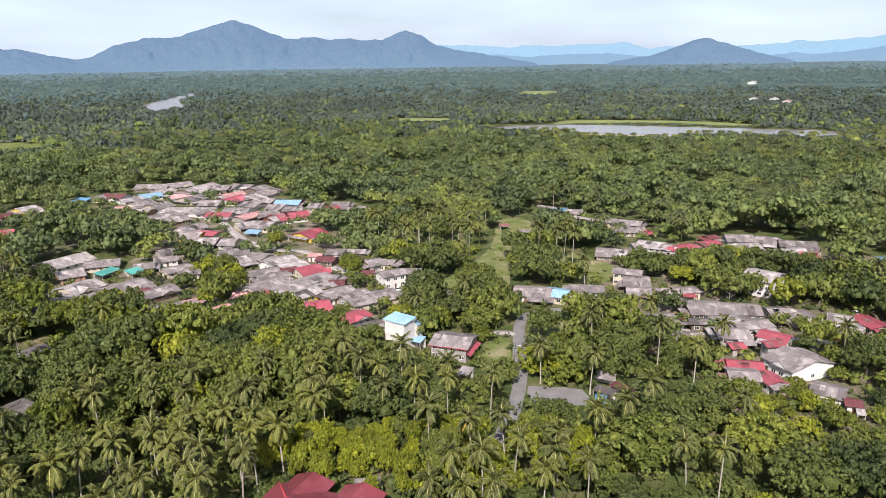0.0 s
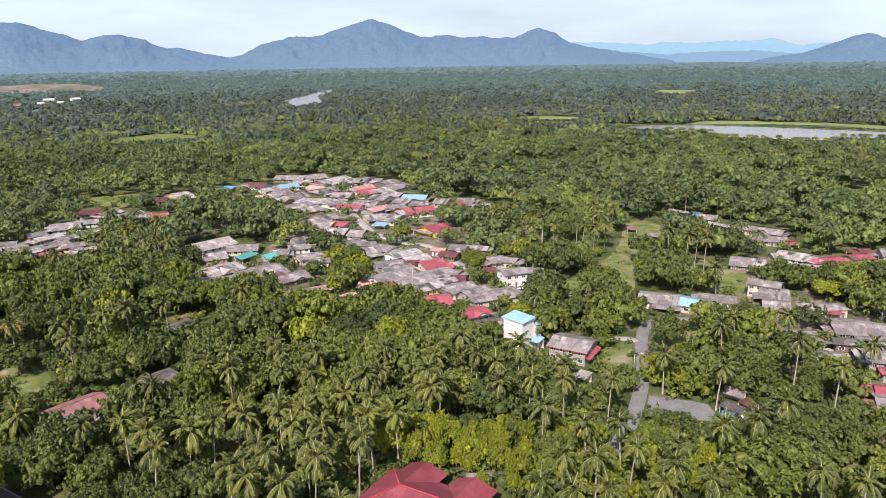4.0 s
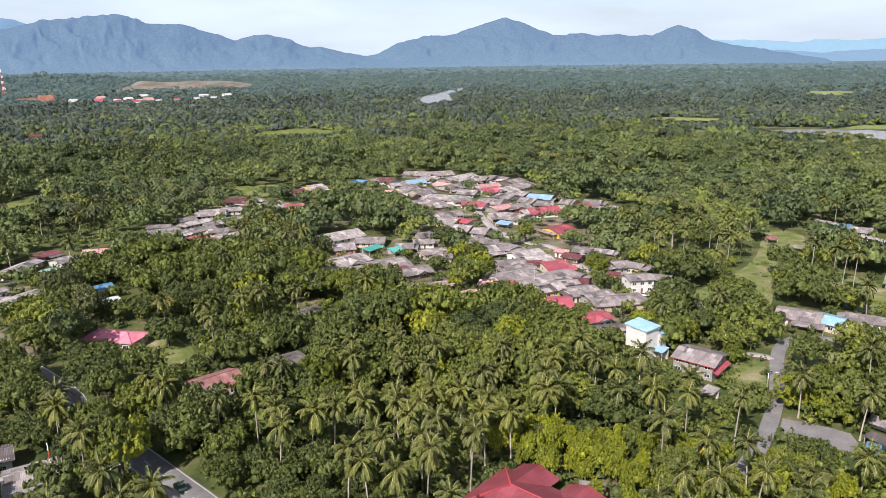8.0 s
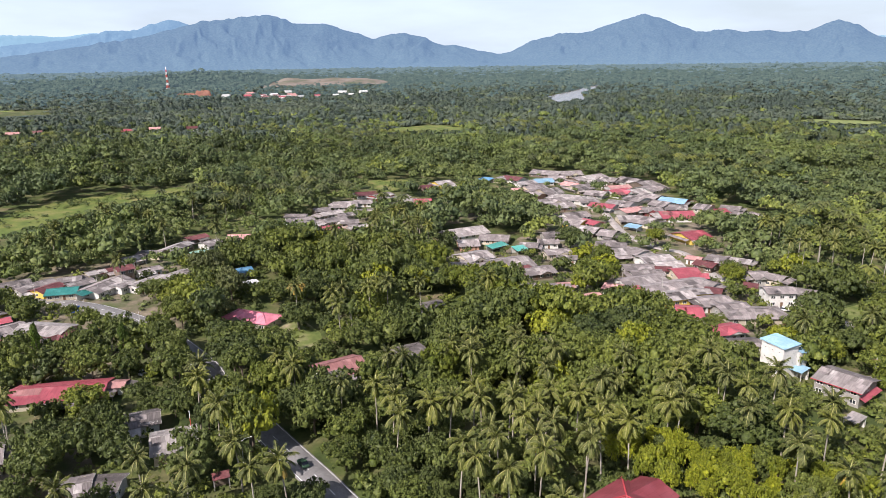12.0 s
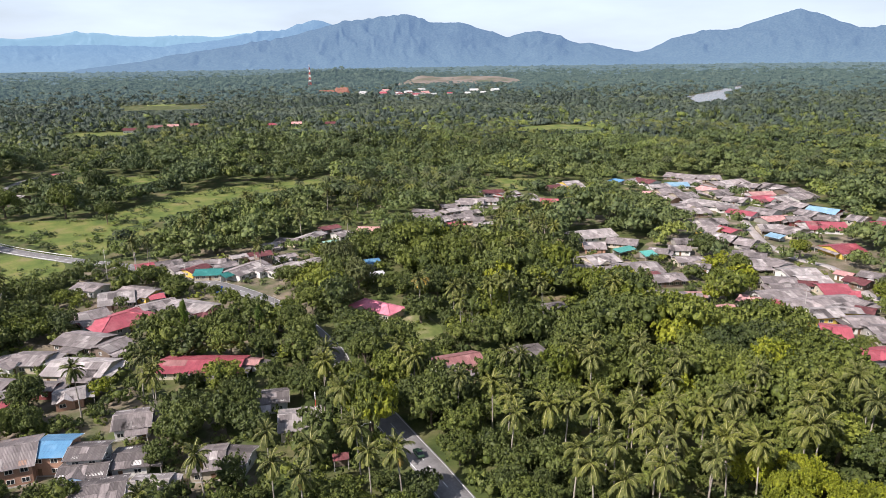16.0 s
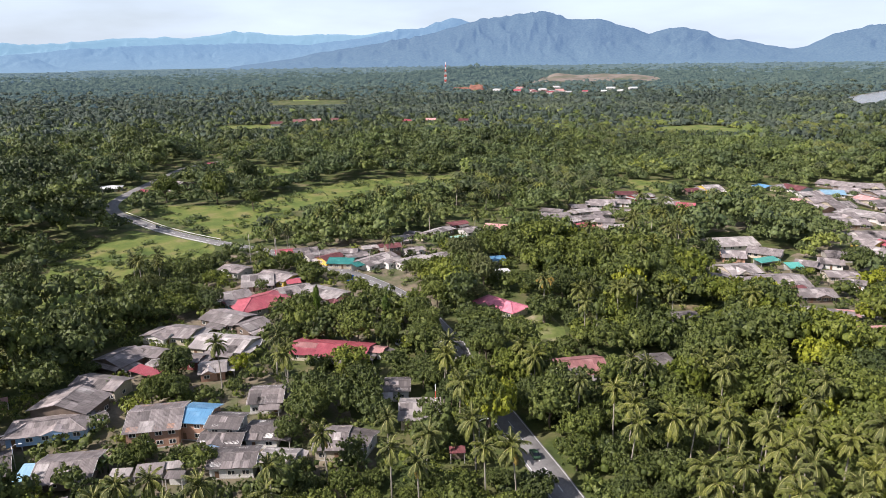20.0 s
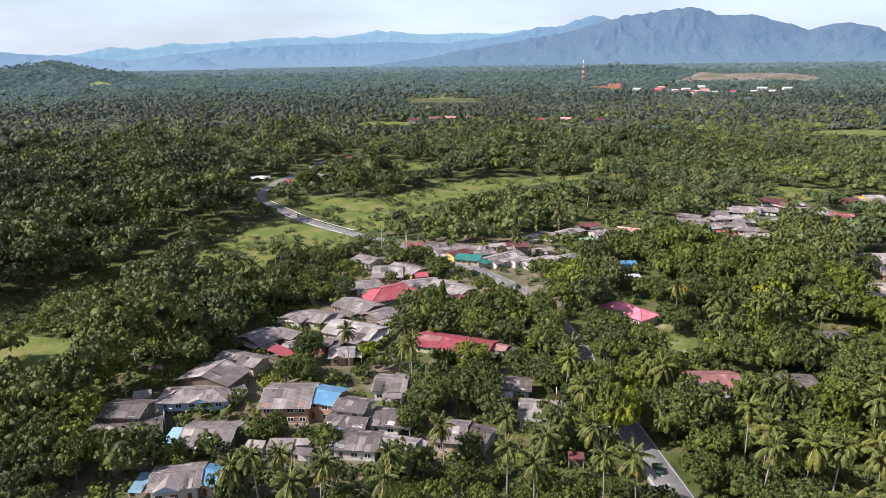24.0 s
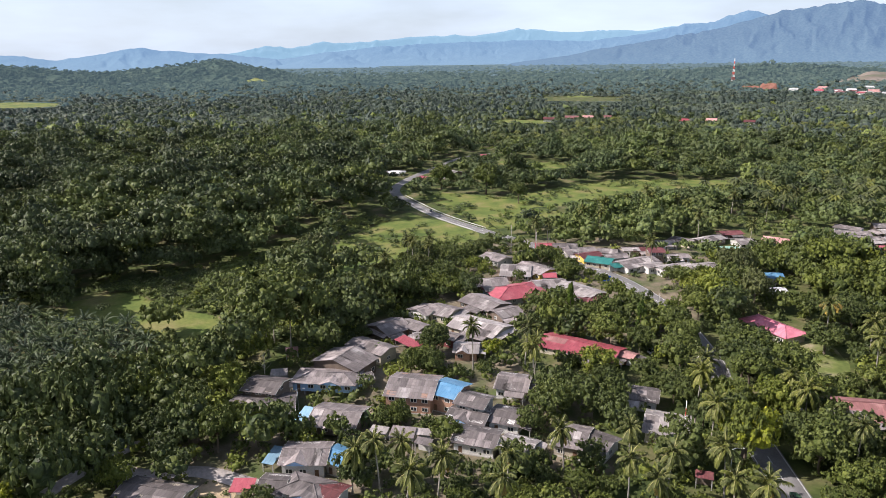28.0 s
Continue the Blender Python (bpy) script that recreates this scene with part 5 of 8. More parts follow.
house(112.0, 318.0, 25, 17.6, 8.4, 2.9, 3.8, "r", "w", "h")
house(101.0, 307.2, 168, 7.8, 9.5, 2.5, 3.7, "g", "w", "g")
house(92.9, 324.7, 10, 6.8, 8.4, 2.5, 3.5, "l", "w", "gx")
house(77.6, 311.4, 164, 14.9, 16.7, 2.5, 4.5, "g", "t", "g")
house(75.0, 273.1, 156, 12.3, 9.3, 5.1, 6.2, "g", "w", "g")
house(77.2, 268.7, 168, 10.9, 15.8, 2.4, 4.2, "g", "t", "g")
house(74.6, 255.6, 168, 9.5, 13.8, 2.3, 3.9, "g", "w", "gx")
house(89.8, 254.0, 9, 16.2, 7.7, 3.1, 4.0, "g", "w", "h")
house(91.7, 248.9, 358, 5.9, 3.1, 2.6, 3.0, "r", "w", "m")
house(133.1, 337.7, 20, 6.6, 8.0, 2.5, 3.5, "d", "w", "g")
house(126.9, 325.2, 23, 11.1, 9.1, 2.8, 3.8, "r", "w", "g")
house(145.8, 334.7, 171, 13.8, 16.0, 2.6, 4.5, "g", "w", "g")
house(141.5, 318.3, 6, 15.1, 12.2, 2.6, 4.0, "l", "w", "g")
house(157.7, 330.3, 154, 9.9, 14.7, 2.5, 4.2, "g", "w", "g")
house(168.6, 321.9, 165, 17.2, 14.3, 2.6, 4.2, "D", "w", "g")
house(166.2, 311.1, 142, 13.9, 12.6, 2.4, 3.8, "D", "w", "gx")
house(156.1, 307.8, 7, 19.3, 9.8, 2.9, 4.0, "l", "y", "g")
house(165.2, 304.6, 165, 7.9, 9.7, 2.3, 3.5, "r", "w", "gx")
house(125.2, 260.9, 137, 13.0, 17.0, 6.4, 8.4, "l", "w", "g")
house(93.1, 236.8, 178, 13.5, 16.0, 2.4, 4.2, "g", "t", "g")
house(104.5, 234.3, 170, 15.0, 13.0, 2.7, 4.2, "g", "w", "g")
house(98.4, 222.0, 114, 6.1, 6.9, 3.4, 4.2, "l", "w", "g")
house(102.1, 218.4, 13, 13.5, 9.0, 3.0, 4.0, "g", "w", "g")
house(93.0, 211.9, 175, 11.2, 11.6, 2.7, 4.0, "g", "w", "g")
house(105.6, 207.8, 137, 9.7, 8.9, 3.0, 4.0, "r", "w", "g")
house(117.0, 230.5, 178, 8.3, 11.8, 2.6, 4.0, "g", "w", "g")
house(122.8, 226.4, 104, 9.1, 11.0, 2.8, 4.0, "g", "w", "g")
house(77.7, 209.5, 2, 7.6, 6.7, 3.0, 3.8, "g", "t", "g")
house(90.3, 201.4, 8, 5.3, 5.6, 2.7, 3.5, "r", "w", "g")
house(86.6, 221.9, 174, 8.3, 6.8, 2.9, 3.7, "D", "t", "g")
house(102.8, 187.1, 110, 12.2, 17.0, 4.0, 6.2, "g", "w", "gx")
house(99.3, 196.4, 6, 6.5, 5.6, 5.3, 6.0, "r", "w", "g")
house(87.2, 187.4, 167, 10.4, 7.1, 2.7, 3.7, "r", "w", "g")
house(83.8, 180.5, 171, 9.0, 9.1, 2.9, 4.0, "g", "w", "gx")
house(90.3, 177.7, 100, 8.1, 6.6, 3.0, 3.8, "r", "w", "g")
house(77.5, 180.2, 358, 3.5, 2.6, 2.6, 3.0, "P", "o", "m")
house(102.8, 170.4, 143, 8.7, 9.7, 2.8, 4.0, "g", "w", "g")
house(105.4, 163.6, 160, 4.5, 5.6, 2.7, 3.5, "d", "w", "g")
house(134.8, 222.8, 151, 8.3, 10.2, 2.9, 4.0, "l", "w", "g")
house(132.8, 213.5, 147, 8.8, 10.9, 2.6, 3.8, "l", "d", "gx")
house(142.6, 218.6, 97, 11.9, 8.5, 3.0, 4.0, "r", "w", "g")
house(73.1, 226.4, 9, 12.8, 9.8, 2.5, 3.7, "g", "w", "g")
house(82.0, 228.0, 168, 5.9, 7.2, 2.4, 3.2, "r", "w", "gx")
house(44.8, 180.8, 331, 5.7, 4.0, 2.6, 3.2, "g", "w", "m")
house(42.8, 172.3, 322, 5.7, 3.2, 2.5, 3.0, "g", "w", "m")
house(40.7, 167.6, 341, 3.0, 3.7, 2.3, 2.9, "B", "w", "m")
house(47.9, 173.3, 311, 7.0, 2.8, 2.8, 3.2, "d", "w", "m")
house(193.0, 294.1, 167, 6.8, 8.4, 2.7, 3.7, "B", "w", "g")
house(2.3, 204.2, 160, 13.1, 12.6, 4.6, 6.2, "g", "w", "gr")
house(-9.7, 208.8, 333, 4.9, 4.1, 3.0, 3.7, "A", "w", "m")
house(5.3, 185.9, 333, 3.7, 4.3, 2.3, 3.0, "l", "w", "m")
house(-17.5, 131.1, 7, 5.6, 2.6, 2.3, 2.7, "l", "w", "m")
house(-126.0, 144.2, 63, 15.0, 13.0, 2.7, 4.8, "P", "w", "g")
house(-163.6, 66.6, 94, 5.2, 6.4, 3.0, 3.8, "g", "t", "g")
house(-175.3, 122.8, 36, 7.9, 3.2, 2.3, 2.8, "d", "t", "m")
house(-164.6, 7.5, 57, 4.3, 5.8, 2.3, 3.2, "A", "w", "m")
house(-147.1, -1.5, 58, 3.0, 6.0, 2.3, 3.3, "A", "w", "m")


# the tall windowless swiftlet house with its blue lid
def tower(x, y, rot):
    base = tagged(new("tower_building"), "tall white plastered block with a pale blue sheet roof", "building")
    base.matrix_basis = pose(x, y, 0, 0, 0, rot)
    part("wall", boxes("wall", WALL["w"], (-3.9, 3.9, -2.9, 2.9, 0, 9.6)), base)
    part("roof", slab("roof", [(-4.5, -3.4, 9.75), (4.5, -3.4, 9.6), (4.5, 3.4, 10.1), (-4.5, 3.4, 10.25)], 0.12, ROOF["A"]), base)
    part("fascia", boxes("fascia", MAT_TRIM, (-4.3, 4.3, -3.2, 3.2, 9.35, 9.62)), base)
    part("lower_wall", boxes("lower_wall", WALL["w"], (1.2, 4.9, 2.7, 5.6, 0, 7.6)), base)
    part("lower_roof", slab("lower_roof", [(0.9, 2.9, 7.9), (5.4, 2.9, 7.75), (5.4, 6.1, 7.6), (0.9, 6.1, 7.75)], 0.1, ROOF["A"]), base)
    for z in (3.2, 6.4):
        part("floor_band", boxes("floor_band", MAT_TRIM, (-3.94, 3.94, -2.94, 2.94, z, z + 0.12)), base)
    for k in range(3):
        for z in (2.2, 5.0, 7.8):
            part("vent", boxes("vent", MAT_BLACK, (-2.4 + k * 2.4 - 0.12, -2.4 + k * 2.4 + 0.12, -2.93, -2.89, z, z + 0.22)), base)
            if k < 2:
                part("vent", boxes("vent", MAT_BLACK, (3.89, 3.93, -1.3 + k * 2.4, -1.08 + k * 2.4, z - 0.6, z - 0.38)), base)
    BLOCK_BOXES.append((x, y, radians(rot), 6, 6, 4.0))


# the large crimson roof with crossing gables
def red_hall(x, y, rot):
    base = tagged(new("house"), "large house under a crimson metal roof with crossing gables", "house", "village houses")
    base.matrix_basis = pose(x, y, 0, 0, 0, rot) @ Matrix.Diagonal((1.4, 1.28, 1.08, 1))
    part("wall", boxes("wall", WALL["w"], (-9, 9, -6, 6, 0, 3.2)), base)
    e = [(-10, -7, 3.2), (10, -7, 3.2), (10, 7, 3.2), (-10, 7, 3.2)]
    r0, r1 = (-4.5, 0, 6.4), (4.5, 0, 6.4)
    for c in ([e[0], e[1], r1, r0], [e[2], e[3], r0, r1], [e[1], e[2], r1], [e[3], e[0], r0]):
        part("roof_slope", slab("roof_slope", c, 0.08, ROOF["c"]), base)
    for p, q in ((r0, r1), (e[0], r0), (e[3], r0), (e[1], r1), (e[2], r1)):
        part("ridge_cap", tube("ridge_cap", MAT_REDTRIM, [Vector(p) + Vector((0, 0, 0.12)), Vector(q) + Vector((0, 0, 0.12))], (0.16, 0.16), 5), base)
    for gx in (-5.0, 3.6):                           # porches at the back
        part("porch_wall", boxes("porch_wall", WALL["w"], (gx - 2.4, gx + 2.4, 6, 9, 0, 3.0)), base)
        ridge0, ridge1 = (gx, 1.2, 5.6), (gx, 9.2, 5.0)
        part("porch_roof", slab("porch_roof", [(gx - 3.4, 9.8, 3.1), (gx - 3.4, 2.5, 3.6), ridge0, ridge1], 0.08, ROOF["c"]), base)
        part("porch_roof", slab("porch_roof", [(gx + 3.4, 2.5, 3.6), (gx + 3.4, 9.8, 3.1), ridge1, ridge0], 0.08, ROOF["c"]), base)
        part("porch_roof", slab("porch_roof", [(gx + 3.4, 9.8, 3.1), (gx - 3.4, 9.8, 3.1), ridge1], 0.08, ROOF["c"]), base)
    BLOCK_BOXES.append((x, y, radians(rot), 12, 11, 4.0))


house(-180.0, 161.5, 9, 20.0, 10.5, 2.9, 4.8, "k", "w", "hx")
tower(-15.1, 210.2, -35)
red_hall(-26.3, 117.3, -20)
# the hamlet below the mast and scattered farms beyond the woods
house(-1420, 1258, 20, 22, 16, 4.5, 8, "w", "w", "g")
house(-1352, 1265, 50, 20, 15, 4.5, 8, "r", "w", "g")
house(-1440, 1360, 10, 24, 16, 4.5, 8, "p", "w", "g")
house(-1295, 1270, 30, 22, 16, 4.5, 8, "P", "w", "h")
house(-1340, 1345, 70, 20, 15, 4.5, 8, "w", "w", "g")
house(-1240, 1275, 15, 20, 15, 4.5, 8, "r", "w", "g")
house(-1285, 1352, 40, 22, 16, 4.5, 8, "p", "w", "g")
house(-1390, 1450, 25, 24, 17, 4.5, 8, "w", "w", "g")
house(-1240, 1500, 35, 24, 17, 4.5, 8, "w", "w", "g")
house(-1195, 1535, 60, 22, 16, 4.5, 8, "w", "w", "g")
for hx, hy, hr_, hk in ((-1375, 1290, 15, "r"), (-1330, 1300, 60, "w"), (-1310, 1322, 35, "P"), (-1268, 1306, 50, "w"), (-1262, 1338, 20, "p"), (-1222, 1318, 70, "w"), (-1205, 1360, 30, "r"), (-1180, 1400, 55, "w"),
                        (-1160, 1440, 20, "w"), (-1400, 1310, 40, "p"), (-1345, 1310, 80, "r")):
    house(hx, hy, hr_, 15, 11, 4, 6.5, hk, "w", "g")
house(-955, 421, 66, 18, 12, 4, 7, "d", "w", "g")
house(-965, 462, 60, 20, 12, 4, 7, "P", "o", "g")
house(-960, 487, 60, 18, 12, 4, 7, "p", "w", "g")
house(-950, 511, 60, 16, 11, 4, 7, "P", "w", "g")
house(-853, 579, 50, 18, 12, 4, 7, "r", "w", "h")
house(-843, 615, 50, 15, 11, 4, 7, "p", "w", "g")
house(-800, 643, 50, 15, 11, 4, 7, "d", "w", "g")
house(660, 1415, 60, 26, 16, 5, 8, "w", "w", "g")
house(630, 1440, 60, 24, 16, 5, 8, "l", "w", "g")
house(655, 1350, 60, 24, 16, 5, 8, "p", "w", "g")
house(880, 2030, 60, 36, 22, 7, 11, "w", "w", "g")

# ---- plants ----


def unit(v):
    return v / np.maximum(np.linalg.norm(v, axis=-1, keepdims=True), 1e-9)


def cards(points, normals, size, rng, bend=0.2):
    """Small leaf clumps at the points, facing roughly outwards: three corners each."""
    n = unit(normals + rng.normal(0, 0.42, points.shape))
    t = unit(np.cross(n, rng.normal(0, 1, points.shape)))
    b = np.cross(n, t)
    s = (size * rng.uniform(0.65, 1.35, len(points)))[:, None]
    k = rng.uniform(0.6, 1.05, len(points))[:, None]
    v = np.stack([points - t * s - b * s * k * 0.6 - n * s * bend, points + t * s * 0.9 - b * s * k * 0.5, points + b * s * k * 1.2 - n * s * bend], 1)
    return v.reshape(-1, 3), np.arange(len(points) * 3).reshape(-1, 3)


def crown_points(rng, count, lobes):
    """Points and outward directions on the outer skin of a cloud of lobes (x, y, z, r, flat)."""
    area_w = np.array([l[3] ** 2 for l in lobes])
    pick = rng.choice(len(lobes), count * 3, p=area_w / area_w.sum())
    d = unit(rng.normal(0, 1, (count * 3, 3)))
    d[:, 2] = np.where(d[:, 2] < -0.35, -d[:, 2], d[:, 2])
    L = np.array(lobes)[pick]
    p = L[:, :3] + d * (L[:, 3] * rng.uniform(0.82, 1.08, count * 3))[:, None] * np.stack([np.ones(count * 3), np.ones(count * 3), L[:, 4]], 1)
    inside = np.zeros(len(p), bool)
    for k, (x, y, z, r, fl) in enumerate(lobes):
        q = (p - (x, y, z)) / (r, r, r * fl)
        inside |= (np.linalg.norm(q, axis=1) < 0.8) & (pick != k)
    keep = np.flatnonzero(~inside)[:count]
    return p[keep], d[keep]


def ico(levels):
    bm = bmesh.new()
    bmesh.ops.create_icosphere(bm, subdivisions=levels, radius=1)
    v = np.array([x.co for x in bm.verts])
    f = np.array([[x.index for x in q.verts] for q in bm.faces])
    bm.free()
    return v, f


ICO1 = ico(1)


def lobes_for(rng, shape):
    """Lobes of a crown of unit radius and unit height, its foot at z = 0."""
    if shape == "column":
        return [(rng.normal(0, 0.12), rng.normal(0, 0.12), 0.2 + 0.13 * k, 0.42 - 0.03 * abs(k - 2), 0.42) for k in range(6)]
    out = [(0, 0, 0.52, 0.62, 0.66)]
    n = 9 if shape == "round" else 11
    for k in range(n):
        a = k * 2.4 + rng.uniform(-0.4, 0.4)
        q = rng.uniform(0.4, 0.62)
        out.append((math.cos(a) * q, math.sin(a) * q, rng.uniform(0.34, 0.74) if shape == "round" else rng.uniform(0.42, 0.62), rng.uniform(0.26, 0.42), rng.uniform(0.5, 0.75)))
    return out


def tufts(rng, lobes, count, each, reach, size):
    """Leaf cards gathered in tufts all over the skin of the lobes, with gaps between them."""
    p, d = crown_points(rng, count, lobes)
    n = len(p)
    out = unit(d + (0, 0, 0.35))
    q = unit(np.repeat(out, each, 0) * 0.75 + rng.normal(0, 0.62, (n * each, 3)))
    far = reach * np.repeat(rng.lognormal(0, 0.3, n), each) * rng.uniform(0.55, 1.05, n * each)
    at = np.repeat(p, each, 0) + q * far[:, None] * (1, 1, 0.75)
    return cards(at, q + (0, 0, 0.2), size, rng)


def crown_data(seed, shape, count, each, reach, size, hearts, fill=0.7):
    """Tufts of leaves over a few leafy hearts that lie behind them; all triangles."""
    rng = np.random.default_rng(seed)
    lobes = lobes_for(rng, shape)
    v, tris = tufts(rng, lobes, count, each, reach, size)
    vs, fs, base = [v], [tris], len(v)
    keep = ICO1[0][ICO1[1]].mean(1)[:, 2] > -0.5
    for x, y, z, r, fl in lobes[:hearts]:
        w = ICO1[0] * rng.uniform(fill * 0.84, fill * 1.08, (len(ICO1[0]), 1)) * (r, r, r * fl) + (x, y, z)
        vs.append(w)
        fs.append(ICO1[1][keep] + base)
        base += len(w)
    return np.concatenate(vs), np.concatenate(fs)


def crown_mesh(name, mat, seed, shape):
    return mesh_np(name, *crown_data(seed, shape, 165, 16, 0.105, 0.042, 12), mat)


def trunk_mesh(seed):
    """A tapered trunk with limbs, one metre high."""
    rng = random.Random(seed)
    verts, faces = [], []

    def limb(pts, radii, sides=6):
        me = tube("limb", MAT_BARK, pts, radii, sides)
        b = len(verts)
        verts.extend(tuple(v.co) for v in me.vertices)
        faces.extend(tuple(i + b for i in p.vertices) for p in me.polygons)
        bpy.data.meshes.remove(me)

    limb([(0, 0, 0), (0.01, 0.01, 0.25), (rng.uniform(-0.03, 0.03), 0.0, 0.5), (0.0, 0.02, 0.8)], (0.034, 0.026, 0.022, 0.01))
    for k in range(5):
        a = k * 1.3 + rng.random()
        z = rng.uniform(0.34, 0.55)
        q = rng.uniform(0.18, 0.3)
        limb([(0, 0, z), (math.cos(a) * q * 0.6, math.sin(a) * q * 0.6, z + 0.14), (math.cos(a) * q, math.sin(a) * q, z + 0.26)], (0.015, 0.011, 0.005), 5)
    return mesh_from("trunk", verts, faces, MAT_BARK, True)


TRUNKS = [trunk_mesh(k) for k in range(3)]
CROWNS = {}
for key, shape, seeds in (("d", "round", (1, 2, 3)), ("m", "round", (4, 5, 6)), ("y", "round", (7, 8)), ("z", "round", (13, 14)), ("o", "wide", (9, 10)), ("c", "column", (12,))):
    CROWNS[key] = [crown_mesh("crown", LEAF[key], s, shape) for s in seeds]
TREE_WORDS = {"d": "dense dark green rounded tree", "m": "leafy green broad-crowned tree", "y": "bright yellow-green leafy fruit tree", "z": "bright yellow-green cocoa tree", "o": "tall olive green tree with an open crown",
              "c": "slender bright green columnar tree"}
TREES = []                                           # x, y, radius of those that stand already


def tree(x, y, h, r, key):
    i = len(TREES)
    d = main_line - (x, y)
    k = int(np.argmin(np.hypot(d[:, 0], d[:, 1])))
    gap = math.hypot(*d[k])
    if gap < 6.0:                                    # beside the road, not on it
        x, y = (main_line[k] + side_of(main_line)[k] * (6.5 if np.dot(side_of(main_line)[k], -d[k]) > 0 else -6.5)).tolist()
    TREES.append((x, y, r))
    ob = tagged(new("tree"), TREE_WORDS[key], "tree", "village trees")
    ob.matrix_basis = pose(x, y, 0, 0, 0, (i * 137.5) % 360)
    part("trunk", TRUNKS[i % 3], ob, Matrix.Diagonal((h * 0.9, h * 0.9, h * 0.8, 1)))
    low = 0.06 if key == "c" else 0.16
    part("crown", CROWNS[key][i % len(CROWNS[key])], ob, pose(0, 0, h * low) @ Matrix.Diagonal((r * 1.12, r * 1.12, h * (1 - low) * 1.02, 1)))
    return ob


def frond_mesh(seed, length=4.4, start=40.0, bend=85.0, pairs=17, mat=None, width=0.95, leaf=0.14):
    """A feather leaf that leaves the heart at an angle and arches over along +x: a midrib and two curtains of hanging leaflets."""
    rng = np.random.default_rng(seed)
    s = np.linspace(0, 1, 10)
    ang = np.radians(start - bend * s ** 1.25)
    step = length / 9
    x = np.concatenate([[0], np.cumsum(np.cos(ang[:-1]) * step)])
    z = np.concatenate([[0], np.cumsum(np.sin(ang[:-1]) * step)])
    v, f = [], []
    for k in range(10):
        w = 0.085 * (1 - s[k]) + 0.015
        v += [(x[k], -w, z[k] + 0.03), (x[k], w, z[k] + 0.03)]
        if k:
            b = 2 * k
            f.append((b - 2, b - 1, b + 1, b))
    for k in range(pairs):
        u = 0.14 + 0.86 * (k + 0.5) / pairs
        px, pz = np.interp(u, s, x), np.interp(u, s, z)
        a = np.interp(u, s, ang)
        fx, fz = math.cos(a), math.sin(a)
        ln = width * math.sin(math.pi * min(1, 0.16 + 0.78 * u)) ** 0.6 * rng.uniform(0.85, 1.15) + 0.1
        for side in (-1, 1):
            along, out, down = rng.uniform(0.3, 0.55) * ln, rng.uniform(0.55, 0.75) * ln, rng.uniform(0.35, 0.7) * ln
            b = len(v)
            v += [(px - leaf * fx, 0, pz - leaf * fz), (px + leaf * fx, 0, pz + leaf * fz), (px + along * fx + leaf * 0.3, side * out, pz + along * fz - down),
                  (px + along * 0.45 * fx - leaf * 0.5, side * out * 0.75, pz + along * 0.45 * fz - down * 0.45)]
            f.append((b, b + 1, b + 2, b + 3))
    return v, f, mat or MAT_FROND


def frond_object_mesh(*a, **k):
    v, f, mat = frond_mesh(*a, **k)
    me = mesh_from("frond", v, f, mat)
    me.materials.append(MAT_RIB)                     # the pale midrib
    for p in me.polygons[:9]:
        p.material_index = 1
    return me


FROND_FALLS = ((80, 60), (58, 88), (32, 92), (2, 78), (-34, 52))      # angle at the heart and bend, from the spear to the skirt
FRONDS = [frond_object_mesh(s, 4.1 + 0.12 * s, *FROND_FALLS[s]) for s in range(5)]
DRY_FROND = frond_object_mesh(9, 3.4, -40, 45, 12, MAT_FROND_DRY)
DRY_SPREAD = frond_object_mesh(10, 4.0, 20, 90, 15, MAT_FROND_DRY)


def frond_poses(rng, count):
    """Turn, small tilt, droop class and size of each frond, from the upright heart to the hanging skirt."""
    out = []
    for k in range(count):
        u = k / (count - 1)
        out.append((k * 137.5 + rng.uniform(-16, 16), rng.uniform(-10, 10), min(4, int(u ** 0.9 * 5)), rng.uniform(0.82, 1.12)))
    return out


def palm_crown_mesh(seed, count=26):
    rng = random.Random(seed)
    vs, fs, ribs, base = [], [], [], 0
    for turn, tilt, k, sc in frond_poses(rng, count):
        me = FRONDS[k]
        m = pose(0, 0, 0, 0, 0, turn) @ pose(0, 0, 0, 0, -tilt, 0) @ Matrix.Scale(sc, 4)
        co = np.empty(len(me.vertices) * 3, np.float32)
        me.vertices.foreach_get("co", co)
        vs.append(co.reshape(-1, 3) @ np.array(m.to_3x3()).T)
        fs.append(np.array([p.vertices[:] for p in me.polygons]) + base)
        ribs += [1] * 9 + [0] * (len(me.polygons) - 9)
        base += len(vs[-1])
    me = mesh_np("fronds", np.concatenate(vs), np.concatenate(fs), MAT_FROND)
    me.materials.append(MAT_RIB)
    me.polygons.foreach_set("material_index", ribs)
    return me


PALM_CROWNS = [palm_crown_mesh(s) for s in (21, 22, 23, 24)]
palm_rng = random.Random(5)
PALMS = []


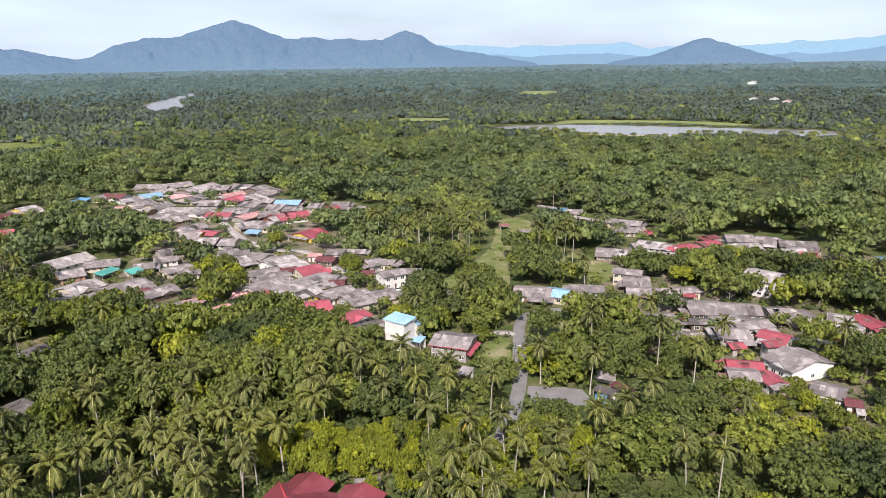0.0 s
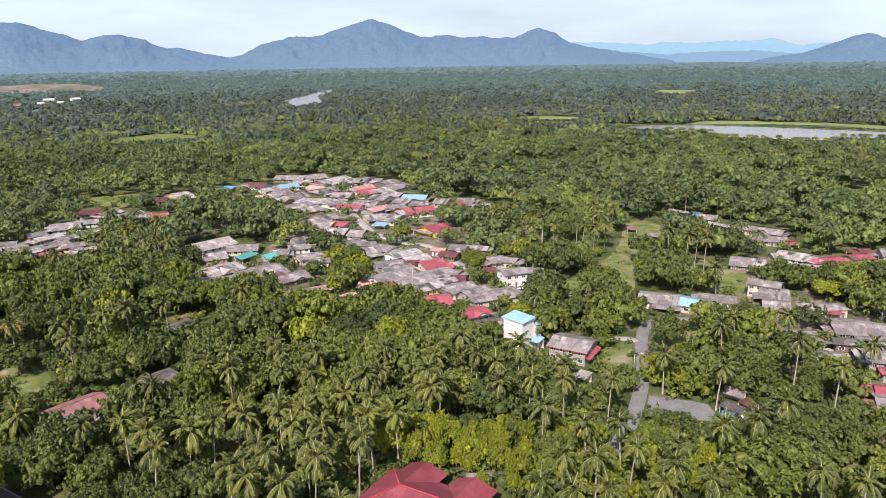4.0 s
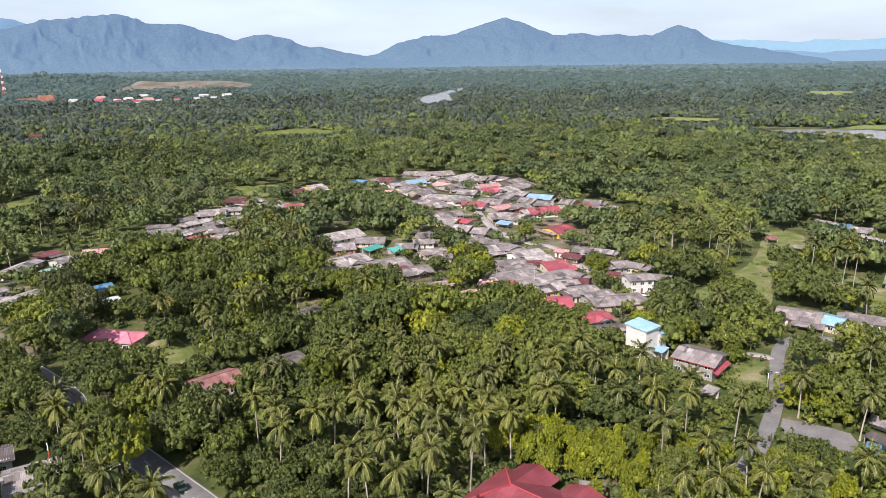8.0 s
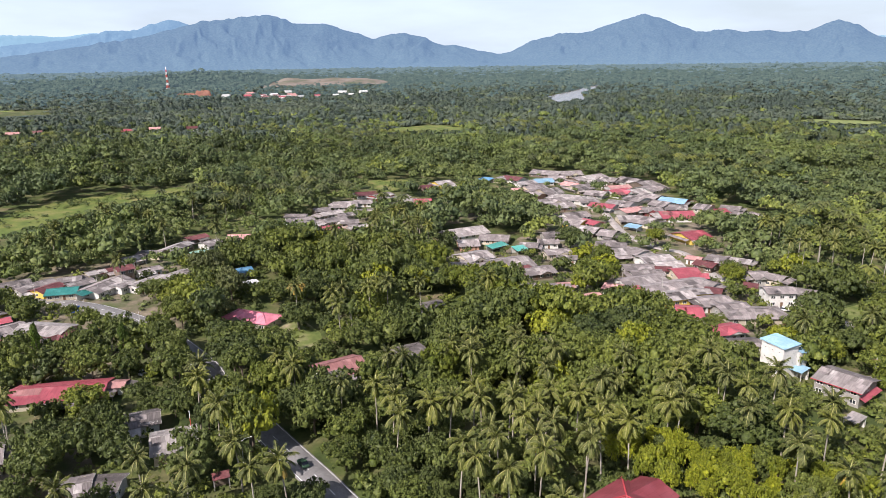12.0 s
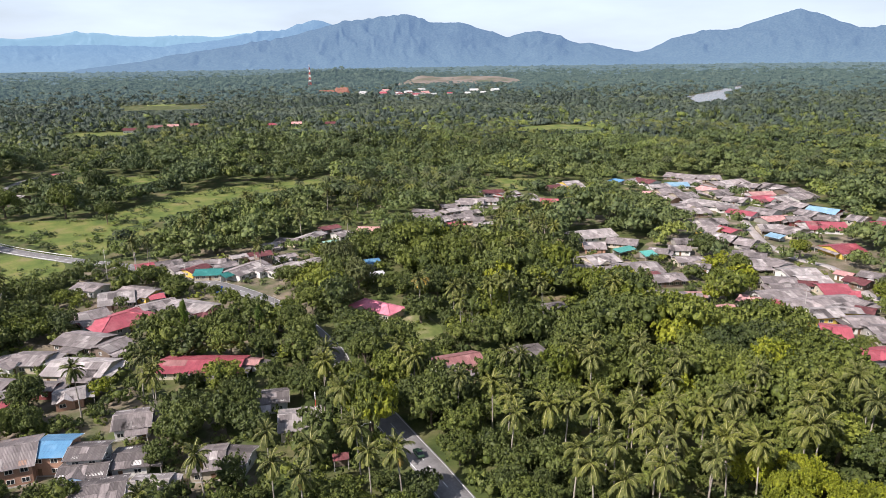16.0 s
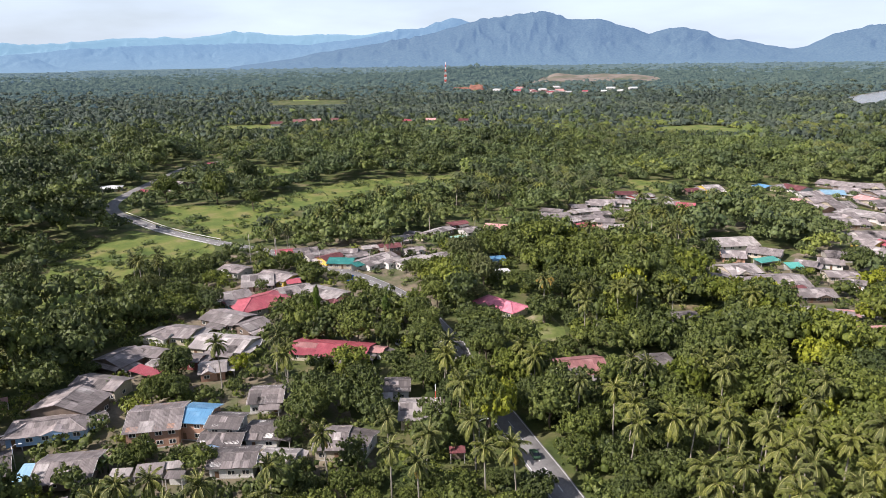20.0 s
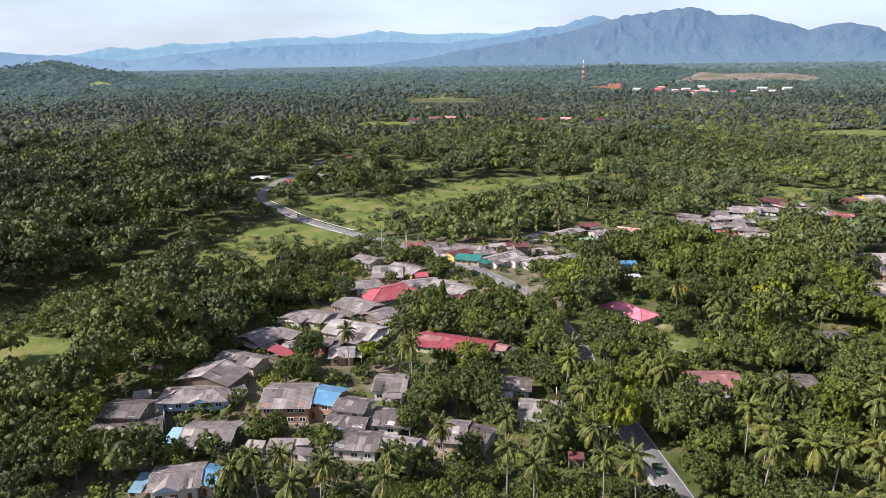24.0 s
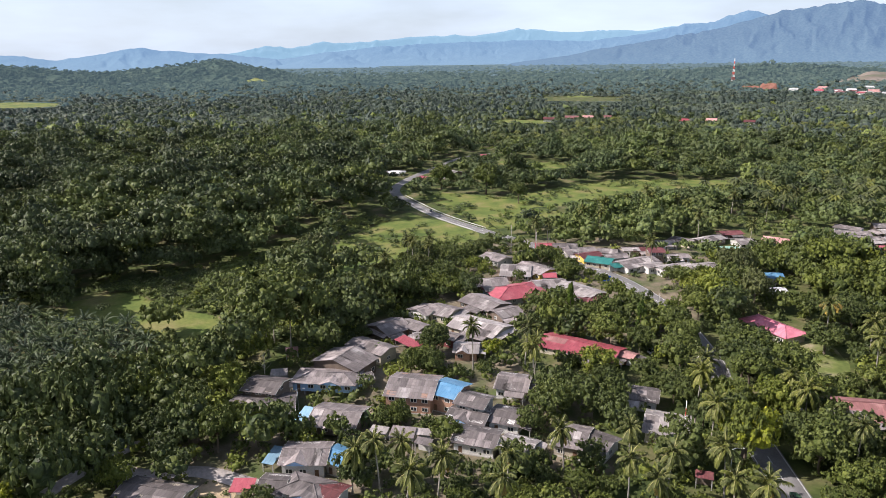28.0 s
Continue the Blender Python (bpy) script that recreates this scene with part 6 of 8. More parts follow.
def palm(x, y, h, dry=False):
    rng = palm_rng
    i = len(PALMS)
    PALMS.append((x, y, 1.6))
    ob = tagged(new("coconut_palm"), "yellowing coconut palm with dry fronds" if dry else "coconut palm with a pale trunk and drooping fronds", "palm", "coconut palms")
    ob.matrix_basis = pose(x, y, 0, 0, 0, rng.uniform(0, 360))
    lean = rng.uniform(0.2, 1.3)
    pts = [(lean * (k / 5) ** 1.7, 0, h * k / 5) for k in range(6)]
    part("trunk", tube("trunk", MAT_PALMTRUNK, pts, (0.27, 0.19, 0.165, 0.15, 0.14, 0.17), 7), ob)
    s = rng.uniform(0.8, 1.04)
    if dry or i < 26:                                # the nearest show frond by frond
        for turn, tilt, k, sc in frond_poses(rng, rng.choice((22, 24, 26))):
            part("frond", DRY_SPREAD if dry else FRONDS[k], ob, pose(lean, 0, h, 0, 0, turn) @ pose(0, 0, 0, 0, -tilt, 0) @ Matrix.Scale(sc * s, 4))
        for k in range(2):
            part("dry_frond", DRY_FROND, ob, pose(lean, 0, h - 0.2, 0, 0, rng.uniform(0, 360)) @ Matrix.Scale(s, 4))
        part("coconut_cluster", cluster_mesh(), ob, pose(lean, 0, h - 0.35))
    else:
        part("fronds", PALM_CROWNS[i % 4], ob, pose(lean, 0, h, 0, 0, rng.uniform(0, 360)) @ Matrix.Scale(s, 4))
    return ob


NUT = []


def cluster_mesh():
    if not NUT:
        vs, fs, b = [], [], 0
        for k in range(7):
            a = k * 0.9
            vs.append(ICO1[0] * (0.16, 0.16, 0.2) + (math.cos(a) * 0.34, math.sin(a) * 0.34, -0.12 * (k % 3)))
            fs.append(ICO1[1] + b)
            b += len(ICO1[0])
        NUT.append(mesh_np("coconut_cluster", np.concatenate(vs), np.concatenate(fs), MAT_BANANA, True))
    return NUT[0]


palm(2.9, 113.7, 13.8)
palm(-110.1, 40.0, 12.6)
palm(-116.5, 22.9, 12.6)
palm(-99.2, 67.8, 13.8)
palm(-58.4, 107.7, 13.8)
palm(-48.5, 114.5, 14.9)
palm(0.7, 125.0, 13.8)
palm(28.1, 122.1, 13.8)
palm(-95.2, 81.8, 13.8)
palm(-91.6, 87.2, 13.8)
palm(-122.6, 31.1, 11.5)
palm(-119.7, 45.6, 11.5)
palm(21.9, 126.4, 13.8)
palm(-109.5, 67.9, 12.6)
palm(-129.5, 20.0, 12.6)
palm(-59.1, 117.1, 13.8)
palm(14.0, 130.8, 13.8)
palm(-131.0, 14.3, 10.3)
palm(-129.3, 25.6, 11.5)
palm(-52.3, 121.1, 13.8)
palm(-108.4, 76.1, 12.6)
palm(5.4, 133.9, 16.1)
palm(55.0, 123.3, 13.8)
palm(49.5, 126.5, 13.8)
palm(-104.9, 87.3, 13.8)
palm(-123.6, 60.2, 11.5)
palm(-50.5, 128.1, 13.8)
palm(-41.5, 132.0, 14.9)
palm(12.7, 138.0, 14.9)
palm(-118.5, 73.2, 13.8)
palm(-57.1, 128.0, 13.8)
palm(-83.1, 113.3, 13.8)
palm(-4.5, 143.4, 13.8)
palm(-79.2, 120.3, 13.8)
palm(-76.2, 125.2, 13.8)
palm(-69.9, 129.6, 13.8)
palm(-88.2, 119.2, 13.8)
palm(-66.3, 136.5, 13.8)
palm(-58.2, 140.4, 13.8)
palm(-51.7, 143.8, 13.8)
palm(-95.9, 123.0, 13.8)
palm(-8.5, 157.5, 13.8)
palm(-105.7, 121.3, 12.6)
palm(11.0, 161.2, 13.8)
palm(-34.2, 158.0, 13.8)
palm(-153.8, -51.9, 12.6)
palm(-16.9, 164.1, 14.9)
palm(-84.6, 150.9, 13.8)
palm(-49.4, 170.6, 13.8)
palm(-164.5, 69.8, 13.8)
palm(39.5, 175.2, 12.6)
palm(-93.8, 153.8, 13.8)
palm(-90.3, 160.6, 13.8)
palm(-29.2, 182.1, 14.9)
palm(-169.9, 72.5, 13.8)
palm(-79.7, 168.4, 13.8)
palm(68.2, 175.7, 13.8)
palm(-181.2, 57.5, 14.9)
palm(-178.5, 72.9, 13.8)
palm(61.1, 185.7, 17.2)
palm(45.5, 202.0, 13.8)
palm(-210.4, -0.9, 13.8)
palm(50.7, 209.5, 13.8)
palm(85.2, 198.1, 11.5)
palm(-141.4, 164.0, 13.8)
palm(-216.6, 6.3, 12.6)
palm(-217.2, 11.8, 13.8)
palm(-217.5, -10.0, 14.9)
palm(-220.5, 1.2, 13.8)
palm(117.3, 189.9, 13.8)
palm(66.9, 213.3, 13.8)
palm(-9.5, 225.6, 12.6)
palm(-141.4, 180.8, 14.9)
palm(-152.0, 172.5, 13.8)
palm(-128.4, 192.8, 14.9)
palm(-162.7, 166.4, 16.1)
palm(-139.1, 187.5, 14.9)
palm(-154.3, 179.6, 12.6)
palm(-109.9, 210.7, 14.9)
palm(8.0, 239.8, 12.6)
palm(-146.6, 190.2, 12.6)
palm(-264.5, 48.9, 10.3)
palm(55.7, 265.3, 12.6)
palm(-272.9, 48.3, 11.5)
palm(-275.5, 67.7, 14.9)
palm(-282.2, 62.1, 14.9)
palm(-172.2, 233.0, 13.8)
palm(-184.0, 224.3, 13.8)
palm(148.5, 253.1, 13.8)
palm(55.0, 289.4, 18.4)
palm(-290.5, 61.5, 13.8)
palm(162.9, 248.7, 13.8)
palm(41.3, 295.9, 19.5)
palm(48.6, 294.9, 18.4)
palm(-174.0, 244.0, 13.8)
palm(-294.0, 72.9, 12.6)
palm(53.3, 300.6, 19.5)
palm(-258.3, 164.3, 12.6)
palm(-17.9, 314.0, 16.1)
palm(-194.5, 249.9, 14.9)
palm(-178.5, 261.6, 14.9)
palm(-23.9, 316.0, 14.9)
palm(11.1, 317.1, 14.9)
palm(-174.0, 267.8, 14.9)
palm(5.9, 319.8, 14.9)
palm(-210.6, 244.2, 13.8)
palm(-7.6, 324.1, 14.9)
palm(-185.7, 268.6, 14.9)
palm(-12.7, 327.4, 16.1)
palm(3.3, 329.6, 14.9)
palm(-305.0, 129.1, 13.8)
palm(-303.7, 134.5, 12.6)
palm(-185.7, 277.4, 14.9)
palm(-203.2, 267.2, 14.9)
palm(-21.5, 340.3, 14.9)
palm(-13.7, 343.5, 14.9)
palm(-265.8, 220.5, 13.8)
palm(-210.8, 276.3, 14.9)
palm(-34.4, 347.1, 14.9)
palm(-1.2, 350.0, 14.9)
palm(-309.8, 166.0, 14.9)
palm(-8.2, 353.0, 14.9)
palm(-37.4, 351.8, 14.9)
palm(-207.2, 287.1, 14.9)
palm(-204.2, 293.1, 14.9)
palm(-321.1, 161.9, 13.8)
palm(-32.1, 358.6, 14.9)
palm(-292.1, 211.2, 13.8)
palm(-200.0, 300.2, 16.1)
palm(21.6, 366.2, 13.8)
palm(12.6, 374.9, 13.8)
palm(-337.4, 182.0, 13.8)
palm(-321.7, 224.7, 13.8)
palm(-343.3, 200.1, 13.8)
palm(-336.8, 211.4, 14.9)
palm(-333.3, 226.1, 13.8)
palm(-309.3, 265.4, 13.8)
palm(-245.9, 327.1, 13.8)
palm(44.7, 407.9, 13.8)
palm(-351.5, 220.6, 13.8)
palm(-328.8, 258.0, 14.9)
palm(66.1, 415.7, 13.8)
palm(-364.4, 224.2, 13.8)
palm(41.5, 427.4, 13.8)
palm(60.7, 425.9, 13.8)
palm(-320.3, 294.1, 14.9)
palm(-326.0, 290.4, 16.1)
palm(223.2, 555.3, 13.8)
palm(148.3, 581.2, 13.8)
palm(189.4, 576.7, 13.8)
palm(316.4, 529.1, 13.8)
palm(136.3, 601.7, 13.8)
palm(214.5, 581.4, 13.8)
palm(296.0, 547.6, 13.8)
palm(265.3, 568.4, 13.8)
palm(250.6, 577.4, 13.8)
palm(170.3, 609.9, 13.8)
palm(128.4, 623.0, 13.8)
palm(321.9, 562.2, 13.8)
palm(295.9, 583.7, 13.8)

tree(-448.4, 151.9, 22.0, 9.0, "d")
tree(-487.6, 188.4, 22.0, 8.0, "d")
tree(-411.1, 161.4, 14.0, 6.0, "d")
tree(-147.6, 66.8, 10.0, 5.5, "m")
tree(-210.3, 102.6, 14.0, 2.2, "c")
tree(-225.8, 180.9, 17.0, 7.0, "o")
tree(-218.8, 159.8, 10.0, 6.0, "m")
tree(-187.1, 105.5, 11.0, 7.0, "m")
tree(-130.5, 113.5, 12.0, 6.0, "y")
tree(-131.0, 122.2, 12.0, 6.0, "y")
tree(-151.3, -25.2, 9.0, 4.0, "d")
tree(-157.1, -14.3, 12.0, 5.0, "d")
tree(-180.7, -30.8, 12.0, 5.0, "m")
tree(-144.7, -34.7, 9.0, 4.0, "d")
tree(-196.3, 49.9, 10.0, 5.0, "d")
tree(-167.4, 91.3, 9.0, 6.0, "m")
tree(-478.0, 127.8, 18.0, 9.0, "m")
tree(-225.0, 183.9, 15.0, 6.0, "o")
tree(-118.9, 308.6, 12.0, 7.0, "d")
tree(-161.5, 138.1, 11.0, 8.0, "d")
tree(-207.0, 150.5, 10.0, 5.0, "m")
tree(-114.5, 107.3, 15.0, 7.0, "y")
tree(-109.1, 114.8, 12.0, 7.0, "m")
tree(-228.9, 220.3, 12.0, 8.0, "d")
tree(-66.1, 197.9, 13.0, 9.0, "d")
tree(-58.3, 208.1, 14.0, 9.0, "d")
tree(-27.8, 163.3, 12.0, 8.0, "m")
tree(-95.8, 291.0, 10.0, 5.0, "d")
tree(-84.5, 335.2, 9.0, 5.0, "y")
tree(-42.5, 293.0, 8.0, 5.0, "y")
tree(-55.2, 212.0, 14.0, 9.0, "d")
tree(-41.3, 206.4, 14.0, 9.0, "d")
tree(-16.0, 160.2, 13.0, 9.0, "m")
tree(-27.8, 161.8, 10.0, 6.0, "d")
tree(31.6, 214.7, 11.0, 6.0, "m")
tree(52.8, 195.6, 13.0, 8.0, "m")
tree(51.4, 146.8, 11.0, 9.0, "d")
tree(42.0, 136.8, 13.0, 10.0, "m")
tree(154.8, 379.0, 15.0, 10.0, "d")
tree(145.9, 844.2, 10.0, 6.0, "d")
tree(-9.6, 220.2, 9.0, 5.0, "m")
tree(-2.9, 222.7, 9.0, 5.0, "y")
tree(10.4, 219.5, 9.0, 6.0, "m")
tree(-41.8, 291.4, 7.0, 5.0, "y")
tree(11.3, 261.6, 13.0, 8.0, "d")
tree(-2.3, 343.1, 12.0, 7.0, "d")
tree(96.8, 270.0, 8.0, 6.0, "y")
tree(111.6, 266.8, 9.0, 6.0, "m")
tree(136.3, 248.7, 10.0, 7.0, "d")
tree(73.0, 124.2, 12.0, 8.0, "d")
tree(70.8, 139.9, 12.0, 8.0, "m")
tree(120.1, 182.4, 12.0, 7.0, "d")
tree(85.8, 124.7, 13.0, 8.0, "d")
tree(74.3, 192.5, 7.0, 5.0, "m")
tree(-291.6, 20.7, 20.0, 7.5, "o")
tree(-296.0, 9.1, 14.0, 5.0, "o")
tree(-269.0, 62.2, 13.0, 6.0, "o")
tree(-267.9, 45.7, 10.0, 5.0, "o")
tree(-254.3, 51.8, 11.0, 6.0, "m")
tree(-253.7, 32.4, 9.0, 5.0, "m")
tree(-201.3, 171.4, 15.0, 6.0, "o")
tree(-183.8, 39.1, 9.0, 4.0, "m")
tree(-181.0, 45.0, 9.0, 4.0, "m")
tree(-181.4, 128.5, 9.0, 5.0, "m")
tree(-191.3, 119.1, 12.0, 2.5, "c")
tree(-149.6, 122.1, 11.0, 6.0, "d")
tree(-128.5, 112.7, 14.0, 5.0, "m")
tree(-132.9, 126.0, 10.0, 5.0, "d")
tree(-116.2, 120.1, 9.0, 5.0, "m")
tree(-149.8, 69.9, 9.0, 6.0, "m")
tree(-143.8, 60.8, 7.0, 4.0, "m")
tree(-147.2, 103.1, 8.0, 5.0, "d")
tree(-163.1, 90.6, 7.0, 4.0, "d")
tree(-155.1, 30.0, 8.0, 3.0, "m")
tree(-197.4, 49.5, 9.0, 5.0, "d")
tree(-147.8, 141.3, 12.0, 6.0, "m")
tree(-161.4, 165.6, 10.0, 7.0, "d")
tree(-172.0, 186.1, 12.0, 6.0, "d")
tree(-189.3, 155.5, 11.0, 5.0, "o")
tree(-178.4, 111.3, 9.0, 5.0, "d")
tree(-138.3, 139.2, 8.0, 5.0, "m")
tree(-247.3, 76.7, 9.0, 6.0, "d")
tree(-253.1, 64.8, 9.0, 6.0, "d")
tree(-272.0, 60.4, 9.0, 5.0, "d")
tree(-235.6, 10.9, 10.0, 7.0, "d")
tree(-181.7, -12.7, 11.0, 6.0, "m")
tree(-172.3, -20.0, 11.0, 6.0, "d")
tree(-161.8, -27.3, 11.0, 6.0, "d")
tree(-115.7, 100.0, 16.0, 5.0, "m")
tree(-129.5, 120.6, 13.0, 6.0, "m")
tree(-131.6, 111.0, 12.0, 4.0, "m")
tree(-115.6, 114.4, 11.0, 6.0, "d")
tree(-158.1, 127.1, 11.0, 8.0, "d")
tree(-163.5, 115.9, 11.0, 6.0, "m")
tree(-198.6, 144.5, 10.0, 6.0, "m")
tree(-134.1, 103.1, 8.0, 4.0, "d")
tree(-150.6, 112.2, 8.0, 4.0, "d")
tree(-89.0, 90.9, 7.0, 4.0, "d")
tree(-91.8, 104.8, 8.0, 5.0, "d")
tree(-98.3, 114.3, 9.0, 5.0, "m")


# trees placed to hide this stretch of road from the camera
tree(-193.0, 131.5, 11.0, 5.5, "m")
tree(-184.0, 128.0, 12.0, 5.5, "d")
tree(-175.0, 124.0, 11.0, 5.5, "m")
tree(-166.0, 119.5, 10.0, 5.0, "d")


# ---- oil palms in rows, bananas, a bare tree ----
def feather_crown(name, seed, count, length, mat):
    rng = random.Random(seed)
    vs, fs, base = [], [], 0
    kinds = [frond_mesh(seed + k, length, st, bd, 14, mat, 0.85, 0.15)[:2] for k, (st, bd) in enumerate(((76, 60), (58, 75), (38, 80), (18, 72), (-5, 60)))]
    for turn, tilt, k, sc in frond_poses(rng, count):
        v, f = kinds[k]
        m = pose(0, 0, 0, 0, 0, turn) @ pose(0, 0, 0, 0, -tilt, 0) @ Matrix.Scale(sc, 4)
        vs.append(np.array(v) @ np.array(m.to_3x3()).T)
        fs.append(np.array(f) + base)
        base += len(v)
    return mesh_np(name, np.concatenate(vs), np.concatenate(fs), mat)


OIL_CROWNS = [feather_crown("fronds", 300 + s, 24, 5.2, MAT_OILPALM) for s in (0, 10, 20)]
OIL_TRUNK = tube("trunk", MAT_BARK, [(0, 0, 0), (0, 0, 1.5), (0, 0, 3.4)], (0.5, 0.42, 0.45), 8)


def oil_palm(x, y, h, k):
    ob = tagged(new("oil_palm"), "oil palm with dark arching fronds in a plantation row", "palm", "oil palm rows")
    ob.matrix_basis = pose(x, y, 0, 0, 0, k * 77)
    part("trunk", OIL_TRUNK, ob, Matrix.Diagonal((1, 1, h / 3.4, 1)))
    part("fronds", OIL_CROWNS[k % 3], ob, pose(0, 0, h))


oil_rng = random.Random(8)
count = 0
for row in range(14):
    for col in range(14):
        x, y = -200 - row * 7.2 + oil_rng.uniform(-0.6, 0.6), -34 - col * 8.0 - (row % 2) * 4 + oil_rng.uniform(-0.6, 0.6) - max(0, row - 4) * 2.5
        plot = BLOCK_AREAS[-1]
        ax, ay = plot[:, 0], plot[:, 1]
        odd = False
        for q in range(len(plot)):
            x1, y1, x2, y2 = *plot[q - 1], *plot[q]
            if (y1 > y) != (y2 > y) and x < (x2 - x1) * (y - y1) / (y2 - y1) + x1:
                odd = not odd
        if odd and math.degrees(math.atan2(-x, y)) < 114:
            oil_palm(x, y, oil_rng.uniform(3.6, 5.2), count)
            count += 1


def banana_leaf(seed):
    rng = random.Random(seed)
    v, f = [], []
    n = 7
    for k in range(n):
        u = k / (n - 1)
        w = 0.34 * math.sin(math.pi * min(1, u * 0.92 + 0.08)) ** 0.7
        x, z = 2.3 * (u - 0.18 * u ** 3), 2.3 * (0.55 * u - 0.75 * u ** 2.3)
        v += [(x, -w, z - 0.12 * w), (x, 0, z), (x, w, z - 0.12 * w)]
        if k:
            b = 3 * k
            f += [(b - 3, b - 2, b + 1, b), (b - 2, b - 1, b + 2, b + 1)]
    return mesh_from("leaf", v, f, MAT_BANANA, True)


BANANA_LEAF = banana_leaf(1)
BANANA_STEM = tube("stem", MAT_BANANA, [(0, 0, 0), (0.05, 0, 1.2), (0.08, 0, 2.2)], (0.16, 0.13, 0.08), 7)
banana_rng = random.Random(31)


def bananas(x, y, n, spread=2.4):
    for k in range(n):
        ob = tagged(new("banana_plant"), "banana plant with broad bright green leaves", "banana plant", "banana clumps")
        a, q = banana_rng.uniform(0, math.tau), spread * banana_rng.random() ** 0.5
        s = banana_rng.uniform(0.85, 1.45)
        ob.matrix_basis = pose(x + math.cos(a) * q, y + math.sin(a) * q, 0, 0, 0, banana_rng.uniform(0, 360)) @ Matrix.Scale(s, 4)
        part("stem", BANANA_STEM, ob)
        for j in range(8):
            part("leaf", BANANA_LEAF, ob, pose(0.08, 0, 2.1, 0, 0, j * 137.5) @ pose(0, 0, 0, 0, -(58 - j * 9), 0))
        PALMS.append((ob.location.x, ob.location.y, 1.0))


bananas(-159.3, 20.7, 4)
bananas(-146.0, 18.7, 5)
bananas(-198.5, 33.2, 4)
bananas(80.2, 225.3, 4)
bananas(84.5, 222.5, 5)
bananas(89.0, 219.0, 4)
bananas(69.8, 174.2, 5)
bananas(52.8, 174.7, 4)
bananas(17.4, 226.0, 4)
bananas(54.8, 278.5, 4)
bananas(-121.3, 67.5, 3)


def bare_tree(x, y, h):
    ob = tagged(new("dead_tree"), "leafless grey tree with bare branches", "tree", "dead trees")
    ob.matrix_basis = pose(x, y, 0)
    rng = random.Random(int(abs(x) * 10))
    part("trunk", tube("trunk", MAT_PALMTRUNK, [(0, 0, 0), (0.1, 0, h * 0.3), (0, 0.1, h * 0.6), (0.1, 0.1, h)], (0.2, 0.15, 0.1, 0.03), 6), ob)
    for k in range(12):
        a, z, q = k * 2.4, h * rng.uniform(0.3, 0.8), h * rng.uniform(0.18, 0.36)
        part("branch", tube("branch", MAT_PALMTRUNK, [(0.05, 0.05, z), (math.cos(a) * q * 0.6, math.sin(a) * q * 0.6, z + q * 0.5), (math.cos(a) * q, math.sin(a) * q, z + q)], (0.07, 0.045, 0.015), 5), ob)
    PALMS.append((x, y, 2.0))


bare_tree(105.2, 244.0, 8)
bare_tree(-195.5, -2.5, 8)
bare_tree(-140.0, 168.0, 9)
bare_tree(-52.0, 168.0, 9)


palm(-171.6, 175.5, 12.0, True)

CLEARED = [(34.5, 46.0, 1.9, 2320), (-31.5, -22.5, 2.3, 2250), (60.6, 66.8, 3.3, 1670)]      # bare slopes: bearings, foot of the view, distance
# ---- the woods, planted wherever nothing else stands ----
wood_rng = np.random.default_rng(3)


def inside_area(x, y, line):
    hit = np.zeros(len(x), bool)
    x1, y1 = line[-1]
    for x2, y2 in line:
        c = (y1 > y) != (y2 > y)
        with np.errstate(divide="ignore", invalid="ignore"):
            hit ^= c & (x < (x2 - x1) * (y - y1) / (y2 - y1 + 1e-12) + x1)
        x1, y1 = x2, y2
    return hit


def free(x, y, reach=0.0):
    """True where neither road, clearing, water nor house is."""
    ok = np.ones(len(x), bool)
    for line, w in BLOCK_LINES:
        lo, hi = line.min(0) - w - 9, line.max(0) + w + 9
        k = np.flatnonzero(ok & (x > lo[0]) & (x < hi[0]) & (y > lo[1]) & (y < hi[1]))
        if len(k):
            d = np.hypot(x[k][:, None] - line[None, :, 0], y[k][:, None] - line[None, :, 1]).min(1)
            ok[k[d < w + reach]] = False
    for line in BLOCK_AREAS:
        lo, hi = line.min(0), line.max(0)
        k = np.flatnonzero(ok & (x > lo[0]) & (x < hi[0]) & (y > lo[1]) & (y < hi[1]))
        if len(k):
            ok[k[inside_area(x[k], y[k], line)]] = False
    for bx, by, a, hl, hw, he in BLOCK_BOXES:
        dx, dy = x - bx, y - by
        u, w = dx * math.cos(a) + dy * math.sin(a), -dx * math.sin(a) + dy * math.cos(a)
        ok &= ~((np.abs(u) < hl + reach * 0.5) & (np.abs(w) < hw + reach * 0.5))
    return ok


LOW_GROUND = [np.array(p, float) for p in (
    [(-296, -67), (-301, -55), (-307, -43), (-316, -19), (-340, 10), (-373, 29), (-397, 57), (-391, 82), (-359, 63), (-347, 32), (-291, 23), (-273, 19), (-253, 9), (-245, -16), (-263, -29), (-289, -53)],
    [(-242, -19), (-252, 13), (-228, 15), (-214, -10), (-216, -26)],
    # kept low so the camera sees over it to the oil palms
    [(-236, -8), (-219, -88), (-184, -74), (-198, -10)])]     # scrub below the forest and beside the houses


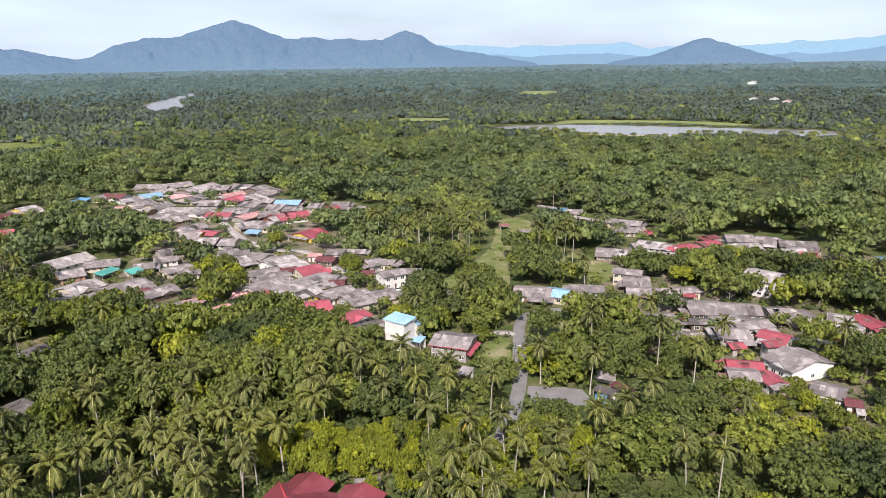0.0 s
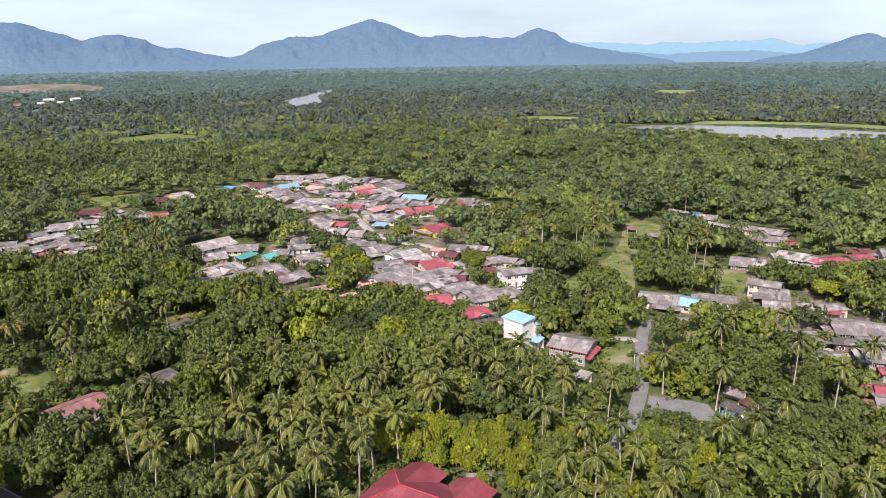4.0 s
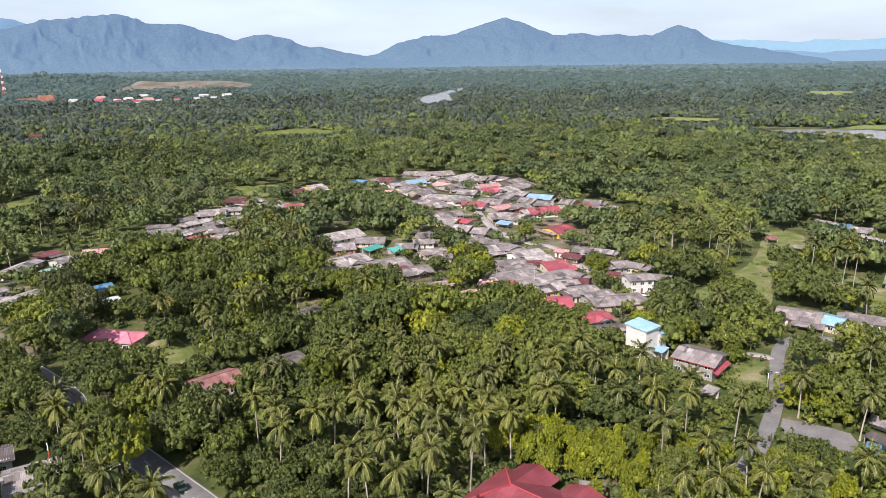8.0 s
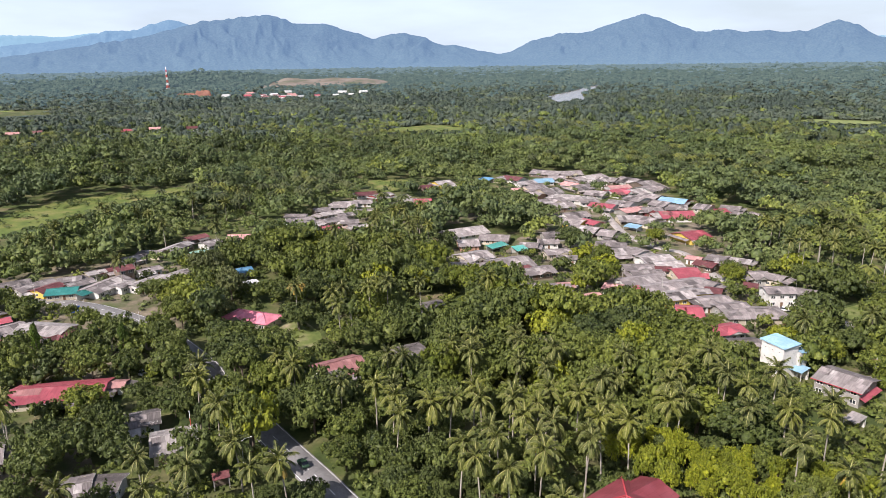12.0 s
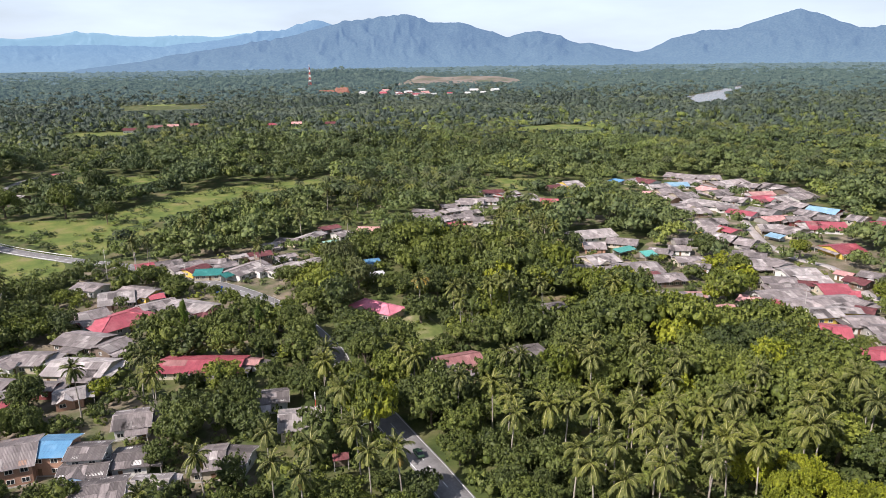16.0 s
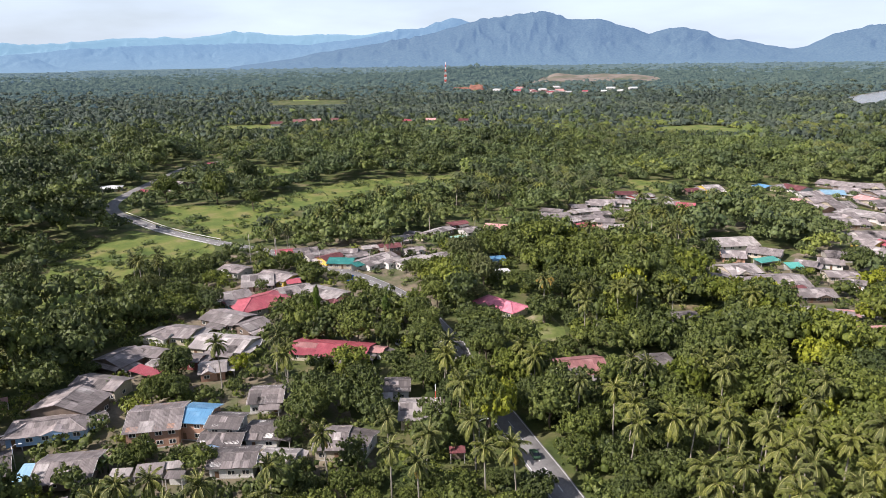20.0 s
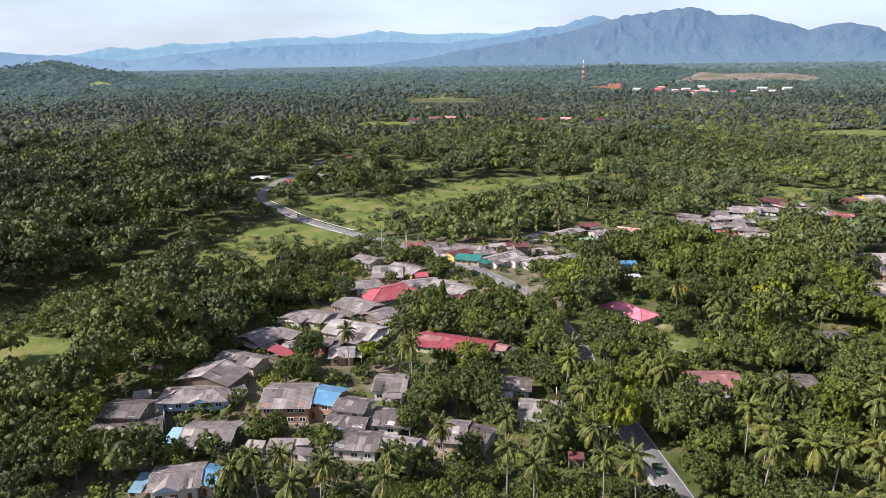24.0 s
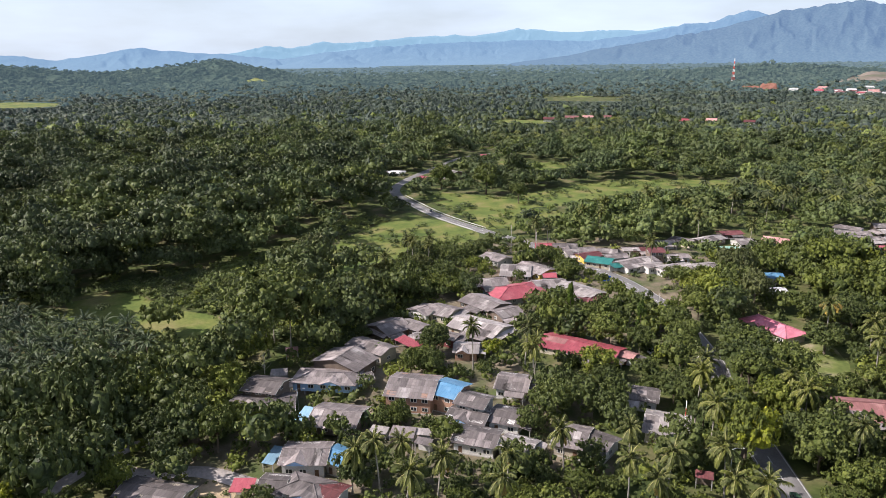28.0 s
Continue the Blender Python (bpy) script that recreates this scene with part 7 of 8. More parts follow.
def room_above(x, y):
    """How high the planting may grow: trees kept below the camera's sight lines to roofs, roads, water and meadows."""
    r, az = np.hypot(x, y), np.arctan2(-x, y)
    top = np.full(len(x), 99.0)
    for bx, by, a, hl, hw, he in BLOCK_BOXES:
        rb, ab = math.hypot(bx, by), math.atan2(-bx, by)
        span = (max(hl, hw) + 1.2) / rb
        k = (np.abs(az - ab) < span) & (r < rb)
        top[k] = np.minimum(top[k], (90 - (90 - he) * r[k] / rb) + 0.2)
    for line, w in BLOCK_LINES[1:2]:
        rl, al = np.hypot(line[:, 0], line[:, 1]), np.arctan2(-line[:, 0], line[:, 1])
        for q in range(0, len(line), 2):
            if rl[q] < 180:
                continue
            k = (np.abs(az - al[q]) < 2.2 / rl[q]) & (r < rl[q] - 2)
            top[k] = np.minimum(top[k], 90 - 90 * r[k] / rl[q] + 2.2)
    rl, al = np.hypot(main_line[:, 0], main_line[:, 1]), np.arctan2(-main_line[:, 0], main_line[:, 1])
    for q in np.flatnonzero(((rl > 246) & (rl < 316)) | (rl > 358)):
        k = (np.abs(az - al[q]) < 5.5 / rl[q]) & (r < rl[q] + 4) & (r > rl[q] * 0.72)
        top[k] = np.minimum(top[k], 90 - 90 * r[k] / rl[q] + 1.0)
    for line in BLOCK_AREAS:
        if np.hypot(*line.mean(0)) > 2300:
            continue
        rl, al = np.hypot(line[:, 0], line[:, 1]), np.arctan2(-line[:, 0], line[:, 1])
        rm = rl.mean()
        if rm > 240:                                 # water and fields: by their near edge
            slot = np.clip(((al - al.min()) / (np.ptp(al) + 1e-9) * 24).astype(int), 0, 23)
            near = np.array([rl[slot == b].min() if (slot == b).any() else rm for b in range(24)])
            deep = np.array([np.ptp(rl[slot == b]) if (slot == b).any() else 0 for b in range(24)])
            k = np.flatnonzero((az > al.min()) & (az < al.max()) & (r > rm * 0.5))
            b = np.clip(((az[k] - al.min()) / (np.ptp(al) + 1e-9) * 24).astype(int), 0, 23)
            aim = near[b] + (0.4 if rm > 700 else 0.2) * deep[b]
            low = np.where(r[k] < aim, 90 - 90 * r[k] / aim, 99)
            top[k] = np.minimum(top[k], low)
            continue
        k = (az > al.min()) & (az < al.max()) & (r < rm) & (r > rm * 0.6)
        top[k] = np.minimum(top[k], 90 - 90 * r[k] / rm + (2.5 if rm > 260 else -0.5))
    for line in LOW_GROUND:
        k = inside_area(x, y, line)
        top[k] = np.minimum(top[k], 2.6 + 2.2 * fractal(x[k] / 9, y[k] / 9, 2, 15))
    deg = np.degrees(az)
    for a0, a1, sight, dist in CLEARED:              # keeps distant bare slopes open to the camera's view
        k = (deg > a0) & (deg < a1) & (r < dist) & (r > dist * 0.5)
        top[k] = np.minimum(top[k], 90 - r[k] * math.tan(radians(sight)))
    return top


def thinned(x, y):
    """Gardens close to houses hold few trees."""
    near = np.full(len(x), 1e9)
    for bx, by, a, hl, hw, he in BLOCK_BOXES:
        near = np.minimum(near, np.hypot(x - bx, y - by) - max(hl, hw))
    return wood_rng.random(len(x)) < np.clip(0.45 + (near - 3) / 14, 0.45, 1)


def scatter(r0, r1, spacing, a0=-38.0, a1=113.0, deep=lambda r: 0.92):
    """Jittered places in a ring sector round the camera, over the bearings it sees; the spacing may grow with distance.
    """
    xs, ys = [], []
    r = r0
    while r < r1:
        s = spacing(r) if callable(spacing) else spacing
        n = int(radians(a1 - a0) * r / s)
        az = np.radians(np.linspace(a0, a1, n)) + wood_rng.normal(0, 0.33, n) * s / r
        q = r + wood_rng.uniform(-0.5, 0.5, n) * s * deep(r)
        xs.append(-np.sin(az) * q)
        ys.append(np.cos(az) * q)
        r += s * deep(r)
    return np.concatenate(xs), np.concatenate(ys)


def away_from(x, y, stands, gap):
    ok = np.ones(len(x), bool)
    for sx, sy, sr in stands:
        ok &= np.hypot(x - sx, y - sy) > sr * 0.75 + gap
    return ok


def stamp(templates, place, scale, turn, pick, tint=None):
    """All templates (vertices, faces) set down at the places: one array of vertices, one of faces, and each vertex's tone."""
    vs, fs, ts, base = [], [], [], 0
    tint = wood_rng.random(len(place)) if tint is None else tint
    for k, (v, f) in enumerate(templates):
        at = np.flatnonzero(pick == k)
        if not len(at):
            continue
        c, s = np.cos(turn[at])[:, None], np.sin(turn[at])[:, None]
        x, y, z = v[None, :, 0] * scale[at, None, 0], v[None, :, 1] * scale[at, None, 0], v[None, :, 2] * scale[at, None, 1]
        w = np.stack([x * c - y * s + place[at, None, 0], x * s + y * c + place[at, None, 1], z + place[at, None, 2]], -1)
        vs.append(w.reshape(-1, 3))
        off = base + np.arange(len(at))[:, None, None] * len(v)
        fs.append((f[None] + off).reshape(-1, f.shape[1]))
        ts.append(np.repeat(tint[at], len(v)))
        base += w.shape[0] * w.shape[1]
    return np.concatenate(vs), np.concatenate(fs), np.concatenate(ts)


def leafy_mesh(name, mat, v, f, t):
    me = mesh_np(name, v, f, mat, True)
    me.attributes.new("tint", "FLOAT", "POINT").data.foreach_set("value", t.astype(np.float32))
    return me


def lump(seed, leaves=17):
    """A distant crown: one or two uneven leafy heads with loose tufts round them."""
    rng = np.random.default_rng(seed)
    v, f = ICO1
    keep = v[f].mean(1)[:, 2] > 0.0
    vs, fs, base, a = [], [], 0, rng.uniform(0, math.tau)
    lobes = [(math.cos(a) * 0.25, math.sin(a) * 0.25, 0.55, 0.7, 0.6), (-math.cos(a) * 0.5, -math.sin(a) * 0.5, rng.uniform(0.3, 0.5), rng.uniform(0.4, 0.55), 0.7)]
    for x, y, z, r, fl in lobes:
        w = v * rng.uniform(0.66, 1.0, (len(v), 1)) * (r, r, r * fl) + (x, y, z)
        fs.append(f[keep] + base)
        vs.append(w)
        base += len(v)
    q, d = crown_points(rng, leaves, lobes)
    w, t = cards(q, d + (0, 0, 0.3), 0.2, rng)
    return np.concatenate(vs + [w]), np.concatenate(fs + [t + base])


# the rest of the coconut grove
gx, gy = scatter(116, 190, 11.5, -22, 52)
keep = free(gx, gy, 1.5) & away_from(gx, gy, PALMS, 4.2) & (np.exp(-(((gx + 2) / 34) ** 2 + ((gy - 141) / 12) ** 2)) < 0.4) & (fractal(gx / 40, gy / 40, 2, 57) > 0.4)
gx, gy = gx[keep], gy[keep]
room = room_above(gx, gy)
for x, y, top in list(zip(gx, gy, room))[:400]:
    if top > 12.5:
        palm(float(x), float(y), min(float(top) + 1.0, float(wood_rng.uniform(11.5, 15.0))))

# single trees nearest the camera
nx, ny = scatter(119, 215, 6.2)
keep = free(nx, ny, 1.0) & away_from(nx, ny, TREES, 1.6) & away_from(nx, ny, PALMS, 0.4)
nx, ny = nx[keep], ny[keep]
room = room_above(nx, ny)
keep = (room > 2.4) & thinned(nx, ny)
nx, ny, room = nx[keep], ny[keep], room[keep]
west = np.clip((np.degrees(np.arctan2(-nx, ny)) - 50) / 25, 0, 1)
tone = fractal(nx / 26, ny / 26, 3, 40) - 0.14 * west
cocoa = np.exp(-(((nx + 6) / 34) ** 2 + ((ny - 141) / 13) ** 2))      # the bright orchard above the crimson roof
order = np.argsort(np.hypot(nx, ny) - 40 * (cocoa > 0.3))
gx, gy = scatter(126, 156, 4.6, -22, 24)             # the dense bright orchard behind the crimson roof
keep = free(gx, gy, 0.6) & away_from(gx, gy, TREES, 0.4) & away_from(gx, gy, PALMS, -0.6) & (np.exp(-(((gx + 2) / 38) ** 2 + ((gy - 141) / 14) ** 2)) > 0.33)
for x, y in zip(gx[keep], gy[keep]):
    h = wood_rng.uniform(5.0, 8.6)
    tree(x, y, h, h * wood_rng.uniform(0.3, 0.4), "z" if wood_rng.random() < 0.72 else "m")
order = order[away_from(nx[order], ny[order], TREES, 0.8)]
singles, rest = order[:110], order[110:]
for k in singles:
    h = min(room[k], wood_rng.uniform(4.5, 9.5))
    if min(math.hypot(nx[k] - q[0], ny[k] - q[1]) for q in PALMS) < 6.5:
        h = min(h, wood_rng.uniform(3.5, 6.0))       # low fruit trees under the palms
    if cocoa[k] > 0.3:
        key, h = "z", min(h, wood_rng.uniform(5.5, 7.5))
    else:
        key = "d" if tone[k] < 0.5 else "m" if tone[k] < 0.66 else "y" if tone[k] < 0.7 else "o"
    tree(nx[k], ny[k], h, min(h * wood_rng.uniform(0.42, 0.62), 4.8), key)

fine_templates = [crown_data(140 + s, "round" if s % 3 else "wide", 82, 13, 0.125, 0.055, 8) for s in range(8)]
near_templates = [crown_data(60 + s, "round" if s % 3 else "wide", 56, 9, 0.14, 0.072, 6) for s in range(8)]
mid_templates = [crown_data(80 + s, "round" if s % 3 else "wide", 30, 4, 0.15, 0.115, 4, 0.74) for s in range(8)]
far_templates = [lump(100 + s) for s in range(10)]
remote_templates = [lump(200 + s, 8) for s in range(8)]
shrub_templates = [crown_data(120 + s, "round", 12, 5, 0.22, 0.14, 2) for s in range(6)]


def wood(name, label, mat, x, y, h, r, templates, sink=0.0):
    n = len(x)
    z = land_height(np.hypot(x, y)) - sink
    tint = np.clip(0.45 * wood_rng.random(n) + 0.7 * (fractal(x / 80, y / 80, 3, 33) - 0.27) * 2, 0, 0.999)
    v, f, t = stamp(templates, np.stack([x, y, z], 1), np.stack([r, h], 1), wood_rng.uniform(0, math.tau, n), wood_rng.integers(0, len(templates), n), tint)
    return tagged(new(name, leafy_mesh(name, mat, v, f, t)), label, "trees", kind="stuff")


def part_of_wood(x, y, room, name, label, mat, templates, hmin, hmax, sel):
    x, y, room = x[sel], y[sel], room[sel]
    tall = np.clip((np.degrees(np.arctan2(-x, y)) - 68) / 8, 0, 1) * np.clip((np.hypot(x, y) - 190) / 60, 0, 1)     # taller forest on the west side
    stand = np.clip(0.45 + 1.9 * (fractal(x / 45, y / 45, 3, 62) - 0.22), 0.5, 1.5)      # stands of unlike age
    h = np.minimum(room, wood_rng.uniform(hmin * 0.85, hmax * 1.12, len(x)) * (1 + 0.45 * tall) * stand)
    r = np.clip(h * wood_rng.uniform(0.46, 0.72, len(x)) * wood_rng.lognormal(0, 0.24, len(x)), 1.4, 7.5)
    far = np.hypot(x, y)
    deep = np.minimum(h * 1.05, r * np.where(far > 330, 1.3, 1.45))
    deep = np.where(far < 185, np.maximum(deep, h * 1.05 - 2.6), deep)      # depth of the crown; no trunk is built below it
    return wood(name, label, mat, x, y, deep, r, templates, deep - h * 1.05 + 0.2)


bx, by = scatter(215, 330, 6.6)
keep = free(bx, by, 1.0) & away_from(bx, by, TREES, 1.4)
bx, by = np.concatenate([bx[keep], nx[rest]]), np.concatenate([by[keep], ny[rest]])
fore = np.arange(len(bx)) >= keep.sum()             # those nearest the camera
room = room_above(bx, by)
keep = (room > 1.8) & (fore | thinned(bx, by))
bx, by, room, fore = bx[keep], by[keep], room[keep], fore[keep]
west = np.clip((np.degrees(np.arctan2(-bx, by)) - 50) / 25, 0, 1)
tone = fractal(bx / 30, by / 30, 3, 40) - 0.14 * west + 0.04 * (np.degrees(np.arctan2(-bx, by)) < 40) + wood_rng.normal(0, 0.04, len(bx))
# western trees that take the darker leaf colours
western = (np.degrees(np.arctan2(-bx, by)) + 16 * (fractal(bx / 40, by / 40, 2, 47) - 0.5) > 84) & (tone < 0.55)
part_of_wood(bx, by, room, "forest", "dark forest edge with tall crowns", MAT_DARK_WOOD, near_templates, 8, 14.0, western)
for key, lo, hi, label in (("d", -1.0, 0.5, "dark green mixed woodland between the houses"), ("m", 0.5, 0.7, "green fruit trees between the houses"), ("y", 0.7, 1.1, "bright yellow-green fruit trees")):
    part_of_wood(bx, by, room, "woodland", label, LEAF[key], near_templates, 6, 12.0, (tone >= lo) & (tone < hi) & ~western & ~fore)
    part_of_wood(bx, by, room, "grove", label, LEAF[key], fine_templates, 5, 9.5, (tone >= lo) & (tone < hi) & ~western & fore)

mx, my = scatter(330, 800, lambda r: 7.0 + (r - 330) / 190)
keep = free(mx, my, 1.0)
mx, my = mx[keep], my[keep]
room = room_above(mx, my)
keep = (room > 1.8) & thinned(mx, my)
mx, my, room = mx[keep], my[keep], room[keep]
tone = fractal(mx / 60, my / 60, 4, 44) + wood_rng.normal(0, 0.075, len(mx)) + 0.09 * (np.degrees(np.arctan2(-mx, my)) < 40)
west = np.degrees(np.arctan2(-mx, my)) + 14 * (fractal(mx / 50, my / 50, 2, 46) - 0.5) > 78
tone = tone - 0.12 * west - 0.1 * (np.degrees(np.arctan2(-mx, my)) > 94)
part_of_wood(mx, my, room, "forest", "dark forest with tall crowns", MAT_DARK_WOOD, mid_templates, 8, 15.0, ((tone < 0.5) & west) | (tone < 0.36))
part_of_wood(mx, my, room, "forest", "dense green lowland forest", MAT_FOREST, mid_templates, 7, 14.0, (tone < 0.55) & ~(((tone < 0.5) & west) | (tone < 0.36)))
part_of_wood(mx, my, room, "forest", "lighter green scrub and plantation trees", MAT_SCRUB, mid_templates, 5, 10.0, tone >= 0.55)

fx, fy = scatter(800, 3900, lambda r: 8.0 + (r - 800) / 330, deep=lambda r: 1.0 + (r - 800) / 800)
keep = free(fx, fy, 6.0)
fx, fy = fx[keep], fy[keep]
froom = room_above(fx, fy)
keep = froom > 2
fx, fy, froom = fx[keep], fy[keep], froom[keep]
fr = np.hypot(fx, fy)
size = (8.0 + (fr - 800) / 330) * 0.86 * wood_rng.lognormal(0, 0.3, len(fx))
fh = np.minimum(np.clip(wood_rng.lognormal(2.15, 0.35, len(fx)), 4, 15) + 0.5, froom)
tone = fractal(fx / 150, fy / 150, 4, 48) + wood_rng.normal(0, 0.06, len(fx))
west = np.clip((np.degrees(np.arctan2(-fx, fy)) - 45) / 20, 0, 1) * np.clip((1700 - fr) / 500, 0, 1)
tone = tone - 0.1 * west
turn_r = fr + wood_rng.normal(0, 260, len(fx))       # hazier leaf colours take over little by little with distance
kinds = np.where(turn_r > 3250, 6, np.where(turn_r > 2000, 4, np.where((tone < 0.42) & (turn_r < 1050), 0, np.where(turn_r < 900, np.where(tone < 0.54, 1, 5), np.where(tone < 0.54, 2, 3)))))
for kind_no, mat, label in ((0, MAT_DARK_WOOD, "dark groups of tall forest trees"), (1, MAT_FOREST, "green lowland forest beyond the village"), (2, MAT_FAR_HAZED, "distant dark green forest canopy"),
                            (3, MAT_FAR_SCRUB_HAZED, "distant lighter plantation and scrub"), (4, HAZE_REMOTE, "remote forest canopy towards the hills"), (5, MAT_SCRUB, "light green scrub beyond the village"), (6, HAZE_PLAIN, "hazy trees at the foot of the mountains")):
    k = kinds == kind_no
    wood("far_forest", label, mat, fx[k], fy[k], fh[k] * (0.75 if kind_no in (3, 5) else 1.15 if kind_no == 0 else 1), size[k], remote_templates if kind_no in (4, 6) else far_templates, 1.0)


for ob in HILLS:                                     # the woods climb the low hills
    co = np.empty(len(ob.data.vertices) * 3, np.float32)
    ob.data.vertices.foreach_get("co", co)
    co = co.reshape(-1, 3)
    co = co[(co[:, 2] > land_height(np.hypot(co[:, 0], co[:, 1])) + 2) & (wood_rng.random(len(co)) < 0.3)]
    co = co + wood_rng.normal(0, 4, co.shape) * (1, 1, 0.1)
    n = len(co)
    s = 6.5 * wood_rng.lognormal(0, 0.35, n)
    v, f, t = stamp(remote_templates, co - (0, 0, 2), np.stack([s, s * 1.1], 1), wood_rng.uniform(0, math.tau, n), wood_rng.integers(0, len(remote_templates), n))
    tagged(new("hill_forest", leafy_mesh("hill_forest", HAZE_REMOTE, v, f, t)), "dense forest covering a low hill", "trees", kind="stuff")


def small_palm(seed):
    """A palm for the groves: thin trunk and arched fronds in strips, foot at zero, one metre high."""
    rng = np.random.default_rng(seed)
    v, f = [(-0.012, 0, 0), (0.012, 0, 0), (0.008, 0, 0.98), (-0.008, 0, 0.98), (0, -0.012, 0), (0, 0.012, 0), (0, 0.008, 0.98), (0, -0.008, 0.98)], [(0, 1, 2), (0, 2, 3), (4, 5, 6), (4, 6, 7)]
    for k in range(15):
        a, up, ln = k * 2.4, 0.34 - 0.05 * k * 0.9, rng.uniform(0.3, 0.38)
        c, s = math.cos(a), math.sin(a)
        for side in (-1, 1):
            b = len(v)
            row = [(0.0, 0.0, 0.0), (0.5, 0.07, up * 0.5), (1.0, 0.01, up * 0.5 - 0.34)]
            for q, w, z in row:
                v += [(c * q * ln, s * q * ln, 0.97 + z * ln * 1.3), (c * q * ln - s * w * side, s * q * ln + c * w * side, 0.97 + z * ln * 1.3 - w * 0.5)]
            f += [(b, b + 2, b + 3), (b, b + 3, b + 1), (b + 2, b + 4, b + 5), (b + 2, b + 5, b + 3)]
    return np.array(v), np.array(f)


px_, py_ = scatter(300, 950, lambda r: 9 + r / 90)
keep = free(px_, py_, 1.0) & ((fractal(px_ / 90, py_ / 90, 3, 90) > 0.57) | ((py_ > 560) & (px_ > 100) & (py_ < 900) & (wood_rng.random(len(px_)) < 0.85)))
px_, py_ = px_[keep], py_[keep]
room = room_above(px_, py_)
k = room > 8
px_, py_ = px_[k], py_[k]
ph = np.minimum(wood_rng.uniform(11, 16, len(px_)), room[k] + 3)
wood("coconut_grove", "coconut palms rising over the forest", MAT_GROVE, px_, py_, ph, ph * 0.98, [small_palm(s) for s in range(4)])

# low growth under and between the trees
sx, sy = scatter(104, 330, lambda r: 3.7 + (r - 104) / 80)
keep = free(sx, sy, -0.6)
sx, sy = sx[keep], sy[keep]
room = np.minimum(room_above(sx, sy), 4.2)
keep = room > 0.7
sx, sy, room = sx[keep], sy[keep], room[keep]
sh = np.minimum(room, wood_rng.uniform(0.9, 4.0, len(sx)) )
tone = fractal(sx / 18, sy / 18, 3, 71)
for lo, hi, mat, label in ((0, 0.5, LEAF["d"], "dark green shrubs and saplings"), (0.5, 1.1, LEAF["m"], "bright green shrubs and tall weeds")):
    k = (tone >= lo) & (tone < hi)
    wood("shrubs", label, mat, sx[k], sy[k], sh[k] * 1.1, sh[k] * wood_rng.uniform(0.6, 1.1, k.sum()), shrub_templates, 0.1)

# thick scrub on the low ground below the forest
for line in LOW_GROUND:
    lo, hi = line.min(0), line.max(0)
    n = int((hi[0] - lo[0]) * (hi[1] - lo[1]) / 7)
    qx, qy = wood_rng.uniform(lo[0], hi[0], n), wood_rng.uniform(lo[1], hi[1], n)
    k = inside_area(qx, qy, line) & free(qx, qy, 0.5)
    qx, qy = qx[k], qy[k]
    qh = wood_rng.uniform(1.2, 3.2, len(qx)) * (0.6 + 0.8 * fractal(qx / 12, qy / 12, 2, 16))
    wood("shrubs", "thick bright scrub below the forest edge", MAT_SCRUB, qx, qy, qh, qh * wood_rng.uniform(0.8, 1.4, len(qx)), shrub_templates, 0.1)

# tufts and weeds on the village greens and lawns
for line in BLOCK_AREAS:
    c = line.mean(0)
    if math.hypot(*c) < 420 and c[0] > -180 and not (20 < c[0] < 35 and c[1] < 180):
        lo, hi = line.min(0), line.max(0)
        n = int((hi[0] - lo[0]) * (hi[1] - lo[1]) / 16)
        qx, qy = wood_rng.uniform(lo[0], hi[0], n), wood_rng.uniform(lo[1], hi[1], n)
        k = inside_area(qx, qy, line) & (fractal(qx / 8, qy / 8, 3, 96) > 0.5)
        if k.sum():
            qh = wood_rng.uniform(0.3, 1.3, k.sum())
            wood("shrubs", "tufts of rough grass and weeds on a green", LEAF["m"], qx[k], qy[k], qh, qh * wood_rng.uniform(0.8, 1.6, k.sum()), shrub_templates, 0.1)

# scrub scattered over the meadows and verges
for line in BLOCK_AREAS:
    c = line.mean(0)
    if 200 < math.hypot(*c) < 620 and c[0] < -200:
        lo, hi = line.min(0), line.max(0)
        n = int((hi[0] - lo[0]) * (hi[1] - lo[1]) / 20)
        qx, qy = wood_rng.uniform(lo[0], hi[0], n), wood_rng.uniform(lo[1], hi[1], n)
        away = np.min([np.hypot(qx - p[0], qy - p[1]) for p in main_line[::2]], axis=0)
        k = inside_area(qx, qy, line) & (away > 6) & (fractal(qx / 14, qy / 14, 3, 95) > 0.5)
        if k.sum() and c[1] > -20:
            qh = wood_rng.uniform(0.5, 2.1, k.sum()) * wood_rng.lognormal(0, 0.35, k.sum())
            wood("shrubs", "low green scrub spreading into a meadow", MAT_SCRUB, qx[k], qy[k], qh, qh * wood_rng.uniform(0.8, 1.7, k.sum()), shrub_templates, 0.1)

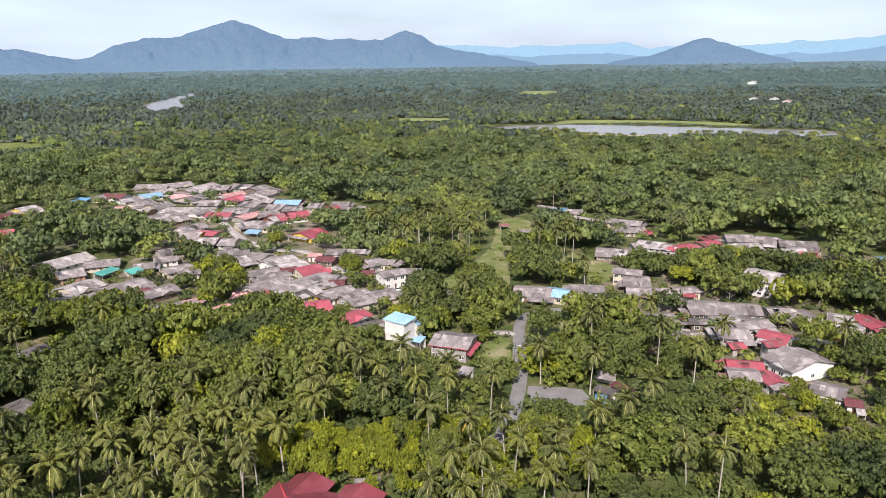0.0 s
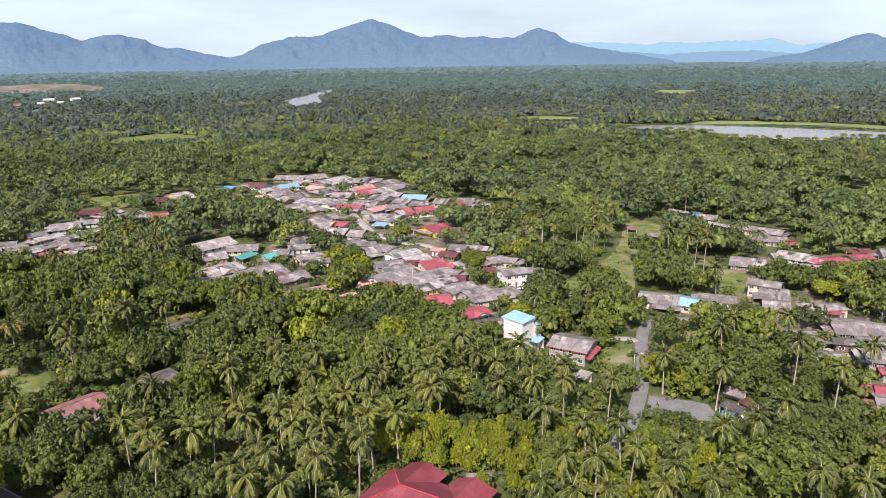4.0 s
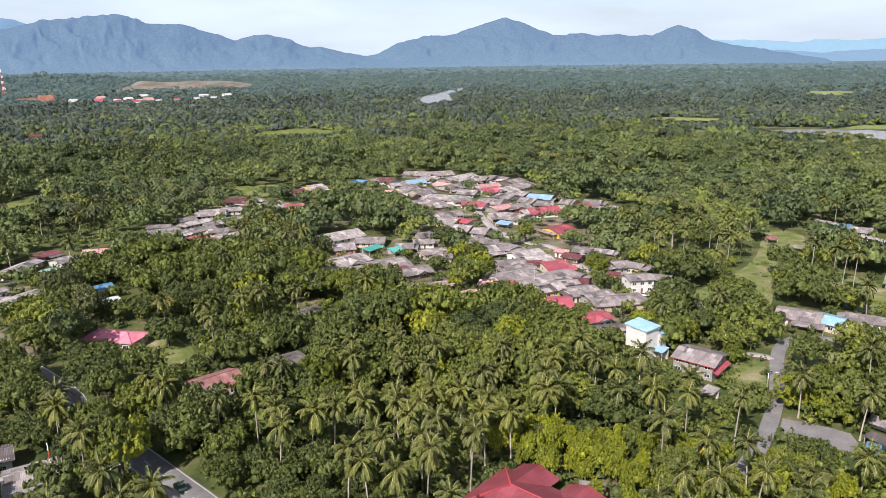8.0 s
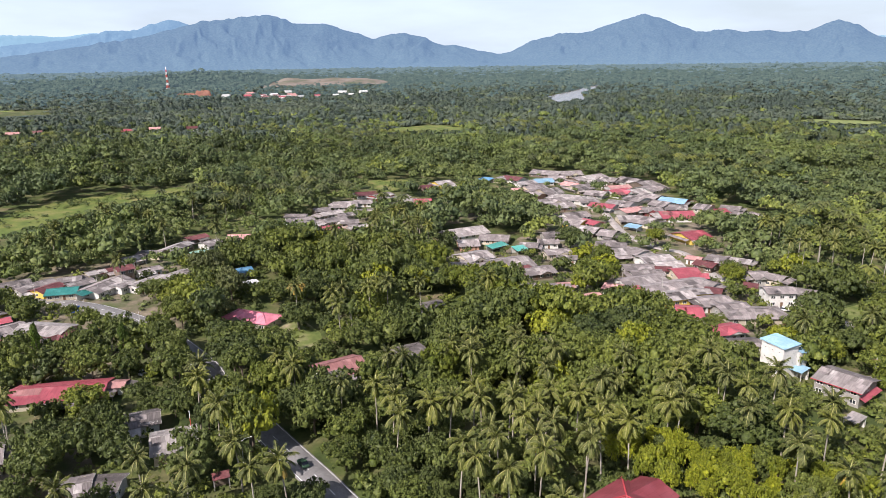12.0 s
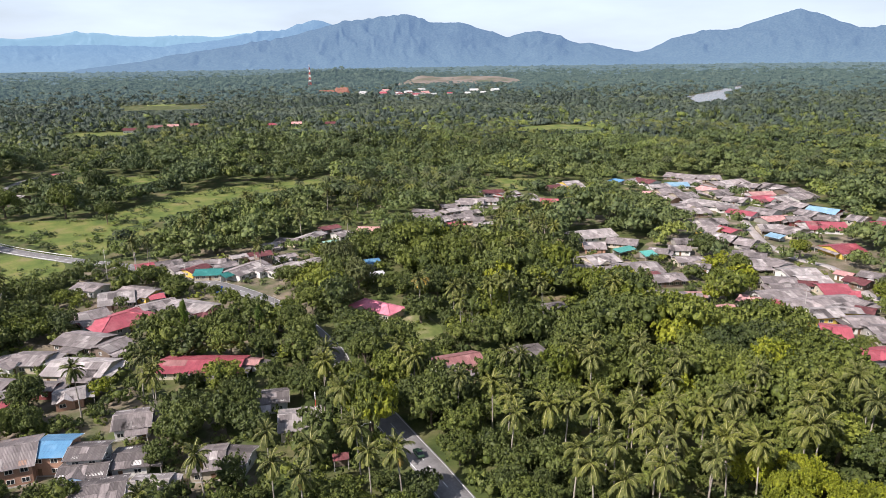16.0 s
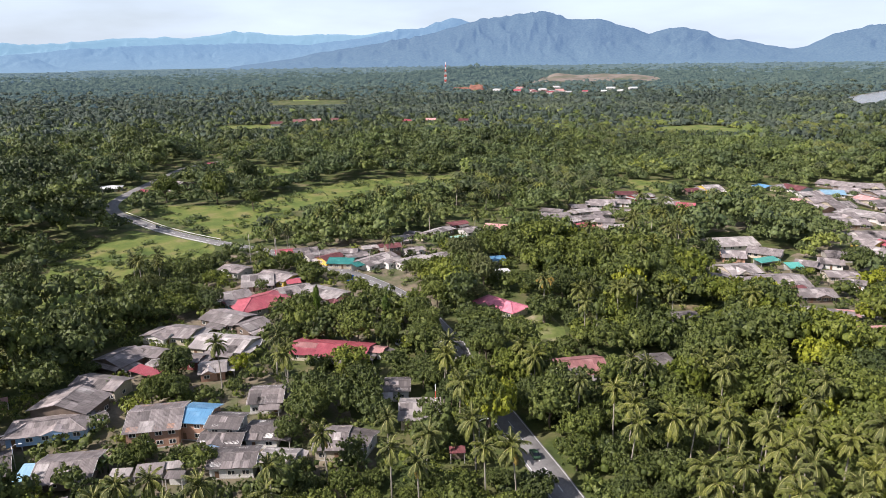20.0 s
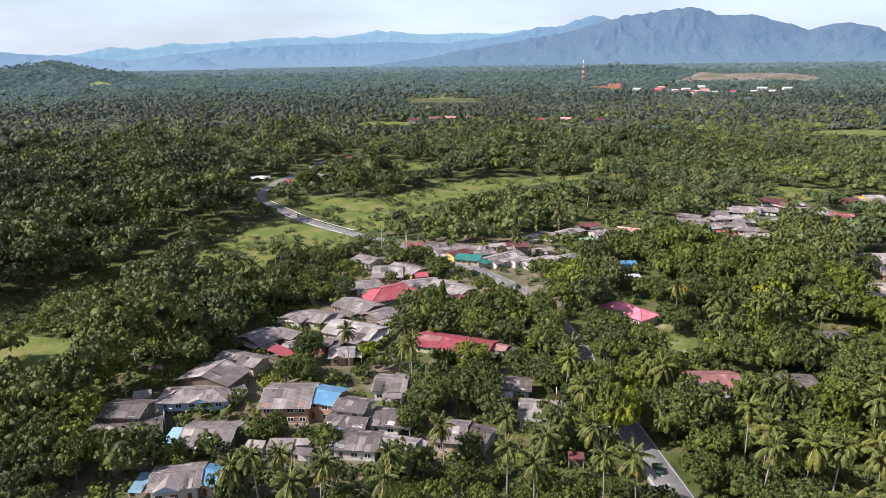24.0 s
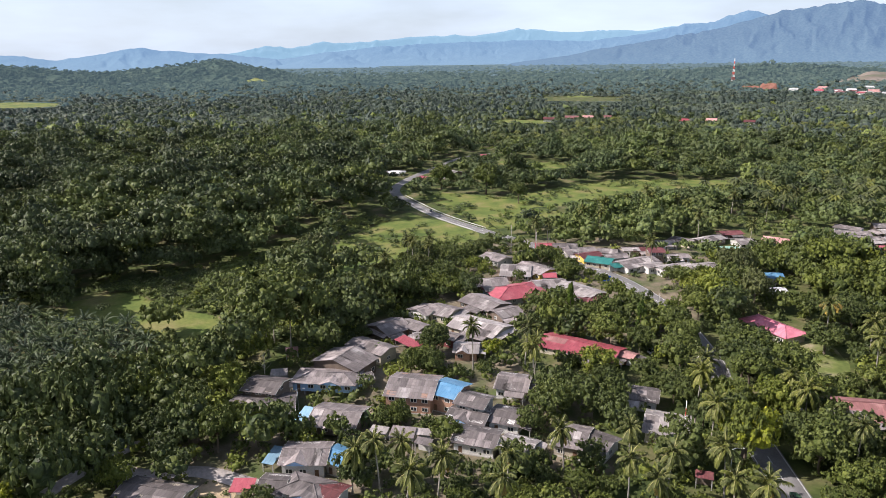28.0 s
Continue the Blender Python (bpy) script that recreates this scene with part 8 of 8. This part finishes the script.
# ---- canopy of the farthest woods: an uneven sheet, haze painted in as emission, most in the last of it ----
def canopy(r0, r1, rows, mat, label):
    ra, az = np.linspace(r0, r1, rows), np.radians(np.linspace(-42, 118, 420))
    RA, AZ = np.meshgrid(ra, az, indexing="ij")
    X, Y = -np.sin(AZ) * RA, np.cos(AZ) * RA
    Z = land_height(RA) + 0.3 + 5.5 * fractal(X / 60, Y / 60, 3, 60) * np.clip((RA - 1800) / 400, 0, 1) - 3.5 * (RA < 1850)
    wet = ~free(X.ravel(), Y.ravel(), 4.0).reshape(X.shape)
    Z[wet] = land_height(RA[wet]) - 2.0
    n = len(az)
    i, j = np.meshgrid(np.arange(rows - 1), np.arange(n - 1), indexing="ij")
    i, j = i.ravel(), j.ravel()
    f = np.stack([i * n + j, i * n + j + 1, (i + 1) * n + j + 1, (i + 1) * n + j], 1)[:, ::-1]
    tagged(new("far_canopy", mesh_np("far_canopy", np.stack([X, Y, Z], -1).reshape(-1, 3), f, mat, True)), label, "trees", kind="stuff")


canopy(1800, 3320, 60, HAZE_REMOTE, "continuous forest canopy fading towards the hills")
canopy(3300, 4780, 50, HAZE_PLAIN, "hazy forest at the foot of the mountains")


# ---- vehicles ----
CAR_PAINT = {c: painted("car_paint_" + n, v, 0.25, 0.1, 0.06) for c, n, v in (("w", "white", (0.75, 0.75, 0.74)), ("k", "dark", (0.03, 0.035, 0.045)), ("g", "green", (0.05, 0.10, 0.06)), ("s", "silver", (0.45, 0.46, 0.47)))}
TYRE = tube("tyre", MAT_BLACK, [(0, -0.1, 0), (0, 0.1, 0)], (0.31, 0.31), 12)
RIM = tube("rim", MAT_METAL, [(0, -0.11, 0), (0, 0.11, 0)], (0.17, 0.17), 10)


def loft(name, mat, sections):
    """A closed body through cross-sections (x, half width, low, high)."""
    v, f = [], []
    for x, w, lo, hi in sections:
        v += [(x, -w, lo), (x, w, lo), (x, w, lo + (hi - lo) * 0.65), (x, w * 0.86, hi), (x, -w * 0.86, hi), (x, -w, lo + (hi - lo) * 0.65)]
    for k in range(len(sections) - 1):
        a, b = 6 * k, 6 * k + 6
        f += [(a + i, a + (i + 1) % 6, b + (i + 1) % 6, b + i) for i in range(6)]
    f += [(5, 4, 3, 2, 1, 0), tuple(len(v) - 6 + i for i in range(6))]
    return mesh_from(name, v, [q[::-1] for q in f], mat, False)


def car(x, y, rot, paint, label, van=False):
    ob = tagged(new("van" if van else "car"), label, "car", "parked cars")
    ob.matrix_basis = pose(x, y, 0.13, 0, 0, rot)
    h = 1.25 if van else 0.92
    part("body", loft("body", CAR_PAINT[paint], [(-1.95, 0.7, 0.4, 0.72), (-1.85, 0.8, 0.28, 0.88), (-0.9, 0.82, 0.24, h), (0.8, 0.82, 0.24, 0.92), (1.75, 0.8, 0.28, 0.8), (1.92, 0.7, 0.4, 0.66)]), ob)
    top = 1.75 if van else 1.42
    part("windows", loft("windows", MAT_GLASS, [(-1.7 if van else -1.55, 0.7, 0.8, 0.9), (-1.45 if van else -1.0, 0.73, 0.8, top - 0.05), (0.15, 0.73, 0.8, top - 0.05), (0.95, 0.7, 0.8, 0.88)]), ob)
    part("roof", loft("roof", CAR_PAINT[paint], [(-1.4 if van else -0.95, 0.68, top - 0.06, top), (0.12, 0.68, top - 0.06, top)]), ob)
    for wx in (-1.2, 1.2):
        for wy in (-0.74, 0.74):
            w = part("wheel", TYRE, ob, pose(wx, wy, 0.18))
            part("rim", RIM, w)


car(-142.4, 115.6, 158, "k", "dark hatchback parked in a painted bay")
car(-223.3, 122.0, 70, "w", "white car parked beside a carport")
car(-177.5, 115.8, 95, "s", "silver van parked under a shed roof", True)
car(147.0, 233.0, 20, "w", "white van beside the trees", True)
car(-19.2, 267.5, 10, "w", "white car parked on the lane")
car(-617.8, 190.1, 60, "w", "white car parked by the meadow road")
car(-622.2, 196.3, 60, "w", "white car parked by the meadow road")
car(-626.4, 202.4, 60, "s", "silver car parked by the meadow road")
car(-630.5, 208.6, 60, "k", "dark car parked by the meadow road")
car(-102.5, 103.2, 157, "g", "green car on the country road")
car(-405.0, 101.5, 167, "k", "dark car on the embankment road")


# ---- poles, lamps, sign, rails ----
def pole(x, y, h, lamp=None):
    ob = tagged(new("street_lamp" if lamp is not None else "utility_pole"), "grey street lamp with a curved arm" if lamp is not None else "weathered concrete utility pole with a crossarm",
                "lamp" if lamp is not None else "pole", "roadside poles")
    ob.matrix_basis = pose(x, y, 0, 0, 0, lamp or 0)
    part("shaft", tube("shaft", MAT_METAL if lamp is not None else MAT_POST, [(0, 0, 0), (0, 0, h * 0.5), (0, 0, h)], (0.13, 0.11, 0.08), 8), ob)
    if lamp is not None:
        part("arm", tube("arm", MAT_METAL, [(0, 0, h - 0.1), (0.7, 0, h + 0.35), (1.8, 0, h + 0.5)], (0.05, 0.045, 0.04), 6), ob)
        part("lantern", boxes("lantern", MAT_TRIM, (1.6, 2.3, -0.14, 0.14, h + 0.42, h + 0.56)), ob)
    else:
        part("crossarm", boxes("crossarm", MAT_WOOD, (-0.9, 0.9, -0.06, 0.06, h - 0.7, h - 0.58)), ob)
        for k in (-0.75, 0, 0.75):
            part("insulator", tube("insulator", MAT_TRIM, [(k, 0, h - 0.58), (k, 0, h - 0.38)], (0.05, 0.035), 6), ob)


pole(-300.6, 114.6, 14)
pole(-305.9, 136.5, 12)
pole(-268.7, 134.0, 9)
pole(-258.5, 153.3, 9)
pole(-5.2, 249.0, 10)
pole(-289.0, 122.6, 13)
pole(-147.5, -21.5, 8)
pole(9.1, 215.7, 8)
pole(-7.3, 244.9, 10)
pole(-205.0, 134.5, 9)
pole(-160.0, 134.0, 9)
pole(-62.0, 262.0, 9)
pole(19.7, 191.3, 7.5, 0)
pole(-172.9, 5.7, 6, 60)
pole(-112.3, 94.4, 8, 60)


def sign_board(x, y, rot):
    ob = tagged(new("road_sign"), "blue rectangular road sign on two posts", "sign")
    ob.matrix_basis = pose(x, y, 0, 0, 0, rot)
    for k in (-1.4, 1.4):
        part("post", POST, ob, pose(k, 0, 0) @ Matrix.Diagonal((0.7, 0.7, 4.2, 1)))
    part("panel", boxes("panel", MAT_SIGN, (-1.9, 1.9, -0.16, -0.1, 2.0, 4.4)), ob)
    for z in (2.5, 3.1, 3.7):
        part("lettering", boxes("lettering", MAT_WHITE, (-1.4, 1.0, -0.175, -0.162, z, z + 0.22)), ob)


sign_board(-243.0, 134.0, 60)


def parapet(pts, label):
    """A low white rail on posts along the road's edge."""
    line = smooth_line(pts, 4.0)
    ob = tagged(new("guard_rail"), label, "rail", "bridge rails")
    ob.matrix_basis = pose(line[0][0], line[0][1], 0)
    loc = line - line[0]
    part("beam", tube("beam", MAT_WHITE, [(p[0], p[1], 0.75) for p in loc], [0.14] * len(loc), 6), ob)
    for p in loc:
        part("post", POST, ob, pose(p[0], p[1], 0) @ Matrix.Diagonal((1, 1, 0.7, 1)))


keep_main = (main_line[:, 0] < -350) & (main_line[:, 0] > -462)
edge = side_of(main_line)
parapet((main_line + edge * 4.3)[keep_main][::5], "white painted rail along the embankment road")
parapet((main_line - edge * 4.3)[keep_main][::5], "white painted rail along the embankment road")

# painted parking bays beside the junction
bay_ob = tagged(new("parking_bays"), "row of white painted parking bays on asphalt", "road marking", kind="structure")
mid = int(np.argmin(np.hypot(main_line[:, 0] + 141, main_line[:, 1] - 118)))
for k in range(-3, 4):
    p, s = main_line[min(mid + k, len(main_line) - 1)], edge[mid + k]
    d = np.array([s[1], -s[0]])
    q = [p + s * 0.9 * g0 + d * o for g0, o in ((1.0, -0.08), (1.0, 0.08), (3.6, 0.08), (3.6, -0.08))]
    part("bay_line", mesh_from("bay_line", [(c[0], c[1], 0.165) for c in q], [(0, 1, 2, 3)], MAT_WHITE), bay_ob)


# ---- the mast and the red cutting below it ----
MAST_RED = painted("mast_red", (0.45, 0.06, 0.04), 0.6, dirt=0.15)
MAT_LATERITE = land_material("red_laterite", ((0.3, (0.22, 0.10, 0.075)), (0.7, (0.30, 0.15, 0.11))), 0.05, grain=0.2)


def mast(x, y, h):
    z = float(land_height(np.array(math.hypot(x, y))))
    ob = tagged(new("radio_mast"), "red and white lattice radio mast", "mast")
    ob.matrix_basis = pose(x, y, z)
    n = 8
    for k in range(n):
        lo, hi = h * k / n, h * (k + 1) / n
        w0, w1 = 3.4 * (1 - 0.8 * k / n), 3.4 * (1 - 0.8 * (k + 1) / n)
        mat = MAST_RED if k % 2 else MAT_WHITE
        c0 = [(w0, w0), (-w0, w0), (-w0, -w0), (w0, -w0)]
        c1 = [(w1, w1), (-w1, w1), (-w1, -w1), (w1, -w1)]
        for i in range(4):
            part("leg", tube("leg", mat, [(*c0[i], lo), (*c1[i], hi)], (0.42, 0.42), 4), ob)
            part("brace", tube("brace", mat, [(*c0[i], lo), (*c1[(i + 1) % 4], hi)], (0.25, 0.25), 4), ob)
    part("antenna", tube("antenna", MAT_WHITE, [(0, 0, h - 1), (0, 0, h + 8)], (1.2, 0.9), 8), ob)


mast(-1828, 1396, 62)


def cutting(x, y, rot, length, height):
    z = float(land_height(np.array(math.hypot(x, y))))
    u, w = np.linspace(-0.5, 0.5, 26), np.linspace(0, 1, 9)
    U, W = np.meshgrid(u, w, indexing="ij")
    taper = np.clip(1 - np.abs(U * 2) ** 9, 0, 1)
    bulge = fractal(U * 9, W * 4, 3, 77)
    v = np.stack([U * length, W * height * 0.5 + (bulge - 0.5) * 5, W * height * taper * (0.8 + 0.4 * bulge)], -1).reshape(-1, 3)
    i, j = np.meshgrid(np.arange(25), np.arange(8), indexing="ij")
    i, j = i.ravel(), j.ravel()
    ob = tagged(new("earth_cutting", mesh_np("earth_cutting", v, np.stack([i * 9 + j, (i + 1) * 9 + j, (i + 1) * 9 + j + 1, i * 9 + j + 1], 1), MAT_LATERITE, True)),
                "bare red earth cutting on a hillside", "earth bank", kind="structure")
    ob.matrix_basis = pose(x, y, z, 0, 0, rot)


cutting(-1470, 1226, 50, 42, 17)
cutting(-1530, 1222, 50, 50, 9)


# ---- small things on the green ----
def shelter(x, y, rot, w, d, h, roof):
    ob = tagged(new("shelter"), "small open shelter with a %s roof on posts" % ROOF_WORDS[roof], "shelter")
    ob.matrix_basis = pose(x, y, 0, 0, 0, rot)
    for px in (-w / 2 + 0.15, w / 2 - 0.15):
        for py in (-d / 2 + 0.15, d / 2 - 0.15):
            part("post", POST, ob, pose(px, py, 0) @ Matrix.Diagonal((1, 1, h, 1)))
    part("roof_slope", slab("roof_slope", [(-w / 2 - 0.4, -d / 2 - 0.4, h - 0.1), (w / 2 + 0.4, -d / 2 - 0.4, h - 0.1), (w / 2 + 0.4, 0, h + 0.8), (-w / 2 - 0.4, 0, h + 0.8)], 0.06, ROOF[roof]), ob)
    part("roof_slope", slab("roof_slope", [(w / 2 + 0.4, d / 2 + 0.4, h - 0.1), (-w / 2 - 0.4, d / 2 + 0.4, h - 0.1), (-w / 2 - 0.4, 0, h + 0.8), (w / 2 + 0.4, 0, h + 0.8)], 0.06, ROOF[roof]), ob)


shelter(32.2, 371.0, 10, 5.0, 4.0, 2.4, "P")
shelter(42.3, 357.0, -5, 5.5, 4.0, 2.3, "g")


def goal(x, y, rot):
    ob = tagged(new("football_goal"), "white painted goal frame on the village green", "goal")
    ob.matrix_basis = pose(x, y, 0, 0, 0, rot)
    for k in (-2.4, 2.4):
        part("upright", tube("upright", MAT_WHITE, [(k, 0, 0), (k, 0, 2.2)], (0.07, 0.07), 6), ob)
        part("stay", tube("stay", MAT_WHITE, [(k, 0, 2.2), (k, 1.6, 0)], (0.05, 0.05), 6), ob)
    part("crossbar", tube("crossbar", MAT_WHITE, [(-2.4, 0, 2.2), (2.4, 0, 2.2)], (0.07, 0.07), 6), ob)
    part("ground_bar", tube("ground_bar", MAT_WHITE, [(-2.4, 1.6, 0.06), (2.4, 1.6, 0.06)], (0.05, 0.05), 6), ob)


goal(33.6, 316.0, 5)


def flag_pole(x, y):
    ob = tagged(new("flag_pole"), "thin pole painted red, white and blue beside a house", "pole")
    ob.matrix_basis = pose(x, y, 0)
    for k, mat in enumerate((ROOF["A"], MAST_RED, MAT_WHITE, MAST_RED, MAT_WHITE)):
        part("section", tube("section", mat, [(0, 0, k * 2.0), (0, 0, k * 2.0 + 2.0)], (0.09, 0.09), 7), ob)


flag_pole(-131.0, 95.5)
